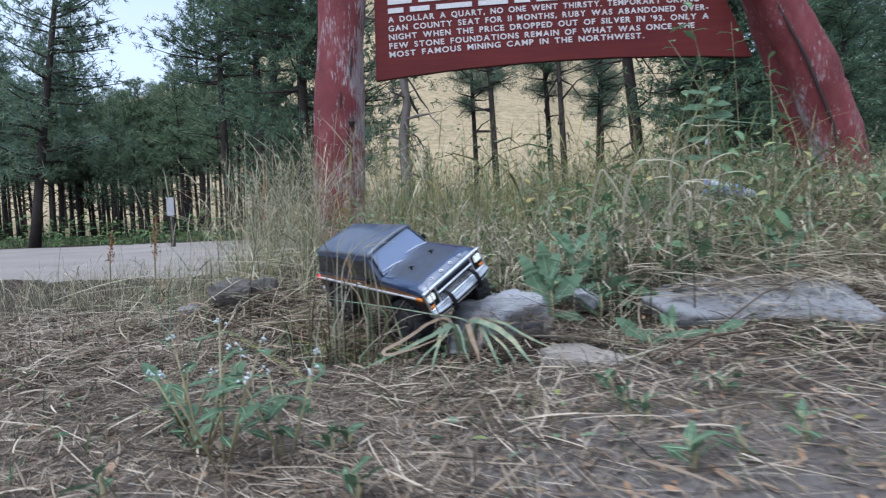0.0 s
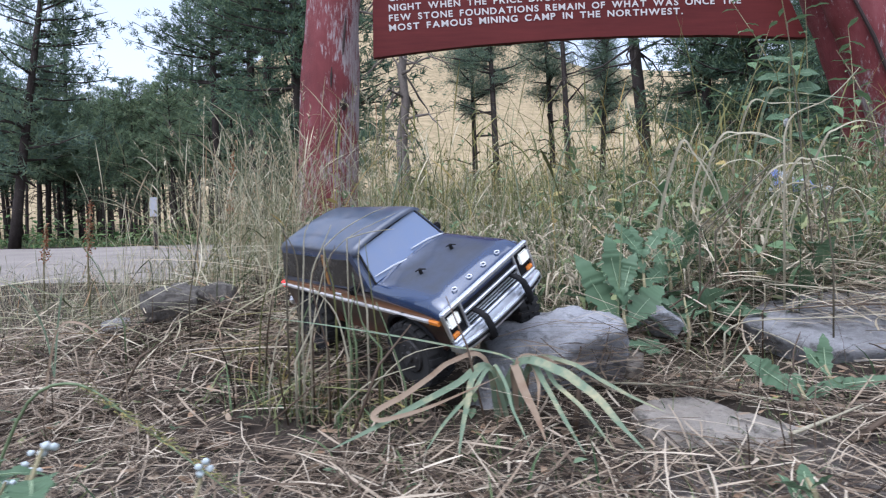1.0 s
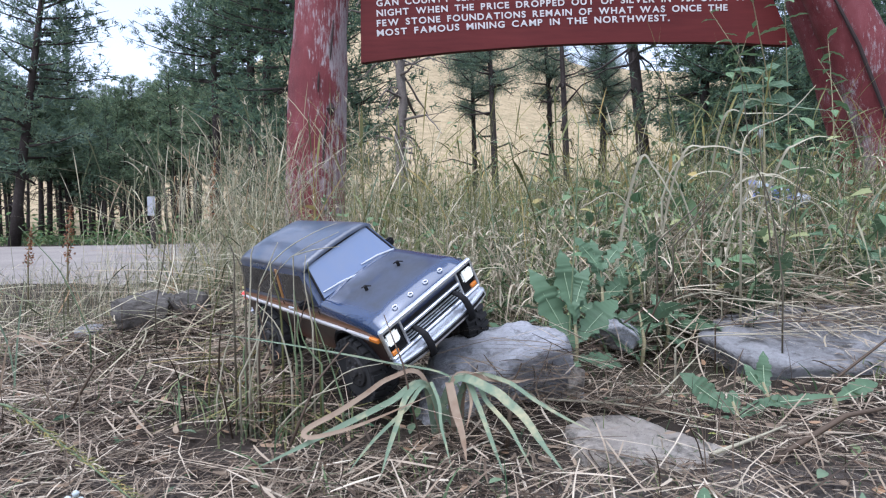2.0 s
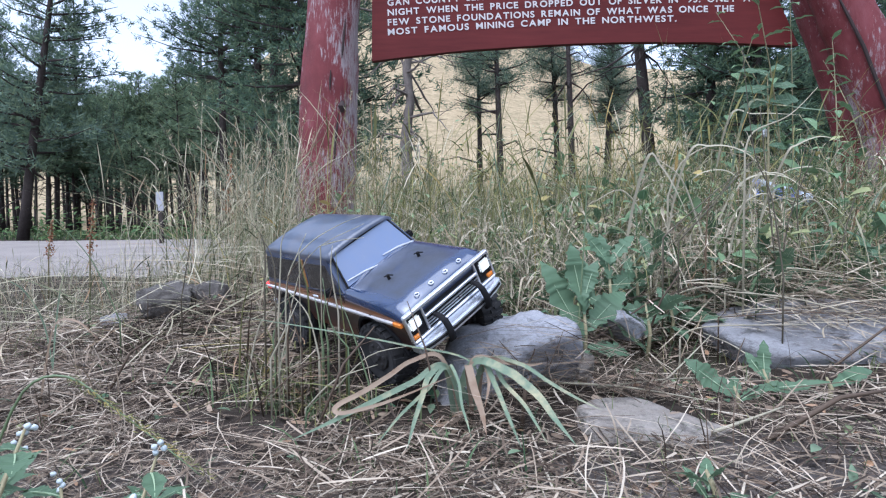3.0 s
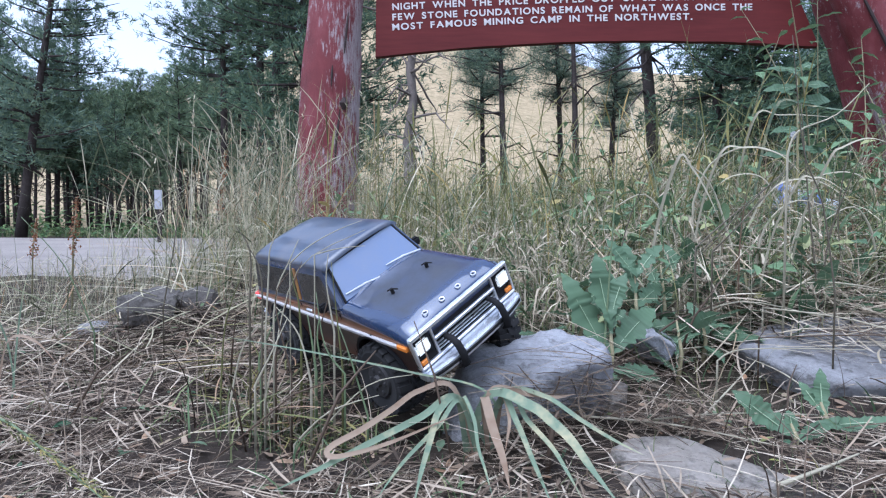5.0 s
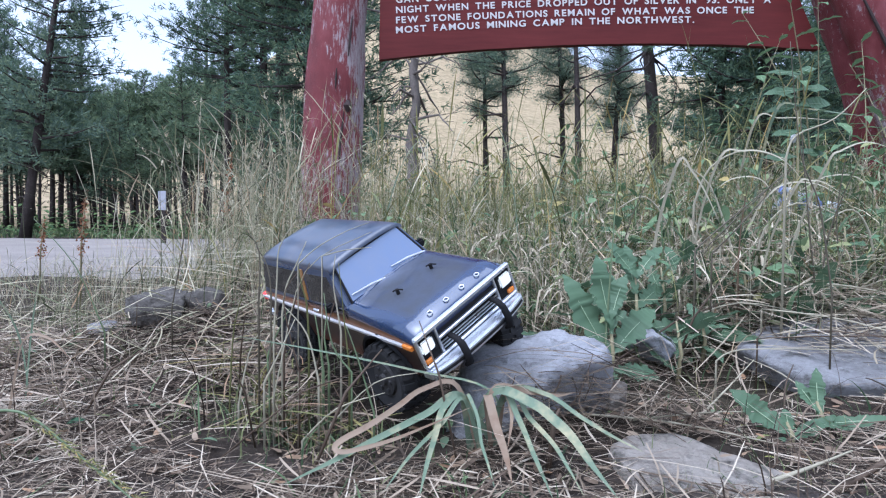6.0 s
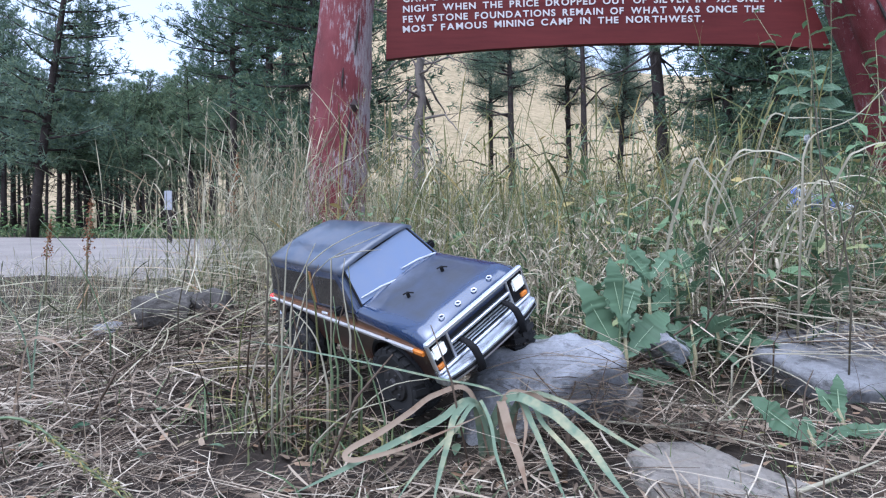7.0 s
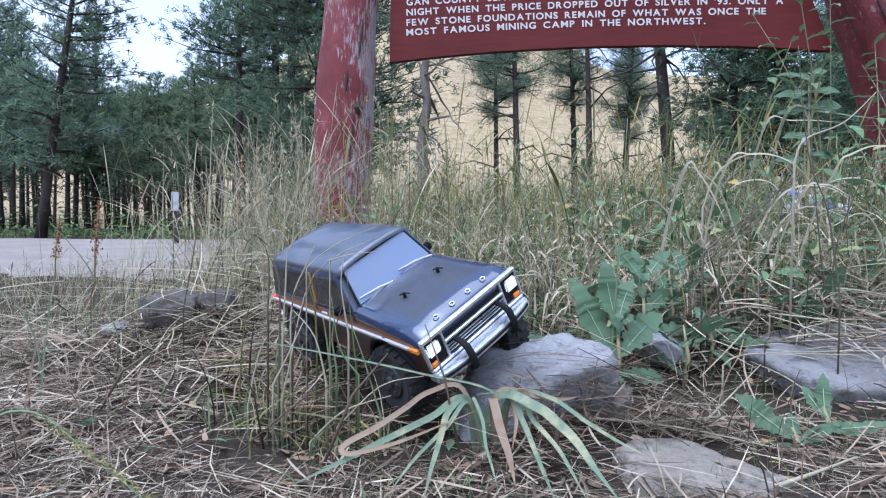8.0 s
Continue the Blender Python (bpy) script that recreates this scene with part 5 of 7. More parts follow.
def wheel(root, at, tilt):
    hub = new("wheel")
    hub.parent = root
    hub.matrix_basis = pose(*at, tilt, 0, 0)
    bm = bmesh.new()
    prof = [(0.030, -0.021), (0.046, -0.025), (0.054, -0.022), (0.057, -0.012), (0.057, 0.012), (0.054, 0.022), (0.046, 0.025), (0.030, 0.021)]
    n = 36
    rings = []
    for k in range(n):
        a = 2 * math.pi * k / n
        rings.append([bm.verts.new((r * math.cos(a), y, r * math.sin(a))) for r, y in prof])
    for k in range(n):
        p, q = rings[k], rings[(k + 1) % n]
        for i in range(len(prof) - 1):
            bm.faces.new((p[i], p[i + 1], q[i + 1], q[i]))
        bm.faces.new((p[-1], p[0], q[0], q[-1]))
    bmesh.ops.recalc_face_normals(bm, faces=bm.faces[:])
    part("tyre", bm, M_TYRE, hub, "dusty knobbly black tyre")
    bm = bmesh.new()
    for k in range(22):
        a = 2 * math.pi * k / 22
        for y0, y1, s in ((-0.025, -0.004, 0.03), (0.004, 0.025, -0.03), (-0.007, 0.007, 0.14)):
            c = []
            for r in (0.054, 0.0605):
                for y, da in ((y0, -0.085 + s), (y1, -0.085), (y1, 0.075), (y0, 0.075 + s)):
                    c.append(bm.verts.new(((r - 6 * abs(y) ** 2) * math.cos(a + da), y, (r - 6 * abs(y) ** 2) * math.sin(a + da))))
            bm.faces.new(c[4:])
            for i in range(4):
                bm.faces.new((c[i], c[(i + 1) % 4], c[4 + (i + 1) % 4], c[4 + i]))
    bmesh.ops.recalc_face_normals(bm, faces=bm.faces[:])
    tagged(part("tread", bm, M_TYRE, hub, "dusty rubber tread lugs"), kind="stuff")
    bm = bmesh.new()
    tube_into(bm, [(0, -0.020, 0), (0, 0.020, 0)], 0.031, 24)
    for s in (-1, 1):
        tube_into(bm, [(0, 0.0185 * s, 0), (0, 0.024 * s, 0)], [0.028, 0.026], 20)
        tube_into(bm, [(0, 0.023 * s, 0), (0, 0.029 * s, 0)], [0.010, 0.008], 12)
        for k in range(6):
            a = k * math.pi / 3
            tube_into(bm, [(0.018 * math.cos(a), 0.022 * s, 0.018 * math.sin(a)), (0.018 * math.cos(a), 0.027 * s, 0.018 * math.sin(a))], 0.003, 6)
    part("rim", bm, M_RIM, hub, "dull metal wheel rim")
    return hub


def arch(cx, cz, r, a0, a1, n=14):
    return [(cx + r * math.cos(radians(a0 + (a1 - a0) * i / n)), cz + r * math.sin(radians(a0 + (a1 - a0) * i / n))) for i in range(n + 1)]


def make_truck():
    root = new("toy_truck")
    # lower body with wheel openings
    outline = [(0.0, 0.104), (0.0, 0.172), (0.335, 0.186), (0.508, 0.178), (0.511, 0.124), (0.488, 0.114)]
    outline += arch(0.412, 0.098, 0.066, 5, 175) + [(0.339, 0.100), (0.17, 0.100)] + arch(0.098, 0.098, 0.060, 3, 177) + [(0.03, 0.102)]
    bm = prism_bm(outline, -0.100, 0.100)
    for v in bm.verts:
        v.co.y *= 1 - 0.04 * max(0, (v.co.z - 0.16) / 0.03) + 0.02 * max(0, v.co.x - 0.30) / 0.2
    bmesh.ops.bevel(bm, geom=[e for e in bm.edges if e.calc_face_angle(0) > 0.5], offset=0.0035, segments=2, affect="EDGES")
    body = part("body", bm, M_SIDE, root, "black truck body with orange and rust fade")
    # bonnet with a raised centre
    bm = bmesh.new()
    nx, ny = 18, 16
    g = []
    for i in range(nx + 1):
        f = i / nx
        row = []
        for j in range(ny + 1):
            v = j / ny * 2 - 1
            x = 0.326 + 0.187 * f
            half = 0.0935 + 0.0075 * f
            z = 0.2000 - 0.0055 * f - 0.013 * (max(0, f - 0.80) / 0.20) ** 2
            z += 0.0035 * (1 / (1 + math.exp((abs(v) - 0.55) * 22))) * min(1, (1 - f) * 8 + 0.25)
            z -= 0.008 * max(0, abs(v) - 0.86) / 0.14
            row.append(bm.verts.new((x, v * half, z)))
        g.append(row)
    for i in range(nx):
        for j in range(ny):
            bm.faces.new((g[i][j], g[i + 1][j], g[i + 1][j + 1], g[i][j + 1]))
    edge = [e for e in bm.edges if e.is_boundary]
    ext = bmesh.ops.extrude_edge_only(bm, edges=edge)
    for v in ext["geom"]:
        if isinstance(v, bmesh.types.BMVert):
            v.co.z = 0.172
    bmesh.ops.recalc_face_normals(bm, faces=bm.faces[:])
    hood = part("bonnet", bm, M_BONNET, root, "glossy black bonnet dulled by dust", True)
    # cab
    bm = bmesh.new()
    lo = [(0.004, 0.172), (0.340, 0.190)]
    hi = [(0.022, 0.244), (0.298, 0.256)]
    vs = []
    for s in (-1, 1):
        vs.append([bm.verts.new((lo[0][0], 0.0965 * s, lo[0][1])), bm.verts.new((lo[1][0], 0.0925 * s, lo[1][1])),
                   bm.verts.new((hi[1][0], 0.0765 * s, hi[1][1])), bm.verts.new((hi[0][0], 0.0730 * s, hi[0][1]))])
    a, b = vs
    bm.faces.new(a)
    bm.faces.new(b[::-1])
    for i in range(4):
        bm.faces.new((a[i], b[i], b[(i + 1) % 4], a[(i + 1) % 4]))
    bmesh.ops.recalc_face_normals(bm, faces=bm.faces[:])
    bmesh.ops.bevel(bm, geom=[e for e in bm.edges if max(v.co.z for v in e.verts) > 0.2], offset=0.007, segments=3, affect="EDGES")
    part("cab", bm, M_BLACK, root, "black hardtop cab filmed with dust")
    bm = bmesh.new()
    g = []
    for i in range(21):
        f = i / 20
        x = 0.016 + 0.290 * f
        half = 0.0750 + 0.003 * f
        row = []
        for j in range(17):
            v = j / 8 - 1
            edge = max(0, abs(v) - 0.8) / 0.2
            z = 0.2490 + 0.0120 * f + 0.005 * (1 - v * v) - 0.006 * edge ** 2 - 0.008 * max(0, 0.15 - f) / 0.15 * max(0, 0.15 - f) / 0.15 - 0.003 * max(0, f - 0.93) / 0.07
            row.append(bm.verts.new((x, half * v, z)))
        g.append(row)
    for i in range(20):
        for j in range(16):
            bm.faces.new((g[i][j], g[i + 1][j], g[i + 1][j + 1], g[i][j + 1]))
    ext = bmesh.ops.extrude_edge_only(bm, edges=[e for e in bm.edges if e.is_boundary])
    for v in ext["geom"]:
        if isinstance(v, bmesh.types.BMVert):
            v.co.z -= 0.006
    bmesh.ops.recalc_face_normals(bm, faces=bm.faces[:])
    part("roof", bm, M_ROOF, root, "dusty black roof panel", True)

    def side(x, z, s, out=0.0012):
        f = (z - 0.175) / 0.078
        low = 0.0968 - 0.0125 * x
        top = 0.0728 + 0.0125 * x
        return (x, s * (low + (top - low) * f + out), z)

    for s in (-1, 1):
        for name, q in (("door_window", [(0.206, 0.187), (0.318, 0.192), (0.284, 0.240), (0.206, 0.236)]), ("quarter_window", [(0.020, 0.184), (0.186, 0.187), (0.186, 0.236), (0.032, 0.231)])):
            pts = [side(x, z, s) for x, z in q]
            part(name, panel_bm(pts if s < 0 else pts[::-1], 0.0014), M_GLASS_SIDE, root, "smoked side window")
        pts = [side(x, z, s) for x, z in [(0.1900, 0.186), (0.1985, 0.186), (0.1985, 0.241), (0.1900, 0.241)]]
        part("pillar_stripe", panel_bm(pts if s < 0 else pts[::-1], 0.0020), M_ORANGE, root, "orange stripe on the door pillar")
        # trim along the side
        bm = box_bm(-0.001, 0.478, 0.0985 if s > 0 else -0.1035, 0.1035 if s > 0 else -0.0985, 0.1590, 0.1655, 0.0012, 1)
        for v in bm.verts:
            v.co.z += 0.005 * v.co.x / 0.47
            v.co.y *= 1 + 0.02 * max(0, v.co.x - 0.30) / 0.2
        part("side_moulding", bm, M_MOULD, root, "bright moulding strip")
        part("side_marker", box_bm(0.478, 0.500, s * 0.1015 - 0.0028, s * 0.1015 + 0.0028, 0.1625, 0.1700, 0.001, 1), M_AMBER, root, "amber side marker lamp")
        part("tail_lamp", box_bm(-0.004, 0.010, s * 0.093 - 0.009, s * 0.093 + 0.009, 0.154, 0.168, 0.0015, 1), M_RED, root, "red tail lamp")
        for x0, z0, x1, z1 in ((0.196, 0.104, 0.196, 0.182), (0.330, 0.104, 0.330, 0.186)):
            bm = bmesh.new()
            tube_into(bm, [(x0, s * 0.1003, z0), (x1, s * (0.1003 - 0.003), z1)], 0.0009, 5)
            part("door_seam", bm, M_PLASTIC, root)
        part("door_handle", box_bm(0.214, 0.232, s * 0.099 - 0.002, s * 0.099 + 0.002, 0.170, 0.175, 0.001, 1), M_CHROME, root)
        for cx, r, a0, a1 in ((0.412, 0.068, 3, 177), (0.098, 0.062, 2, 178)):
            bm = bmesh.new()
            pts = [(x, s * 0.1015, z) for x, z in arch(cx, 0.098, r, a0, a1, 16)]
            tube_into(bm, pts, 0.0045, 6)
            part("wheel_arch", bm, M_PLASTIC, root, "black wheel arch flare")
        bm = box_bm(0.292, 0.304, s * 0.104 - 0.008, s * 0.104 + 0.008, 0.189, 0.204, 0.003, 2)
        tube_into(bm, [(0.300, s * 0.090, 0.189), (0.298, s * 0.102, 0.195)], 0.0022, 6)
        part("mirror", bm, M_PLASTIC, root, "black door mirror")
        for at in ((0.412, 0.100 * s, 0.064 - 0.028 * s), (0.098, 0.100 * s, 0.064 - 0.028 * s)):
            wheel(root, at, -15.5)
    # windscreen and rear window, on the sloping ends of the cab
    def slope(v, f, out):
        return Vector((0.340 + (0.298 - 0.340) * f + out * 0.83, v * (0.0925 - 0.016 * f), 0.190 + 0.066 * f + out * 0.54))
    part("windscreen", panel_bm([slope(-0.90, 0.14, 0.001), slope(0.90, 0.14, 0.001), slope(0.88, 0.93, 0.001), slope(-0.88, 0.93, 0.001)], 0.0016), M_GLASS, root, "glossy windscreen with pale blue sky painted into its colour")
    bm = bmesh.new()
    for va, vb, fa, fb in ((-0.90, -0.88, 0.10, 0.96), (0.90, 0.88, 0.10, 0.96)):
        tube_into(bm, [slope(va, fa, 0.002), slope(vb, fb, 0.002)], 0.0022, 5)
    tube_into(bm, [slope(-0.9, 0.96, 0.002), slope(0.9, 0.96, 0.002)], 0.0022, 5)
    part("windscreen_seal", bm, M_PLASTIC, root)
    part("rear_window", panel_bm([(0.0075, 0.075, 0.192), (0.0075, -0.075, 0.192), (0.0225, -0.062, 0.238), (0.0225, 0.062, 0.238)], -0.0025), M_GLASS_SIDE, root)
    for v0, v1 in ((0.02, -0.84), (0.88, 0.14)):
        bm = bmesh.new()
        p, q = slope(v0, 0.10, 0.005), slope(v1, 0.26, 0.0045)
        tube_into(bm, [p, p.lerp(q, 0.5) + Vector((0.002, 0, 0.003)), q], [0.0016, 0.0017, 0.0010], 6)
        tube_into(bm, [slope(v0 + 0.04, 0.06, 0.002), p], 0.0016, 5)
        part("wiper", bm, M_SILVER, root, "pale wiper blade")
    for y in (-0.037, 0.037):
        bm = bmesh.new()
        tube_into(bm, [(0.409, y, 0.198), (0.409, y, 0.2095)], 0.0030, 8)
        tube_into(bm, [(0.402, y - 0.004, 0.2065), (0.409, y, 0.2095), (0.417, y + 0.006, 0.2065)], 0.0012, 5)
        part("body_clip", bm, M_PLASTIC, hood, "black body clip pin")
    # small badge shapes along the bonnet lip
    for y in (-0.051, -0.017, 0.017, 0.051):
        bm = bmesh.new()
        ring = [(0.4985 + 0.0036 * math.cos(a), y + 0.0040 * math.sin(a), 0.1945 - 0.25 * 0.0036 * math.cos(a)) for a in (k * math.pi / 5 for k in range(11))]
        tube_into(bm, ring, 0.0010, 5, False)
        part("badge", bm, M_SILVER, hood)
    # front: grille, lamps, bumper
    front = part("grille", box_bm(0.503, 0.5125, -0.098, 0.098, 0.134, 0.184, 0.002, 1), M_PLASTIC, root, "black grille with bright bars")
    for z0, z1, y in ((0.1800, 0.1870, 0.1020), (0.1590, 0.1645, 0.064), (0.1320, 0.1370, 0.1005)):
        part("grille_bar", box_bm(0.509, 0.5175, -y, y, z0, z1, 0.0015, 1), M_CHROME, front, "chrome bar")
    for z in (0.1420, 0.1470, 0.1520):
        part("grille_bar", box_bm(0.511, 0.5145, -0.062, 0.062, z - 0.0008, z + 0.0008), M_CHROME, front)
    for y in (-0.064, 0.064, -0.1005, 0.1005):
        part("grille_bar", box_bm(0.509, 0.5165, y - 0.002, y + 0.002, 0.134, 0.184, 0.001, 1), M_CHROME, front)
    for s in (-1, 1):
        part("bezel", box_bm(0.510, 0.5150, s * 0.0845 - 0.0165, s * 0.0845 + 0.0165, 0.1500, 0.1780, 0.0015, 1), M_PLASTIC, front)
        part("headlight", box_bm(0.512, 0.5180, s * 0.0855 - 0.0125, s * 0.0855 + 0.0125, 0.1545, 0.1755, 0.003, 2), M_LAMP, root, "lit rectangular headlight")
        part("turn_lamp", box_bm(0.511, 0.5165, s * 0.0910 - 0.0065, s * 0.0910 + 0.0065, 0.1385, 0.1455, 0.0012, 1), M_AMBER, root, "amber turn lamp")
    bm = box_bm(0.512, 0.5365, -0.103, 0.103, 0.1130, 0.1310, 0.004, 2)
    bmesh.ops.subdivide_edges(bm, edges=[e for e in bm.edges if abs(e.verts[0].co.y - e.verts[1].co.y) > 0.1], cuts=12)
    for v in bm.verts:
        v.co.x -= 0.014 * (abs(v.co.y) / 0.106) ** 3
    bumper = part("front_bumper", bm, M_CHROME, root, "chrome front bumper")
    bm = box_bm(0.5350, 0.5378, -0.096, 0.096, 0.1195, 0.1245, 0.0008, 1)
    bmesh.ops.subdivide_edges(bm, edges=[e for e in bm.edges if abs(e.verts[0].co.y - e.verts[1].co.y) > 0.1], cuts=12)
    for v in bm.verts:
        v.co.x -= 0.014 * (abs(v.co.y) / 0.106) ** 3
    part("rub_strip", bm, M_PLASTIC, bumper, "black rubbing strip")
    for y in (-0.046, 0.046):
        bm = bmesh.new()
        tube_into(bm, [(0.532, y, 0.106), (0.5405, y, 0.112), (0.5425, y, 0.130), (0.539, y, 0.146), (0.530, y, 0.154), (0.517, y, 0.156)], [0.004, 0.005, 0.005, 0.0046, 0.004, 0.0035], 8)
        for v in bm.verts:
            v.co.y = y + (v.co.y - y) * 1.3
        part("bumper_guard", bm, M_PLASTIC, root, "black hooped bumper guard", True)
    bm = box_bm(-0.022, -0.004, -0.100, 0.100, 0.104, 0.122, 0.004, 2)
    part("rear_bumper", bm, M_CHROME, root, "chrome rear bumper")
    # chassis
    bm = bmesh.new()
    for y in (-0.030, 0.030):
        tube_into(bm, [(-0.01, y, 0.100), (0.50, y, 0.100)], 0.007, 6)
    part("frame_rail", bm, M_PLASTIC, root)
    part("skid_plate", box_bm(0.19, 0.31, -0.045, 0.045, 0.068, 0.100, 0.008, 2), M_PLASTIC, root)
    part("floor_pan", box_bm(0.02, 0.49, -0.085, 0.085, 0.108, 0.114), M_PLASTIC, root)
    for x in (0.098, 0.412):
        bm = bmesh.new()
        tube_into(bm, [(x, -0.085, 0.088), (x, 0.085, 0.040)], 0.009, 8)
        tube_into(bm, [(x - 0.02, 0.012, 0.061), (x, 0.012, 0.061), (x + 0.02, 0.012, 0.061)], [0.006, 0.022, 0.006], 10)
        part("axle", bm, M_PLASTIC, root)
        for y in (-0.05, 0.05):
            bm = bmesh.new()
            tube_into(bm, [(x, y, 0.066 - 0.28 * y), (x + 0.008, y * 0.9, 0.130)], [0.006, 0.009], 8)
            part("shock", bm, M_PLASTIC, root)
    tagged(root, "dusty black model off-road truck with orange stripes against a boulder", "toy truck")
    root.matrix_basis = Matrix.Translation(TRUCK_AT) @ pose(0, 0, 0, *TRUCK_TURN) @ Matrix.Scale(TRUCK_SIZE, 4) @ Matrix.Translation((-0.25, 0, -0.15))
    return root


TRUCK_AT, TRUCK_TURN, TRUCK_SIZE = (-0.080, 1.355, 0.187), (30.2, 3.9, -49.5), 1.17
make_truck()


# ---- weeds ----
def leaf_bm(length, width, lobes, rng, droop=0.3, fold=0.25):
    """A toothed, lobed leaf with a pale raised midrib, along +x from the origin."""
    bm = bmesh.new()
    n = 44
    L, C, R = [], [], []
    for i in range(n + 1):
        f = i / n
        w = width / 2 * (math.sin(math.pi * (0.06 + 0.94 * f)) ** 0.75) * (0.45 + 0.9 * f if f < 0.6 else 0.99)
        w *= 1 - 0.62 * lobes * (0.5 + 0.5 * math.sin(f * 31 + 4 * f * f)) * (1 - 0.35 * f) - 0.10 * ((i * 7) % 3 == 0)
        w = max(w, 0.0012)
        z = -droop * length * f * f + 0.03 * length * math.sin(f * 9 + rng.random())
        y = 0.05 * length * math.sin(2.2 * f)
        C.append(bm.verts.new((length * f, y, z)))
        L.append(bm.verts.new((length * f - 0.10 * w, y + w, z + fold * w + 0.1 * w * math.sin(f * 20))))
        R.append(bm.verts.new((length * f - 0.10 * w, y - w, z + fold * w + 0.1 * w * math.cos(f * 20))))
    for i in range(n):
        bm.faces.new((C[i], C[i + 1], L[i + 1], L[i]))
        bm.faces.new((R[i], R[i + 1], C[i + 1], C[i]))
    return bm


M_RIB = simple("leaf_midrib", (0.24, 0.31, 0.18), 0.5)


def leaf(root, at, yaw, pitch, length, width, lobes, rng, material, roll=0.0, droop=0.3):
    ob = part("leaf", leaf_bm(length, width, lobes, rng, droop), material, root, smooth=True)
    ob.matrix_basis = pose(*at, roll, -pitch, yaw)
    bm = bmesh.new()
    tube_into(bm, [(length * f, 0.05 * length * math.sin(2.2 * f), -droop * length * f * f + 0.001) for f in (0, 0.2, 0.4, 0.6, 0.8, 0.95)], [0.0012, 0.0011, 0.0009, 0.0007, 0.0005, 0.0003], 4)
    part("midrib", bm, M_RIB, ob)
    return ob


def weed(x, y, stem_h, leaves, seed, label, size=(0.10, 0.16), lobes=0.8, spread=(20, 60), aim=None):
    rng = np.random.default_rng(seed)
    root = new("leafy_weed")
    root.location = (x, y, height(x, y))
    bm = bmesh.new()
    tube_into(bm, [(0, 0, -0.02), (0.01, 0, stem_h * 0.5), (0.0, 0.01, stem_h)], [0.006, 0.005, 0.002], 7)
    part("stem", bm, M_STEM, root, smooth=True)
    for i in range(leaves):
        yaw = (aim[i % len(aim)] if aim else i * 137.5) + rng.normal(0, 10)
        ln = rng.uniform(*size)
        leaf(root, (0, 0, stem_h * (0.12 + 0.85 * i / max(1, leaves))), yaw, rng.uniform(*spread), ln, ln * 0.40, lobes, rng, M_WEED, rng.normal(0, 25), rng.uniform(0.15, 0.5))
    tagged(root, label, "plant", "weeds on the verge")
    return root


def placed_weed(x, y, stem_h, leaves, seed, label, lobes=0.62):
    """A weed whose leaves are given one by one: height, yaw, pitch, length, width, roll."""
    rng = np.random.default_rng(seed)
    root = new("leafy_weed")
    root.location = (x, y, height(x, y))
    bm = bmesh.new()
    tube_into(bm, [(0, 0, -0.02), (0.004, 0, stem_h * 0.5), (0.0, 0.01, stem_h)], [0.0065, 0.005, 0.002], 8)
    part("stem", bm, M_STEM, root, smooth=True)
    for z, yaw, pitch, ln, w, roll in leaves:
        leaf(root, (0, 0, z), yaw, pitch, ln, w, lobes, rng, M_WEED, roll, rng.uniform(0.1, 0.3))
    tagged(root, label, "plant", "weeds on the verge")


placed_weed(0.440, 1.40, 0.17, [(0.07, 158, 68, 0.215, 0.085, -48), (0.08, 28, 36, 0.185, 0.078, 42), (0.05, 8, -8, 0.13, 0.052, 50), (0.13, 70, 62, 0.16, 0.07, 15), (0.06, 200, 20, 0.12, 0.05, -45),
                                (0.14, 110, 78, 0.17, 0.07, -10), (0.10, 45, 8, 0.15, 0.06, 55), (0.04, 250, 15, 0.10, 0.045, 0), (0.16, 20, 70, 0.11, 0.05, 40)], 1, "green prickly-leaved weed growing behind the boulder")
placed_weed(0.56, 1.62, 0.24, [(0.10, 150, 35, 0.13, 0.06, -45), (0.14, 30, 30, 0.14, 0.06, 45), (0.18, 95, 70, 0.14, 0.06, 0), (0.22, 160, 60, 0.12, 0.055, -40), (0.22, 15, 50, 0.12, 0.05, 45), (0.08, 5, 10, 0.13, 0.055, 50)], 31, "dark bluish green lobed weed behind the boulder", 0.75)
placed_weed(0.66, 1.085, 0.04, [(0.02, 160, 42, 0.115, 0.056, -52), (0.01, 5, 25, 0.08, 0.03, 40), (0.015, 60, 40, 0.07, 0.03, 20)], 32, "low weed with a broad scalloped leaf beside the flat stone", 0.5)
placed_weed(0.86, 1.12, 0.04, [(0.03, 176, 2, 0.150, 0.034, -40), (0.02, 10, 20, 0.12, 0.04, 40)], 33, "low weed with long toothed green leaves before the slab", 0.35)
placed_weed(0.755, 1.16, 0.05, [(0.02, 60, 66, 0.095, 0.036, 20), (0.03, 110, 50, 0.07, 0.03, -20)], 34, "small upright green weed before the stone slab", 0.45)
weed(0.63, 1.52, 0.15, 6, 7, "broad-leaved green weed beside the small stone", (0.10, 0.15), 0.6, (10, 70), [170, 30, 90, 200, -20, 60])
weed(0.66, 1.72, 0.22, 9, 2, "bluish green lobed weed on the bank", (0.09, 0.14), 0.8, (20, 60))
weed(0.43, 1.68, 0.16, 7, 3, "bluish green lobed weed on the bank", (0.08, 0.13), 0.8, (30, 70))
for i, (x, y) in enumerate([(0.78, 1.70), (0.96, 1.72), (1.15, 1.84), (1.32, 1.72), (0.60, 1.95), (1.45, 1.90)]):
    weed(x, y, 0.10 + 0.03 * (i % 3), 8, 120 + i, "broad-leaved green weed beside the stone slab", (0.09, 0.15), 0.3 + 0.2 * (i % 3), (0, 55))
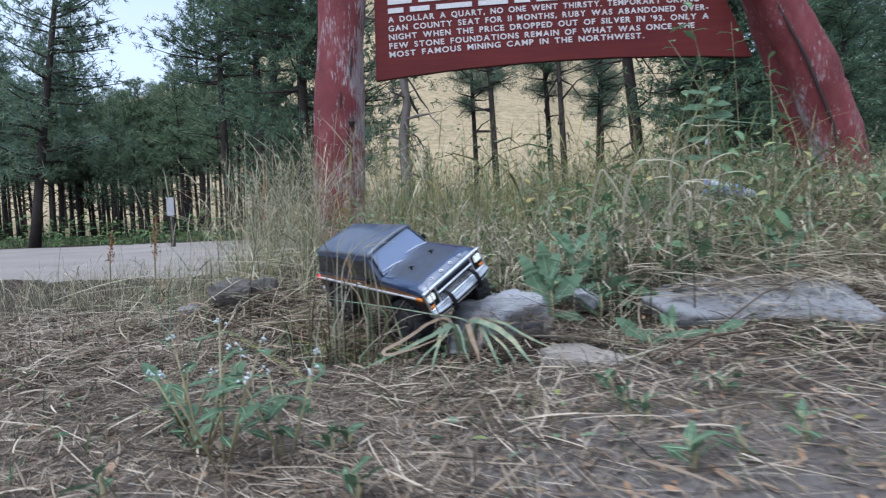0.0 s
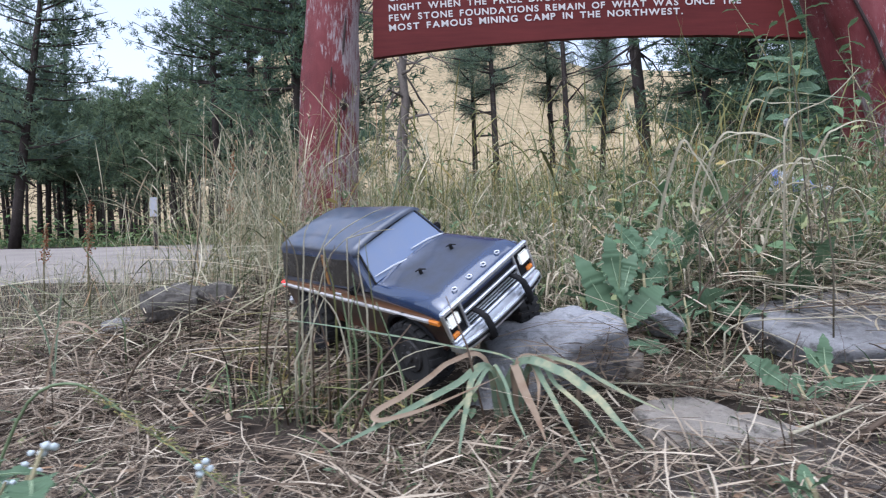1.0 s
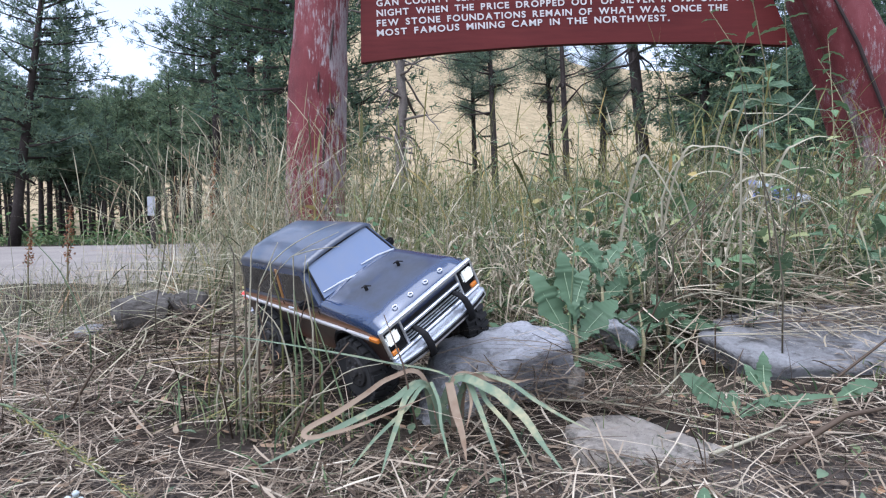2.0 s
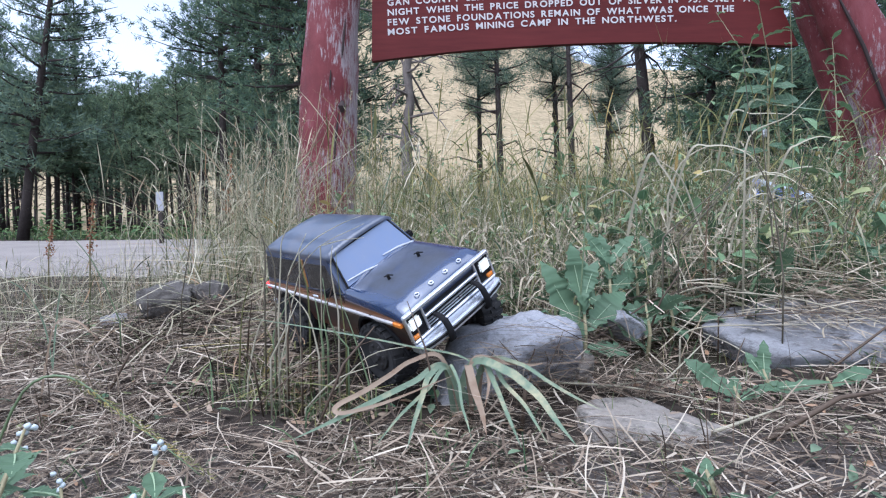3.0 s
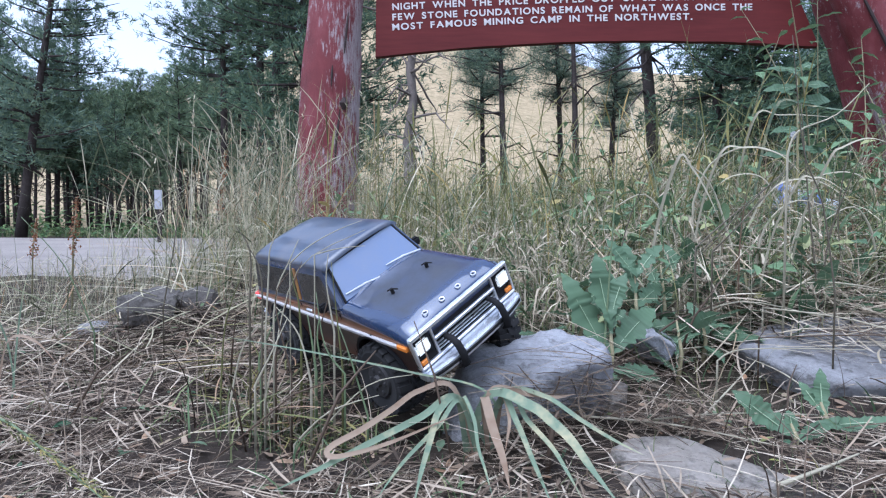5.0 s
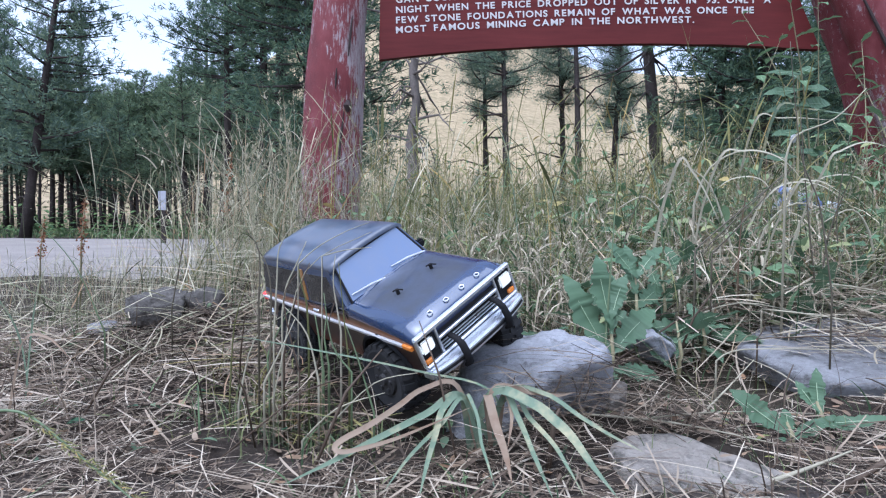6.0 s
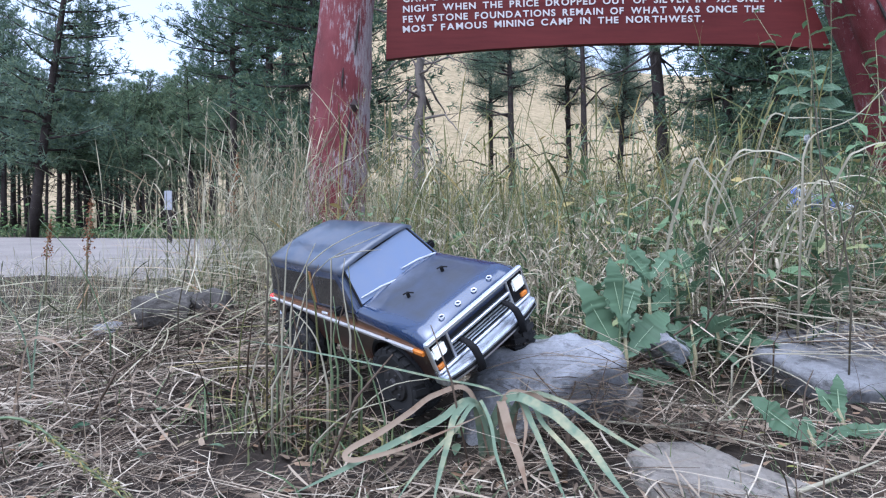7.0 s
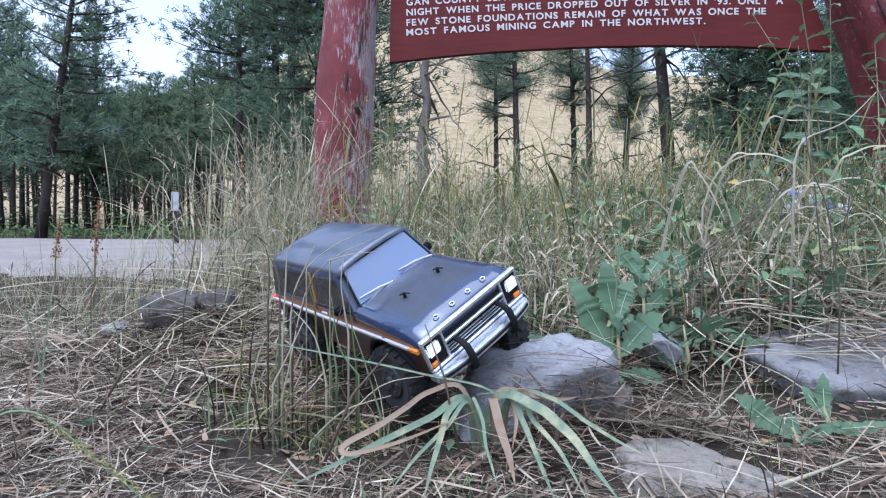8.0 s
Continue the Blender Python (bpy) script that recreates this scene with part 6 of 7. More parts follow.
for i, (x, y) in enumerate([(0.33, 1.66), (0.53, 1.66), (0.72, 1.60), (0.90, 1.58), (0.25, 1.80)]):
    weed(x, y, 0.07 + 0.03 * (i % 3), 7, 140 + i, "small bluish green weed behind the boulder", (0.06, 0.11), 0.3 + 0.2 * (i % 3), (0, 60))
for i, (x, y) in enumerate([(0.85, 1.95), (1.05, 2.1), (1.3, 1.95), (0.95, 2.4), (1.45, 2.3), (1.7, 2.1), (1.2, 2.6), (0.7, 2.3), (1.9, 2.5), (1.55, 2.75)]):
    weed(x, y, 0.20 + 0.03 * (i % 4), 9, 20 + i, "leafy green weed among the bank grass", (0.07, 0.13), 0.3 + 0.1 * (i % 3), (5, 60))


for i, (x, y) in enumerate([(0.62, 1.80), (0.78, 1.88), (0.92, 1.80), (1.08, 1.74), (1.26, 1.86), (1.42, 1.78), (1.18, 2.02), (0.70, 2.06), (1.55, 1.98), (0.50, 1.92)]):
    weed(x, y, 0.13 + 0.04 * (i % 3), 6, 160 + i, "broad-leaved green weed rising through the bank straw", (0.10, 0.17), 0.25 + 0.2 * (i % 3), (15, 70), [200, -20, 150, 30, 90, 250])


def tall_weed(x, y, h, seed, label):
    """A tall wiry stem with small drooping leaves."""
    rng = np.random.default_rng(seed)
    root = new("tall_weed")
    root.location = (x, y, height(x, y))
    bend = rng.normal(0, 0.26, 2)
    pts = [(bend[0] * h * f * f, bend[1] * h * f * f, h * f - 0.02) for f in np.linspace(0, 1, 7)]
    bm = bmesh.new()
    tube_into(bm, pts, [0.0042, 0.004, 0.0035, 0.003, 0.0024, 0.0018, 0.001], 6)
    part("stem", bm, M_STEM, root, smooth=True)
    for i in range(16):
        f = 0.25 + 0.75 * (i + rng.random()) / 16
        ln = rng.uniform(0.06, 0.13) * (1.2 - 0.4 * f)
        leaf(root, (bend[0] * h * f * f, bend[1] * h * f * f, h * f - 0.02), i * 137.5, rng.uniform(0, 45), ln, ln * 0.42, 0.15, rng, M_BANKLEAF, 0, rng.uniform(0.2, 0.7))
    tagged(root, label, "plant", "tall weeds on the bank")


for i, (x, y, h) in enumerate([(1.58, 2.60, 1.12), (1.75, 2.85, 1.05), (1.42, 2.95, 0.9), (2.0, 2.9, 0.95), (1.15, 2.9, 0.7), (1.95, 3.2, 1.1), (1.60, 2.2, 0.62), (0.75, 3.0, 0.6), (2.3, 3.1, 0.9)]):
    tall_weed(x, y, h, 40 + i, "tall wiry weed with small pale leaves")


def flowering_weed(x, y, h, seed):
    """A small weed with oval leaves and tiny white flower heads."""
    rng = np.random.default_rng(seed)
    root = new("flowering_weed")
    root.location = (x, y, height(x, y))
    white = simple("white_petals", (0.42, 0.46, 0.46), 0.8, vary=0.3, scale=200)
    for s in range(4):
        a = s * 1.7 + rng.random()
        tip = Vector((0.35 * h * math.cos(a), 0.35 * h * math.sin(a), h * (0.7 + 0.3 * rng.random())))
        bm = bmesh.new()
        tube_into(bm, [(0, 0, -0.01), tuple(tip * 0.5), tuple(tip)], [0.003, 0.0025, 0.0012], 6)
        part("stem", bm, M_STEM, root, smooth=True)
        for k in range(4):
            f = 0.3 + 0.2 * k
            ln = rng.uniform(0.035, 0.065)
            leaf(root, tuple(tip * f), rng.uniform(0, 360), rng.uniform(0, 50), ln, ln * 0.5, 0.1, rng, M_WEED, 0, 0.3)
        bm = bmesh.new()
        for k in range(4):
            c = tip + Vector(rng.normal(0, 0.004, 3))
            q = bmesh.ops.create_icosphere(bm, subdivisions=2, radius=0.0026)
            for v in q["verts"]:
                v.co = v.co * (0.8 + 0.4 * rng.random()) + c
        part("flower_head", bm, white, root, "cluster of tiny white flowers", True)
    tagged(root, "small weed with oval green leaves and tiny white flowers", "plant", "weeds on the verge")


rngw = np.random.default_rng(77)
for i in range(14):
    wx, wy = -0.55 + 1.25 * rngw.random(), 0.22 + 0.62 * rngw.random()
    weed(wx, wy, 0.035 + 0.03 * rngw.random(), 6, 60 + i, "small green sprig on the trampled soil", (0.03, 0.06), 0.3, (10, 75))
flowering_weed(-0.45, 0.58, 0.17, 3)
flowering_weed(-0.285, 0.33, 0.25, 4)
flowering_weed(-0.20, 0.40, 0.20, 5)
flowering_weed(-0.36, 0.44, 0.22, 6)


# ---- the crushed tuft before the boulder ----
def ribbon_bm(pts, width, fold=0.25, n=26):
    """A blade of grass along a smooth line through pts, with a folded middle."""
    P = [Vector(p) for p in pts]
    bm = bmesh.new()
    L, C, R = [], [], []
    for i in range(n + 1):
        f = i / n * (len(P) - 1)
        k = min(int(f), len(P) - 2)
        u = f - k
        p0, p1, p2, p3 = P[max(k - 1, 0)], P[k], P[k + 1], P[min(k + 2, len(P) - 1)]
        c = 0.5 * (2 * p1 + (p2 - p0) * u + (2 * p0 - 5 * p1 + 4 * p2 - p3) * u * u + (3 * p1 - p0 - 3 * p2 + p3) * u ** 3)
        d = (0.5 * ((p2 - p0) + 2 * (2 * p0 - 5 * p1 + 4 * p2 - p3) * u + 3 * (3 * p1 - p0 - 3 * p2 + p3) * u * u)).normalized()
        s = d.cross(Vector((0, -0.8, 0.6))).normalized()
        w = width / 2 * (0.55 + 0.45 * math.sin(math.pi * min(1, 0.15 + i / n))) * min(1, (1 - i / n) * 5 + 0.05)
        up = s.cross(d)
        C.append(bm.verts.new(c))
        L.append(bm.verts.new(c + s * w + up * fold * w))
        R.append(bm.verts.new(c - s * w + up * fold * w))
    for i in range(n):
        bm.faces.new((C[i], C[i + 1], L[i + 1], L[i]))
        bm.faces.new((R[i], R[i + 1], C[i + 1], C[i]))
    return bm


def make_tuft():
    root = new("grass_tuft")
    root.location = (0.147, 1.05, -0.03)
    green = [
        (0.014, [(-0.044, -0.02, 0.086), (-0.10, -0.060, 0.068), (-0.17, -0.105, 0.045), (-0.23, -0.150, 0.027), (-0.285, -0.19, 0.012)]),
        (0.009, [(-0.040, -0.03, 0.083), (-0.075, -0.08, 0.060), (-0.12, -0.14, 0.032), (-0.15, -0.20, 0.008)]),
        (0.013, [(-0.044, -0.02, 0.083), (-0.073, -0.057, 0.076), (-0.084, -0.104, 0.051), (-0.095, -0.159, 0.027), (-0.103, -0.22, 0.006)]),
        (0.007, [(-0.035, -0.02, 0.086), (-0.021, -0.063, 0.068), (-0.017, -0.118, 0.044), (-0.01, -0.164, 0.03), (-0.003, -0.21, 0.012)]),
        (0.012, [(0.024, -0.02, 0.087), (0.042, -0.066, 0.065), (0.058, -0.146, 0.031), (0.070, -0.22, 0.008)]),
        (0.010, [(0.033, -0.02, 0.087), (0.059, -0.069, 0.066), (0.085, -0.124, 0.047), (0.097, -0.167, 0.032), (0.110, -0.22, 0.012)]),
        (0.021, [(0.006, -0.02, 0.091), (0.063, -0.068, 0.088), (0.092, -0.10, 0.072), (0.112, -0.128, 0.057), (0.131, -0.168, 0.033), (0.155, -0.22, 0.008)]),
        (0.010, [(0.03, 0.0, 0.088), (0.091, -0.012, 0.088), (0.139, -0.064, 0.066), (0.181, -0.087, 0.045), (0.22, -0.11, 0.03)]),
        (0.005, [(0.007, 0.005, 0.085), (-0.121, 0.008, 0.12), (-0.287, 0.021, 0.15), (-0.43, 0.039, 0.17)]),
    ]
    dry = [
        (0.018, [(-0.003, -0.02, 0.086), (0.006, -0.092, 0.060), (0.014, -0.146, 0.042), (0.018, -0.21, 0.024)]),
        (0.009, [(0.024, -0.02, 0.087), (0.033, -0.056, 0.066), (0.021, -0.114, 0.035)]),
        (0.012, [(-0.05, 0.0, 0.096), (-0.105, -0.01, 0.094), (-0.144, -0.052, 0.077), (-0.182, -0.096, 0.062), (-0.218, -0.126, 0.050), (-0.226, -0.138, 0.042), (-0.208, -0.144, 0.040),
                 (-0.15, -0.122, 0.048), (-0.085, -0.088, 0.064), (-0.03, -0.055, 0.078)]),
        (0.011, [(0.006, -0.02, 0.096), (0.071, -0.006, 0.088), (0.113, 0.004, 0.081), (0.142, 0.01, 0.084)]),
    ]
    rng = np.random.default_rng(17)
    for name, material, label, rows in (("blade", M_WIDE, "", green), ("dry_blade", M_DRYBLADE, "withered tan blade", dry)):
        for w, pts in rows:
            foot = (0.015 * rng.normal(), 0.010 * rng.normal(), -0.02)
            part(name, ribbon_bm([foot] + pts, w * 0.78, n=7 * len(pts)), material, root, label, True)
    tagged(root, "crushed tuft of broad green and withered grass blades", "grass tuft")


make_tuft()


def leaning_straw(x, y, tip, r, label="long bent dry stalk"):
    ob = new("dry_stalk", None)
    z = height(x, y)
    ob.location = (x, y, z)
    bm = bmesh.new()
    t = Vector(tip) - Vector((x, y, z))
    tube_into(bm, [(0, 0, -0.01), tuple(t * 0.5 + Vector((0, 0, 0.03))), tuple(t)], [r, r * 0.9, r * 0.4], 6)
    part("stalk", bm, M_STRAW, ob, smooth=True)
    tagged(ob, label, "grass", "dry stalks on the verge")


for a in [(0.10, 0.99, (0.034, 1.04, 0.175), 0.0020), (-0.13, 0.97, (-0.025, 1.03, 0.13), 0.0028), (-0.30, 1.02, (-0.02, 1.08, 0.10), 0.0016), (0.55, 0.86, (0.98, 1.02, 0.02), 0.005),
          (0.235, 0.98, (0.255, 1.0, 0.045), 0.0045), (-0.62, 1.2, (-0.52, 1.25, 0.08), 0.003), (0.62, 1.55, (0.72, 1.5, 0.20), 0.003), (-0.35, 1.3, (-0.30, 1.2, 0.16), 0.0022),
          (-0.25, 1.1, (-0.27, 1.05, 0.09), 0.002), (0.40, 1.5, (0.95, 1.75, 0.16), 0.003), (0.9, 1.25, (1.3, 1.35, 0.12), 0.003), (-0.2, 1.28, (-0.12, 1.15, 0.2), 0.002)]:
    leaning_straw(*a)


# ---- stalks lying and leaning over the stones and the bank ----
def stalk(pts, r, material, label):
    """A thin stalk through pts, rooted in the ground below the first."""
    root = new("grass_stalk")
    x, y = pts[0][0], pts[0][1]
    z = height(x, y)
    root.location = (x, y, z)
    P = [Vector(p) - Vector((x, y, z)) for p in pts]
    line = [Vector((0, 0, -0.01))] if P[0].z > 0.02 else []
    for i in range(len(P) - 1):
        a, b, c, d = P[max(i - 1, 0)], P[i], P[i + 1], P[min(i + 2, len(P) - 1)]
        for k in range(4):
            u = k / 4
            line.append(0.5 * (2 * b + (c - a) * u + (2 * a - 5 * b + 4 * c - d) * u * u + (3 * b - a - 3 * c + d) * u ** 3))
    line.append(P[-1])
    n = len(line) - 1
    bm = bmesh.new()
    tube_into(bm, line, [r * (1 - 0.7 * i / n) for i in range(n + 1)], 6)
    part("stem", bm, material, root, smooth=True)
    tagged(root, label, "grass", "single stalks on the bank")
    return root


M_DARKSTEM = simple("dark_wiry_stem", (0.075, 0.062, 0.038), 0.7)
M_GREENSTEM = simple("green_stem", (0.105, 0.14, 0.065), 0.6)
M_PALEBLADE = blades_mat("bleached_blade", [(0.0, (0.40, 0.36, 0.25)), (1.0, (0.60, 0.55, 0.42))])
for pts, r, m, label in [
        ([(0.76, 1.86, 0.16), (0.80, 1.85, 0.235), (1.056, 1.80, 0.509)], 0.0034, M_DARKSTEM, "dark wiry stem leaning over the bank"),
        ([(0.70, 1.92, 0.10), (0.84, 1.87, 0.255), (1.00, 1.82, 0.42)], 0.0020, M_DARKSTEM, "dark wiry stem leaning over the bank"),
        ([(0.428, 1.40, 0.085), (0.447, 1.42, 0.324), (0.458, 1.42, 0.576)], 0.0026, M_GREENSTEM, "upright green grass stem beside the leafy weed"),
        ([(1.100, 1.75, 0.098), (1.065, 1.75, 0.369), (1.035, 1.75, 0.652)], 0.0034, M_DARKSTEM, "thin dark stem rising from the bank"),
        ([(1.103, 1.75, 0.099), (1.124, 1.75, 0.310), (1.170, 1.70, 0.515)], 0.0034, M_DARKSTEM, "thin dark stem rising from the bank"),
        ([(1.131, 1.80, 0.092), (1.139, 1.80, 0.341), (1.176, 1.80, 0.572)], 0.0024, M_GREENSTEM, "thin green stem rising from the bank"),
        ([(0.990, 2.00, 0.200), (0.957, 2.00, 0.312), (0.900, 2.00, 0.458), (0.815, 2.00, 0.525)], 0.0050, M_PALEBLADE, "bleached grass head bending over"),
        ([(0.900, 2.12, 0.400), (0.942, 2.10, 0.520), (1.032, 2.05, 0.573), (1.137, 2.00, 0.540)], 0.0042, M_PALEBLADE, "bleached grass head bending over"),
        ([(1.090, 1.90, 0.200), (1.115, 1.90, 0.300), (1.144, 1.90, 0.366), (1.192, 1.85, 0.398)], 0.0036, M_PALEBLADE, "bleached grass head bending over"),
        ([(0.895, 1.90, 0.271), (1.066, 1.80, 0.246), (1.191, 1.70, 0.188)], 0.0026, M_PALEBLADE, "long bleached straw across the bank"),
        ([(0.549, 1.20, -0.035), (0.630, 1.25, 0.015), (0.704, 1.30, 0.059)], 0.0024, M_PALEBLADE, "long dry straw leaning between the stones"),
        ([(0.680, 1.42, 0.03), (0.732, 1.40, 0.060), (0.920, 1.30, 0.080)], 0.0026, M_PALEBLADE, "long dry straw across the stone slab"),
        ([(0.715, 1.20, -0.036), (0.730, 1.23, 0.02), (0.756, 1.25, 0.061)], 0.0026, M_STRAW, "dry straw leaning on the stone slab"),
        ([(0.785, 1.20, -0.004), (0.750, 1.28, 0.035), (0.707, 1.35, 0.054)], 0.0022, M_PALEBLADE, "dry straw leaning on the stone slab"),
        ([(0.316, 1.10, 0.006), (0.45, 1.06, 0.006), (0.591, 1.00, -0.007)], 0.0026, M_PALEBLADE, "long dry straw lying by the flat stone"),
        ([(0.40, 1.12, -0.01), (0.55, 1.10, 0.012), (0.72, 1.12, 0.004)], 0.0020, M_PALEBLADE, "long dry straw lying by the flat stone"),
        ([(0.534, 0.90, -0.025), (0.60, 0.92, -0.012), (0.677, 0.95, 0.001)], 0.0040, M_PALEBLADE, "thick dry straw lying on the verge"),
        ([(0.88, 1.62, 0.12), (1.00, 1.45, 0.115), (1.16, 1.30, 0.06)], 0.0026, M_PALEBLADE, "long dry straw across the stone slab"),
        ([(0.80, 1.48, 0.07), (0.98, 1.38, 0.095), (1.20, 1.36, 0.09)], 0.0022, M_STRAW, "long dry straw across the stone slab"),
        ([(-0.662, 1.70, 0.100), (-0.620, 1.70, 0.406), (-0.734, 1.75, 0.618)], 0.0022, M_DARKSTEM, "thin dark stem at the edge of the road"),
        ([(-0.80, 1.62, 0.05), (-0.86, 1.60, 0.22), (-0.95, 1.58, 0.34)], 0.0022, M_GREENSTEM, "thin green stem at the edge of the road"),
        ([(-0.225, 1.12, 0.02), (-0.213, 1.12, 0.079), (-0.177, 1.16, 0.245), (-0.053, 1.12, 0.317)], 0.0016, M_PALEBLADE, "dry stalk bent over the toy truck"),
        ([(-0.214, 1.15, 0.093), (-0.201, 1.15, 0.167), (-0.167, 1.15, 0.261)], 0.0022, M_STRAW, "dry stalk standing before the toy truck"),
        ([(-0.085, 1.08, 0.090), (-0.092, 1.08, 0.154), (-0.103, 1.08, 0.265)], 0.0020, M_OLIVE, "olive stem standing before the toy truck"),
        ([(-0.235, 1.10, 0.056), (-0.207, 1.10, 0.112), (-0.185, 1.12, 0.167)], 0.0024, M_PALEBLADE, "dry stalk standing before the toy truck"),
        ([(-0.179, 1.12, 0.070), (-0.206, 1.12, 0.195), (-0.183, 1.12, 0.244)], 0.0020, M_STRAW, "dry stalk standing before the toy truck"),
        ([(-0.078, 1.06, 0.086), (-0.110, 1.06, 0.131), (-0.124, 1.06, 0.217)], 0.0020, M_GREENSTEM, "green stem standing before the toy truck"),
        ([(-0.239, 1.15, 0.072), (-0.238, 1.15, 0.231), (-0.263, 1.15, 0.290)], 0.0026, M_DARKSTEM, "dark stem standing before the toy truck"),
        ([(-0.036, 1.02, 0.030), (-0.063, 1.02, 0.120), (-0.081, 1.02, 0.170)], 0.0020, M_GREENSTEM, "green stem standing before the toy truck"),
        ([(-0.112, 1.05, 0.000), (-0.038, 1.03, 0.075), (0.033, 1.02, 0.095)], 0.0017, M_PALEBLADE, "dry straw leaning before the toy truck"),
        ([(-0.141, 1.10, 0.060), (-0.161, 1.10, 0.141), (-0.199, 1.10, 0.188)], 0.0024, M_PALEBLADE, "dry stalk standing before the toy truck"),
        ([(-0.300, 1.16, 0.000), (-0.270, 1.16, 0.120), (-0.200, 1.15, 0.175)], 0.0022, M_PALEBLADE, "dry stalk standing before the toy truck"),
        ([(-0.330, 1.20, 0.000), (-0.320, 1.20, 0.140), (-0.290, 1.20, 0.230)], 0.0022, M_OLIVE, "olive stem standing before the toy truck"),
        ([(-0.160, 1.06, -0.030), (-0.100, 1.04, 0.030), (-0.020, 1.03, 0.060)], 0.0022, M_PALEBLADE, "dry straw leaning before the toy truck"),
        ([(-0.232, 1.150, 0.127), (-0.226, 1.150, 0.228), (-0.221, 1.150, 0.288), (-0.193, 1.150, 0.334)], 0.0022, M_PALEBLADE, "dry stalk standing before the toy truck"),
        ([(-0.217, 1.150, 0.167), (-0.209, 1.150, 0.218), (-0.191, 1.150, 0.258), (-0.173, 1.150, 0.299)], 0.0022, M_PALEBLADE, "dry stalk standing before the toy truck"),
        ([(-0.169, 1.150, 0.127), (-0.173, 1.150, 0.188), (-0.181, 1.150, 0.218), (-0.188, 1.150, 0.258)], 0.0024, M_OLIVE, "olive stalk standing before the toy truck"),
        ([(-0.111, 1.150, 0.138), (-0.118, 1.150, 0.178), (-0.125, 1.150, 0.229), (-0.121, 1.150, 0.274)], 0.0022, M_PALEBLADE, "dry stalk standing before the toy truck"),
        ([(-0.259, 1.150, 0.187), (-0.256, 1.150, 0.258), (-0.262, 1.150, 0.293), (-0.282, 1.150, 0.320)], 0.0022, M_DARKSTEM, "dark stalk standing before the toy truck"),
        ([(-0.188, 1.150, 0.258), (-0.153, 1.150, 0.289), (-0.103, 1.150, 0.317), (-0.062, 1.150, 0.333)], 0.0013, M_PALEBLADE, "dry stalk standing before the toy truck"),
        ([(-0.145, 1.150, 0.273), (-0.103, 1.150, 0.284), (-0.057, 1.150, 0.289)], 0.0014, M_PALEBLADE, "dry stalk standing before the toy truck"),
        ([(-0.240, 1.150, 0.045), (-0.243, 1.150, 0.091), (-0.229, 1.150, 0.127), (-0.204, 1.150, 0.178)], 0.0026, M_GREENSTEM, "green stalk standing before the toy truck"),
        ([(-0.143, 1.150, 0.066), (-0.151, 1.150, 0.127), (-0.158, 1.150, 0.168)], 0.0030, M_GREENSTEM, "green stalk standing before the toy truck"),
        ([(-0.133, 1.150, 0.076), (-0.141, 1.150, 0.127), (-0.137, 1.150, 0.163)], 0.0026, M_GREENSTEM, "green stalk standing before the toy truck"),
        ([(0.250, 2.40, 0.200), (0.292, 2.40, 0.473), (0.328, 2.40, 0.745)], 0.0026, M_GREENSTEM, "tall green stem behind the toy truck")]:
    stalk(pts, r, m, label)


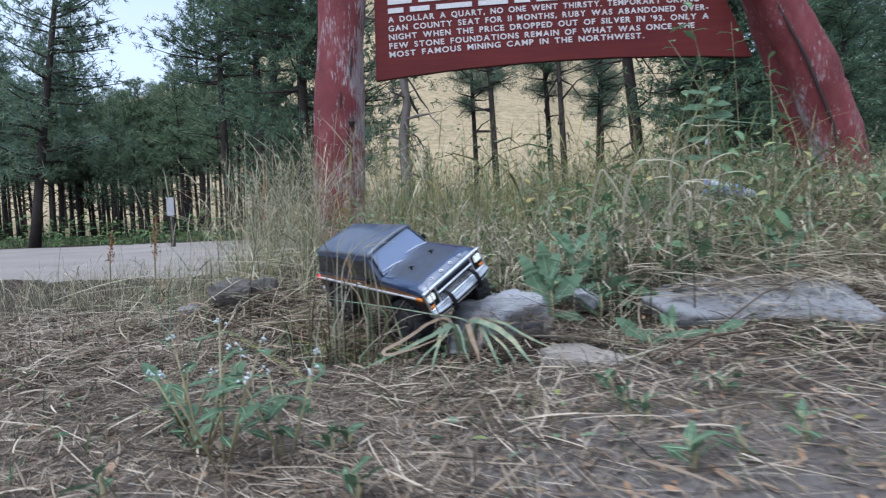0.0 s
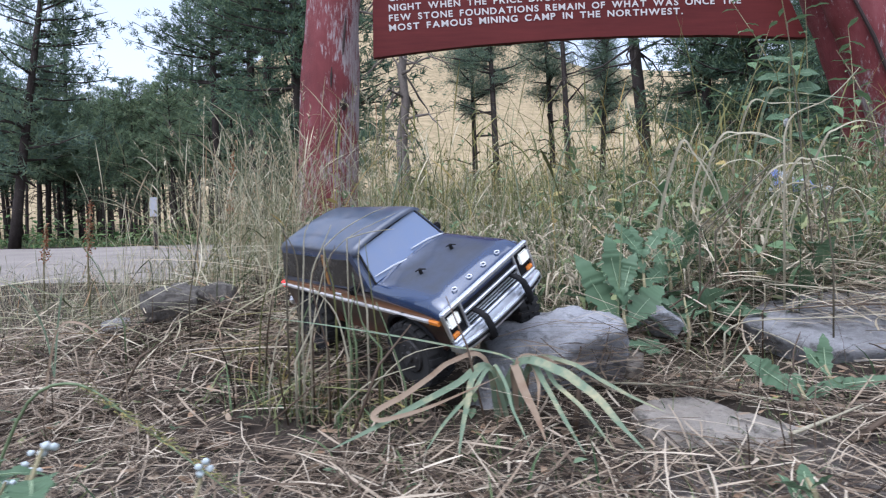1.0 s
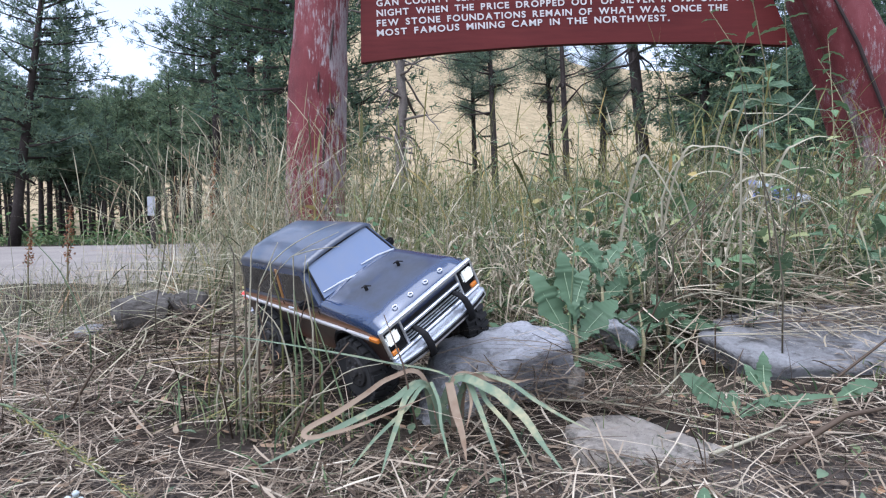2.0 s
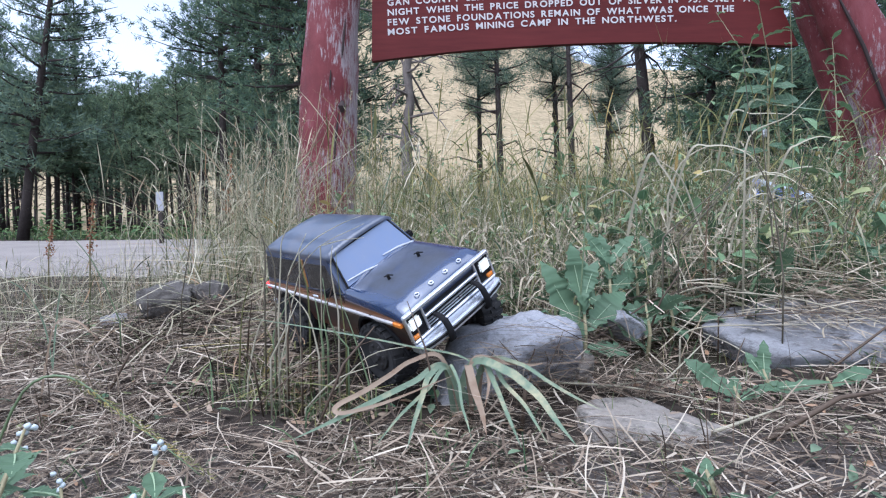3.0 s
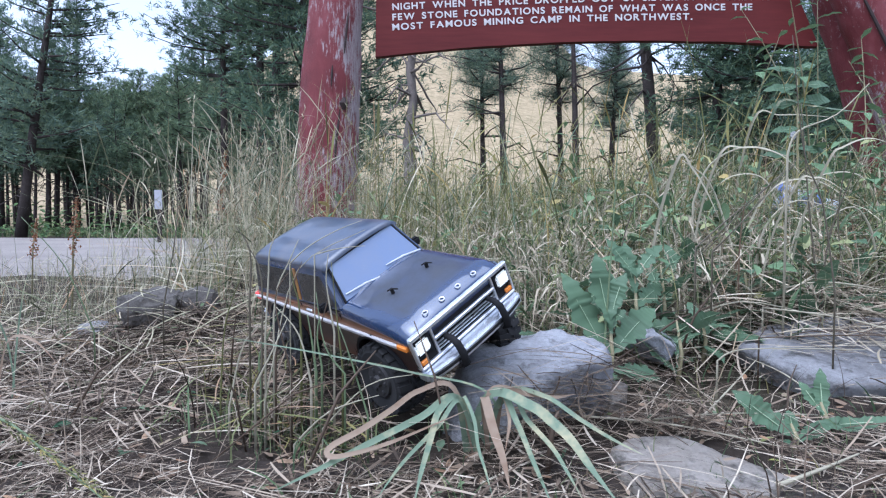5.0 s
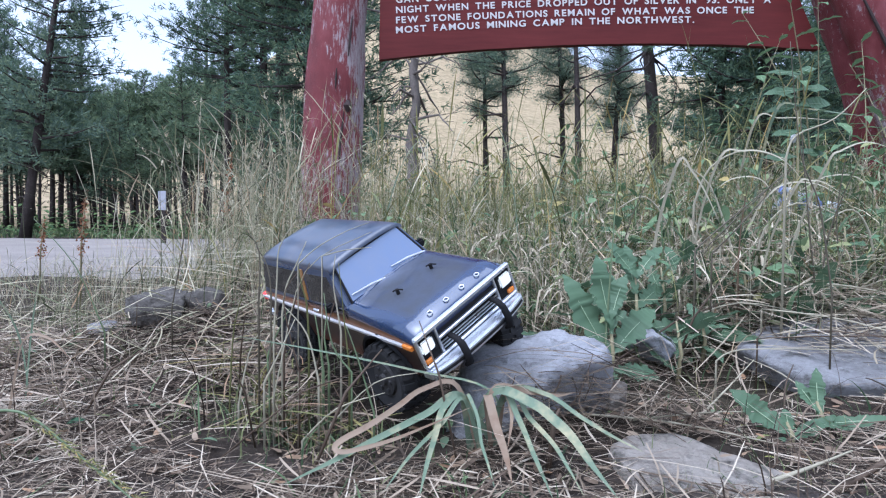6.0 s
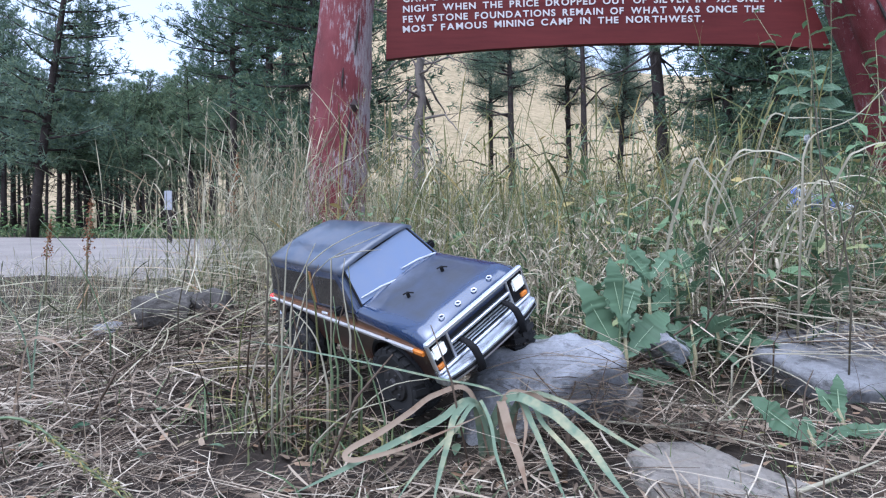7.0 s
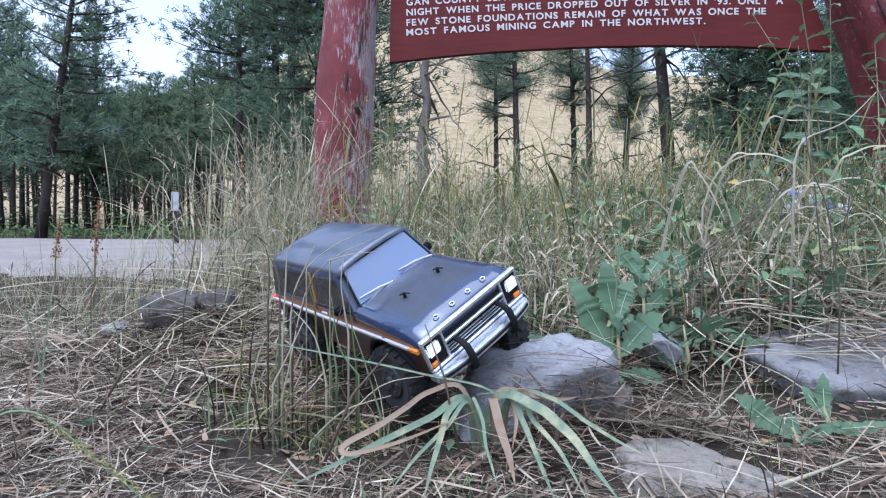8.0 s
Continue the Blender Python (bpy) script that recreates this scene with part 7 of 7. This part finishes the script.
for pts, r, m, label in [
        ([(1.02, 1.95, 0.16), (1.05, 1.95, 0.32), (1.13, 1.92, 0.40), (1.24, 1.88, 0.36)], 0.0050, M_PALEBLADE, "bleached grass blade arching over the bank"),
        ([(0.80, 2.05, 0.18), (0.78, 2.03, 0.33), (0.70, 2.00, 0.42), (0.60, 1.96, 0.38)], 0.0045, M_PALEBLADE, "bleached grass blade arching over the bank"),
        ([(1.36, 1.90, 0.15), (1.34, 1.90, 0.30), (1.27, 1.88, 0.38), (1.16, 1.84, 0.34)], 0.0048, M_PALEBLADE, "bleached grass blade arching over the bank"),
        ([(0.92, 1.78, 0.10), (1.05, 1.74, 0.17), (1.22, 1.70, 0.16), (1.42, 1.66, 0.09)], 0.0036, M_PALEBLADE, "long bleached straw across the bank"),
        ([(1.20, 1.82, 0.12), (1.32, 1.76, 0.19), (1.46, 1.70, 0.13)], 0.0034, M_PALEBLADE, "long bleached straw across the bank"),
        ([(0.70, 1.72, 0.06), (0.84, 1.66, 0.13), (1.02, 1.60, 0.10)], 0.0032, M_PALEBLADE, "long bleached straw across the bank"),
        ([(1.30, 1.80, 0.10), (1.33, 1.80, 0.30), (1.40, 1.78, 0.56)], 0.0030, M_DARKSTEM, "dark wiry stem rising from the bank"),
        ([(1.24, 1.84, 0.10), (1.20, 1.84, 0.34), (1.22, 1.82, 0.60)], 0.0030, M_DARKSTEM, "dark wiry stem rising from the bank"),
        ([(0.58, 1.86, 0.10), (0.60, 1.86, 0.30), (0.68, 1.84, 0.52)], 0.0028, M_DARKSTEM, "dark wiry stem rising from the bank"),
        ([(0.70, 1.6, 0.27), (0.739, 1.6, 0.307), (0.853, 1.6, 0.405), (0.94, 1.6, 0.477)], 0.0026, M_DARKSTEM, "dark wiry stem leaning over the bank"),
        ([(0.75, 1.62, 0.26), (0.80, 1.6, 0.321), (0.867, 1.6, 0.398), (0.94, 1.6, 0.477)], 0.0024, M_DARKSTEM, "dark wiry stem leaning over the bank"),
        ([(0.92, 1.4, 0.18), (0.888, 1.4, 0.372), (0.849, 1.4, 0.468), (0.831, 1.4, 0.575), (0.814, 1.4, 0.728)], 0.0022, M_DARKSTEM, "tall dark wiry stem before the bank"),
        ([(0.92, 1.6, 0.50), (0.944, 1.6, 0.556), (1.038, 1.6, 0.598), (1.114, 1.6, 0.673)], 0.0030, M_PALEBLADE, "slanting seed stalk on the bank")]:
    stalk(pts, r, m, label)


def arched_blade(pts, width, material, label):
    """A broad limp grass blade through pts, its slim foot in the growth behind."""
    root = new("arching_grass")
    x, y = pts[0][0] - 0.05, pts[0][1] + 0.12
    z = height(x, y)
    root.location = (x, y, z)
    P = [Vector(p) - Vector((x, y, z)) for p in pts]
    foot = Vector((0, 0, -0.01))
    part("blade", ribbon_bm([foot, foot.lerp(P[0], 0.55) + Vector((-0.008, 0.02, 0.03))] + P, width, n=6 * len(pts)), material, root, smooth=True)
    tagged(root, label, "grass", "single stalks on the bank")


for pts, width, m, label in [
        ([(1.39, 2.7, 0.79), (1.479, 2.7, 0.788), (1.573, 2.7, 0.789), (1.725, 2.7, 0.778)], 0.009, M_PALEBLADE, "snapped pale grass blade lying level across the weeds"),
        ([(1.371, 2.5, 0.795), (1.479, 2.5, 0.791), (1.609, 2.5, 0.774), (1.734, 2.5, 0.76)], 0.011, M_WIDE, "long green blade leaning across the weeds"),
        ([(0.889, 1.9, 0.536), (0.954, 1.9, 0.553), (1.02, 1.9, 0.55), (1.086, 1.9, 0.518), (1.145, 1.9, 0.452)], 0.007, M_PALEBLADE, "bleached grass blade arching over the bank"),
        ([(0.69, 1.7, 0.50), (0.727, 1.7, 0.474), (0.765, 1.7, 0.416), (0.804, 1.7, 0.335)], 0.008, M_PALEBLADE, "thick bleached grass blade bent towards the ground"),
        ([(1.084, 1.7, 0.498), (1.119, 1.7, 0.531), (1.188, 1.7, 0.554), (1.27, 1.7, 0.53)], 0.006, M_PALEBLADE, "bleached grass blade arching over the bank"),
        ([(1.005, 1.7, 0.439), (1.042, 1.7, 0.451), (1.078, 1.7, 0.446), (1.12, 1.68, 0.41)], 0.006, M_PALEBLADE, "bleached grass blade arching over the bank")]:
    arched_blade(pts, width, m, label)
placed_weed(1.45, 2.5, 0.72, [(0.72, 150, 25, 0.12, 0.045, -40), (0.72, 20, 30, 0.12, 0.045, 40), (0.70, 80, 40, 0.10, 0.04, 0), (0.66, 185, 5, 0.13, 0.055, -50), (0.66, -10, 10, 0.12, 0.05, 50), (0.63, 120, 30, 0.10, 0.045, -20),
                              (0.60, 10, 8, 0.16, 0.07, 55), (0.60, 165, 0, 0.11, 0.05, -50), (0.52, 30, 5, 0.13, 0.05, 45), (0.50, 200, 0, 0.12, 0.05, -45), (0.42, 5, 0, 0.13, 0.05, 50), (0.40, 150, 10, 0.12, 0.05, -50)], 41,
            "tall weed with pointed light green leaves before the sign", 0.12)


# a green bristly grass spike bent to the ground
spike = stalk([(-0.54, 0.76, -0.03), (-0.48, 0.755, 0.09), (-0.415, 0.75, 0.112), (-0.347, 0.74, 0.071), (-0.273, 0.72, 0.027), (-0.22, 0.71, -0.01)], 0.0024, M_GREENSTEM, "green bristly grass spike bent to the ground")
rngs = np.random.default_rng(91)
SPIKE_Z = 0.112 - height(-0.54, 0.76)
bm = bmesh.new()
for i in range(200):
    f = rngs.random()
    c = Vector((0.125 + 0.21 * f, -0.01 - 0.04 * f, SPIKE_Z - 0.115 * f - 0.01 * f * f)) + Vector(rngs.normal(0, 0.0025, 3))
    d = (Vector((0.8, -0.1, -0.45)) + Vector(rngs.normal(0, 0.5, 3))).normalized() * 0.009
    s = d.orthogonal().normalized() * 0.0009
    bm.faces.new([bm.verts.new(c - s), bm.verts.new(c + s), bm.verts.new(c + d)])
part("bristles", bm, M_OLIVE, spike, "green bristles")


# ---- a brown dock spike, reeds and a white tuft ----
def dock(x, y, h, seed):
    rng = np.random.default_rng(seed)
    root = new("dock_stalk")
    root.location = (x, y, height(x, y))
    bm = bmesh.new()
    tube_into(bm, [(0, 0, -0.02), (0.01, 0, h * 0.6), (0.03, 0, h)], [0.004, 0.0035, 0.002], 6)
    part("stem", bm, M_STEM, root, smooth=True)
    bm = bmesh.new()
    for i in range(150):
        f = rng.random()
        c = Vector((0.012 + 0.02 * f, 0, h * (0.55 + 0.45 * f))) + Vector(rng.normal(0, 0.010 * (1.1 - f) + 0.002, 3))
        d = Vector(rng.normal(0, 1, 3)).normalized() * 0.009
        s = d.orthogonal().normalized() * 0.004
        bm.faces.new([bm.verts.new(c - d * 0.4), bm.verts.new(c + s), bm.verts.new(c + d), bm.verts.new(c - s)])
    part("seed_spike", bm, M_RUST, root, "rusty brown seed spike")
    tagged(root, "rusty brown dock stalk at the edge of the road", "plant")


M_RUST = blades_mat("rusty_seeds", [(0.0, (0.14, 0.06, 0.035)), (0.6, (0.27, 0.12, 0.06)), (1.0, (0.36, 0.19, 0.10))])
dock(-1.42, 2.55, 0.50, 2)
dock(-1.95, 3.1, 0.42, 3)
dock(-0.95, 2.9, 0.62, 4)


def reed(x, y, pts, w, material, label):
    root = new("reed_blade")
    root.location = (x, y, height(x, y))
    part("blade", ribbon_bm(pts, w), material, root, smooth=True)
    tagged(root, label, "grass", "single broad blades")


for i, (x, y, dx, h, w, m) in enumerate([(-0.83, 1.36, 0.09, 0.30, 0.0045, M_WIDE), (-0.86, 1.42, -0.10, 0.26, 0.004, M_WIDE), (-0.72, 1.15, 0.10, 0.20, 0.006, M_DRYBLADE),
                                         (0.35, 2.30, -0.12, 0.66, 0.0042, M_WIDE), (0.42, 2.36, 0.24, 0.70, 0.0045, M_WIDE), (1.28, 2.2, -0.20, 0.42, 0.006, M_PALEBLADE),
                                         (1.05, 2.15, 0.20, 0.44, 0.007, M_PALEBLADE), (0.95, 2.5, -0.15, 0.52, 0.006, M_WIDE), (1.7, 2.3, -0.24, 0.40, 0.006, M_PALEBLADE),
                                         (-0.2, 2.5, 0.22, 0.60, 0.005, M_WIDE), (1.50, 2.05, 0.26, 0.44, 0.007, M_WIDE)]):
    reed(x, y, [(0, 0, -0.01), (dx * 0.2, 0, h * 0.5), (dx * 0.55, -0.02, h * 0.85), (dx * 1.0, -0.05, h)] if m == M_WIDE else [(0, 0, -0.01), (dx * 0.2, 0, h * 0.5), (dx * 0.6, -0.03, h * 0.85), (dx * 1.2, -0.06, h * 0.88), (dx * 1.7, -0.08, h * 0.72)], w, m,
         "single broad green grass blade standing tall" if m == M_WIDE else "bleached grass blade arching over" if m == M_PALEBLADE else "broad withered grass blade arching over")


# Unidentified white thing in the weeds, built as a fluffy tuft on a stem.
def seed_weed(x, y, h):
    root = new("seed_weed")
    root.location = (x, y, height(x, y))
    bm = bmesh.new()
    tube_into(bm, [(0, 0, -0.02), (0.03, 0, h * 0.5), (0.02, 0, h)], [0.004, 0.003, 0.002], 6)
    part("stem", bm, M_STEM, root, smooth=True)
    bm = bmesh.new()
    bmesh.ops.create_icosphere(bm, subdivisions=4, radius=0.013)
    for v in bm.verts:
        v.co = Vector((v.co.x * 0.8, v.co.y * 0.7, v.co.z * 1.2)) * (1 + 0.55 * noise.noise(v.co * 170) + 0.5 * noise.noise(v.co * 420)) + Vector((0.02, 0, h + 0.015))
    part("seed_head", bm, simple("white_fluff", (0.52, 0.51, 0.50), 0.95, vary=0.1, scale=60), root, "white fluffy tuft", True)
    tagged(root, "thin weed carrying a white fluffy tuft", "plant")


seed_weed(1.46, 2.58, 0.46)


# ---- small things ----
def make_marker():
    root = new("marker_post")
    x, y = -5.42, 12.0
    root.location = (x, y, height(x, y) + 0.02)
    part("stake", box_bm(-0.04, 0.04, -0.03, 0.03, -0.1, 0.75, 0.01, 1), M_TREEBARK, root)
    part("plate", box_bm(-0.075, 0.075, -0.05, -0.031, 0.66, 1.03, 0.008, 2), simple("white_plate", (0.30, 0.30, 0.32), 0.5, vary=0.1), root, "plain white plate")
    tagged(root, "white marker plate on a short roadside stake", "marker post")


make_marker()


def make_bottle(x, y, yaw, seed, up):
    root = new("plastic_bottle")
    root.location = (x, y, height(x, y) + up)
    clear = simple("cloudy_plastic", (0.62, 0.66, 0.72), 0.2, 0, 0.6, vary=0.1, bumpy=0.4, dist=0.004)
    blue = simple("blue_label", (0.20, 0.27, 0.62), 0.35, vary=0.4)
    prof = [(0.0, 0.030), (0.01, 0.034), (0.05, 0.033), (0.06, 0.030), (0.11, 0.031), (0.15, 0.032), (0.18, 0.020), (0.20, 0.012), (0.215, 0.012)]
    bm = bmesh.new()
    tube_into(bm, [(u, 0, 0) for u, r in prof], [r for u, r in prof], 16)
    for v in bm.verts:
        v.co += 0.006 * Vector((noise.noise(v.co * 30 + Vector((seed, 0, 0))), noise.noise(v.co * 31), noise.noise(v.co * 29)))
    a = part("bottle_body", bm, clear, root, smooth=True)
    bm = bmesh.new()
    tube_into(bm, [(0.062, 0, 0), (0.085, 0.002, 0), (0.108, 0, 0)], [0.0335, 0.033, 0.0345], 16, False)
    part("label_band", bm, blue, root, "blue and white label", True)
    bm = bmesh.new()
    tube_into(bm, [(0.205, 0, 0), (0.222, 0, 0)], 0.014, 14)
    part("cap", bm, blue, root)
    root.rotation_euler = (0.3, radians(-20), radians(yaw))
    root.scale = (1.15, 1.25, 1.25)
    tagged(root, "crumpled clear plastic bottle with a blue label, caught in the weeds", "bottle")


make_bottle(1.78, 3.00, 215, 1, 0.09)
make_bottle(1.97, 3.06, 150, 5, 0.07)
make_bottle(1.65, 3.02, 250, 8, 0.05)
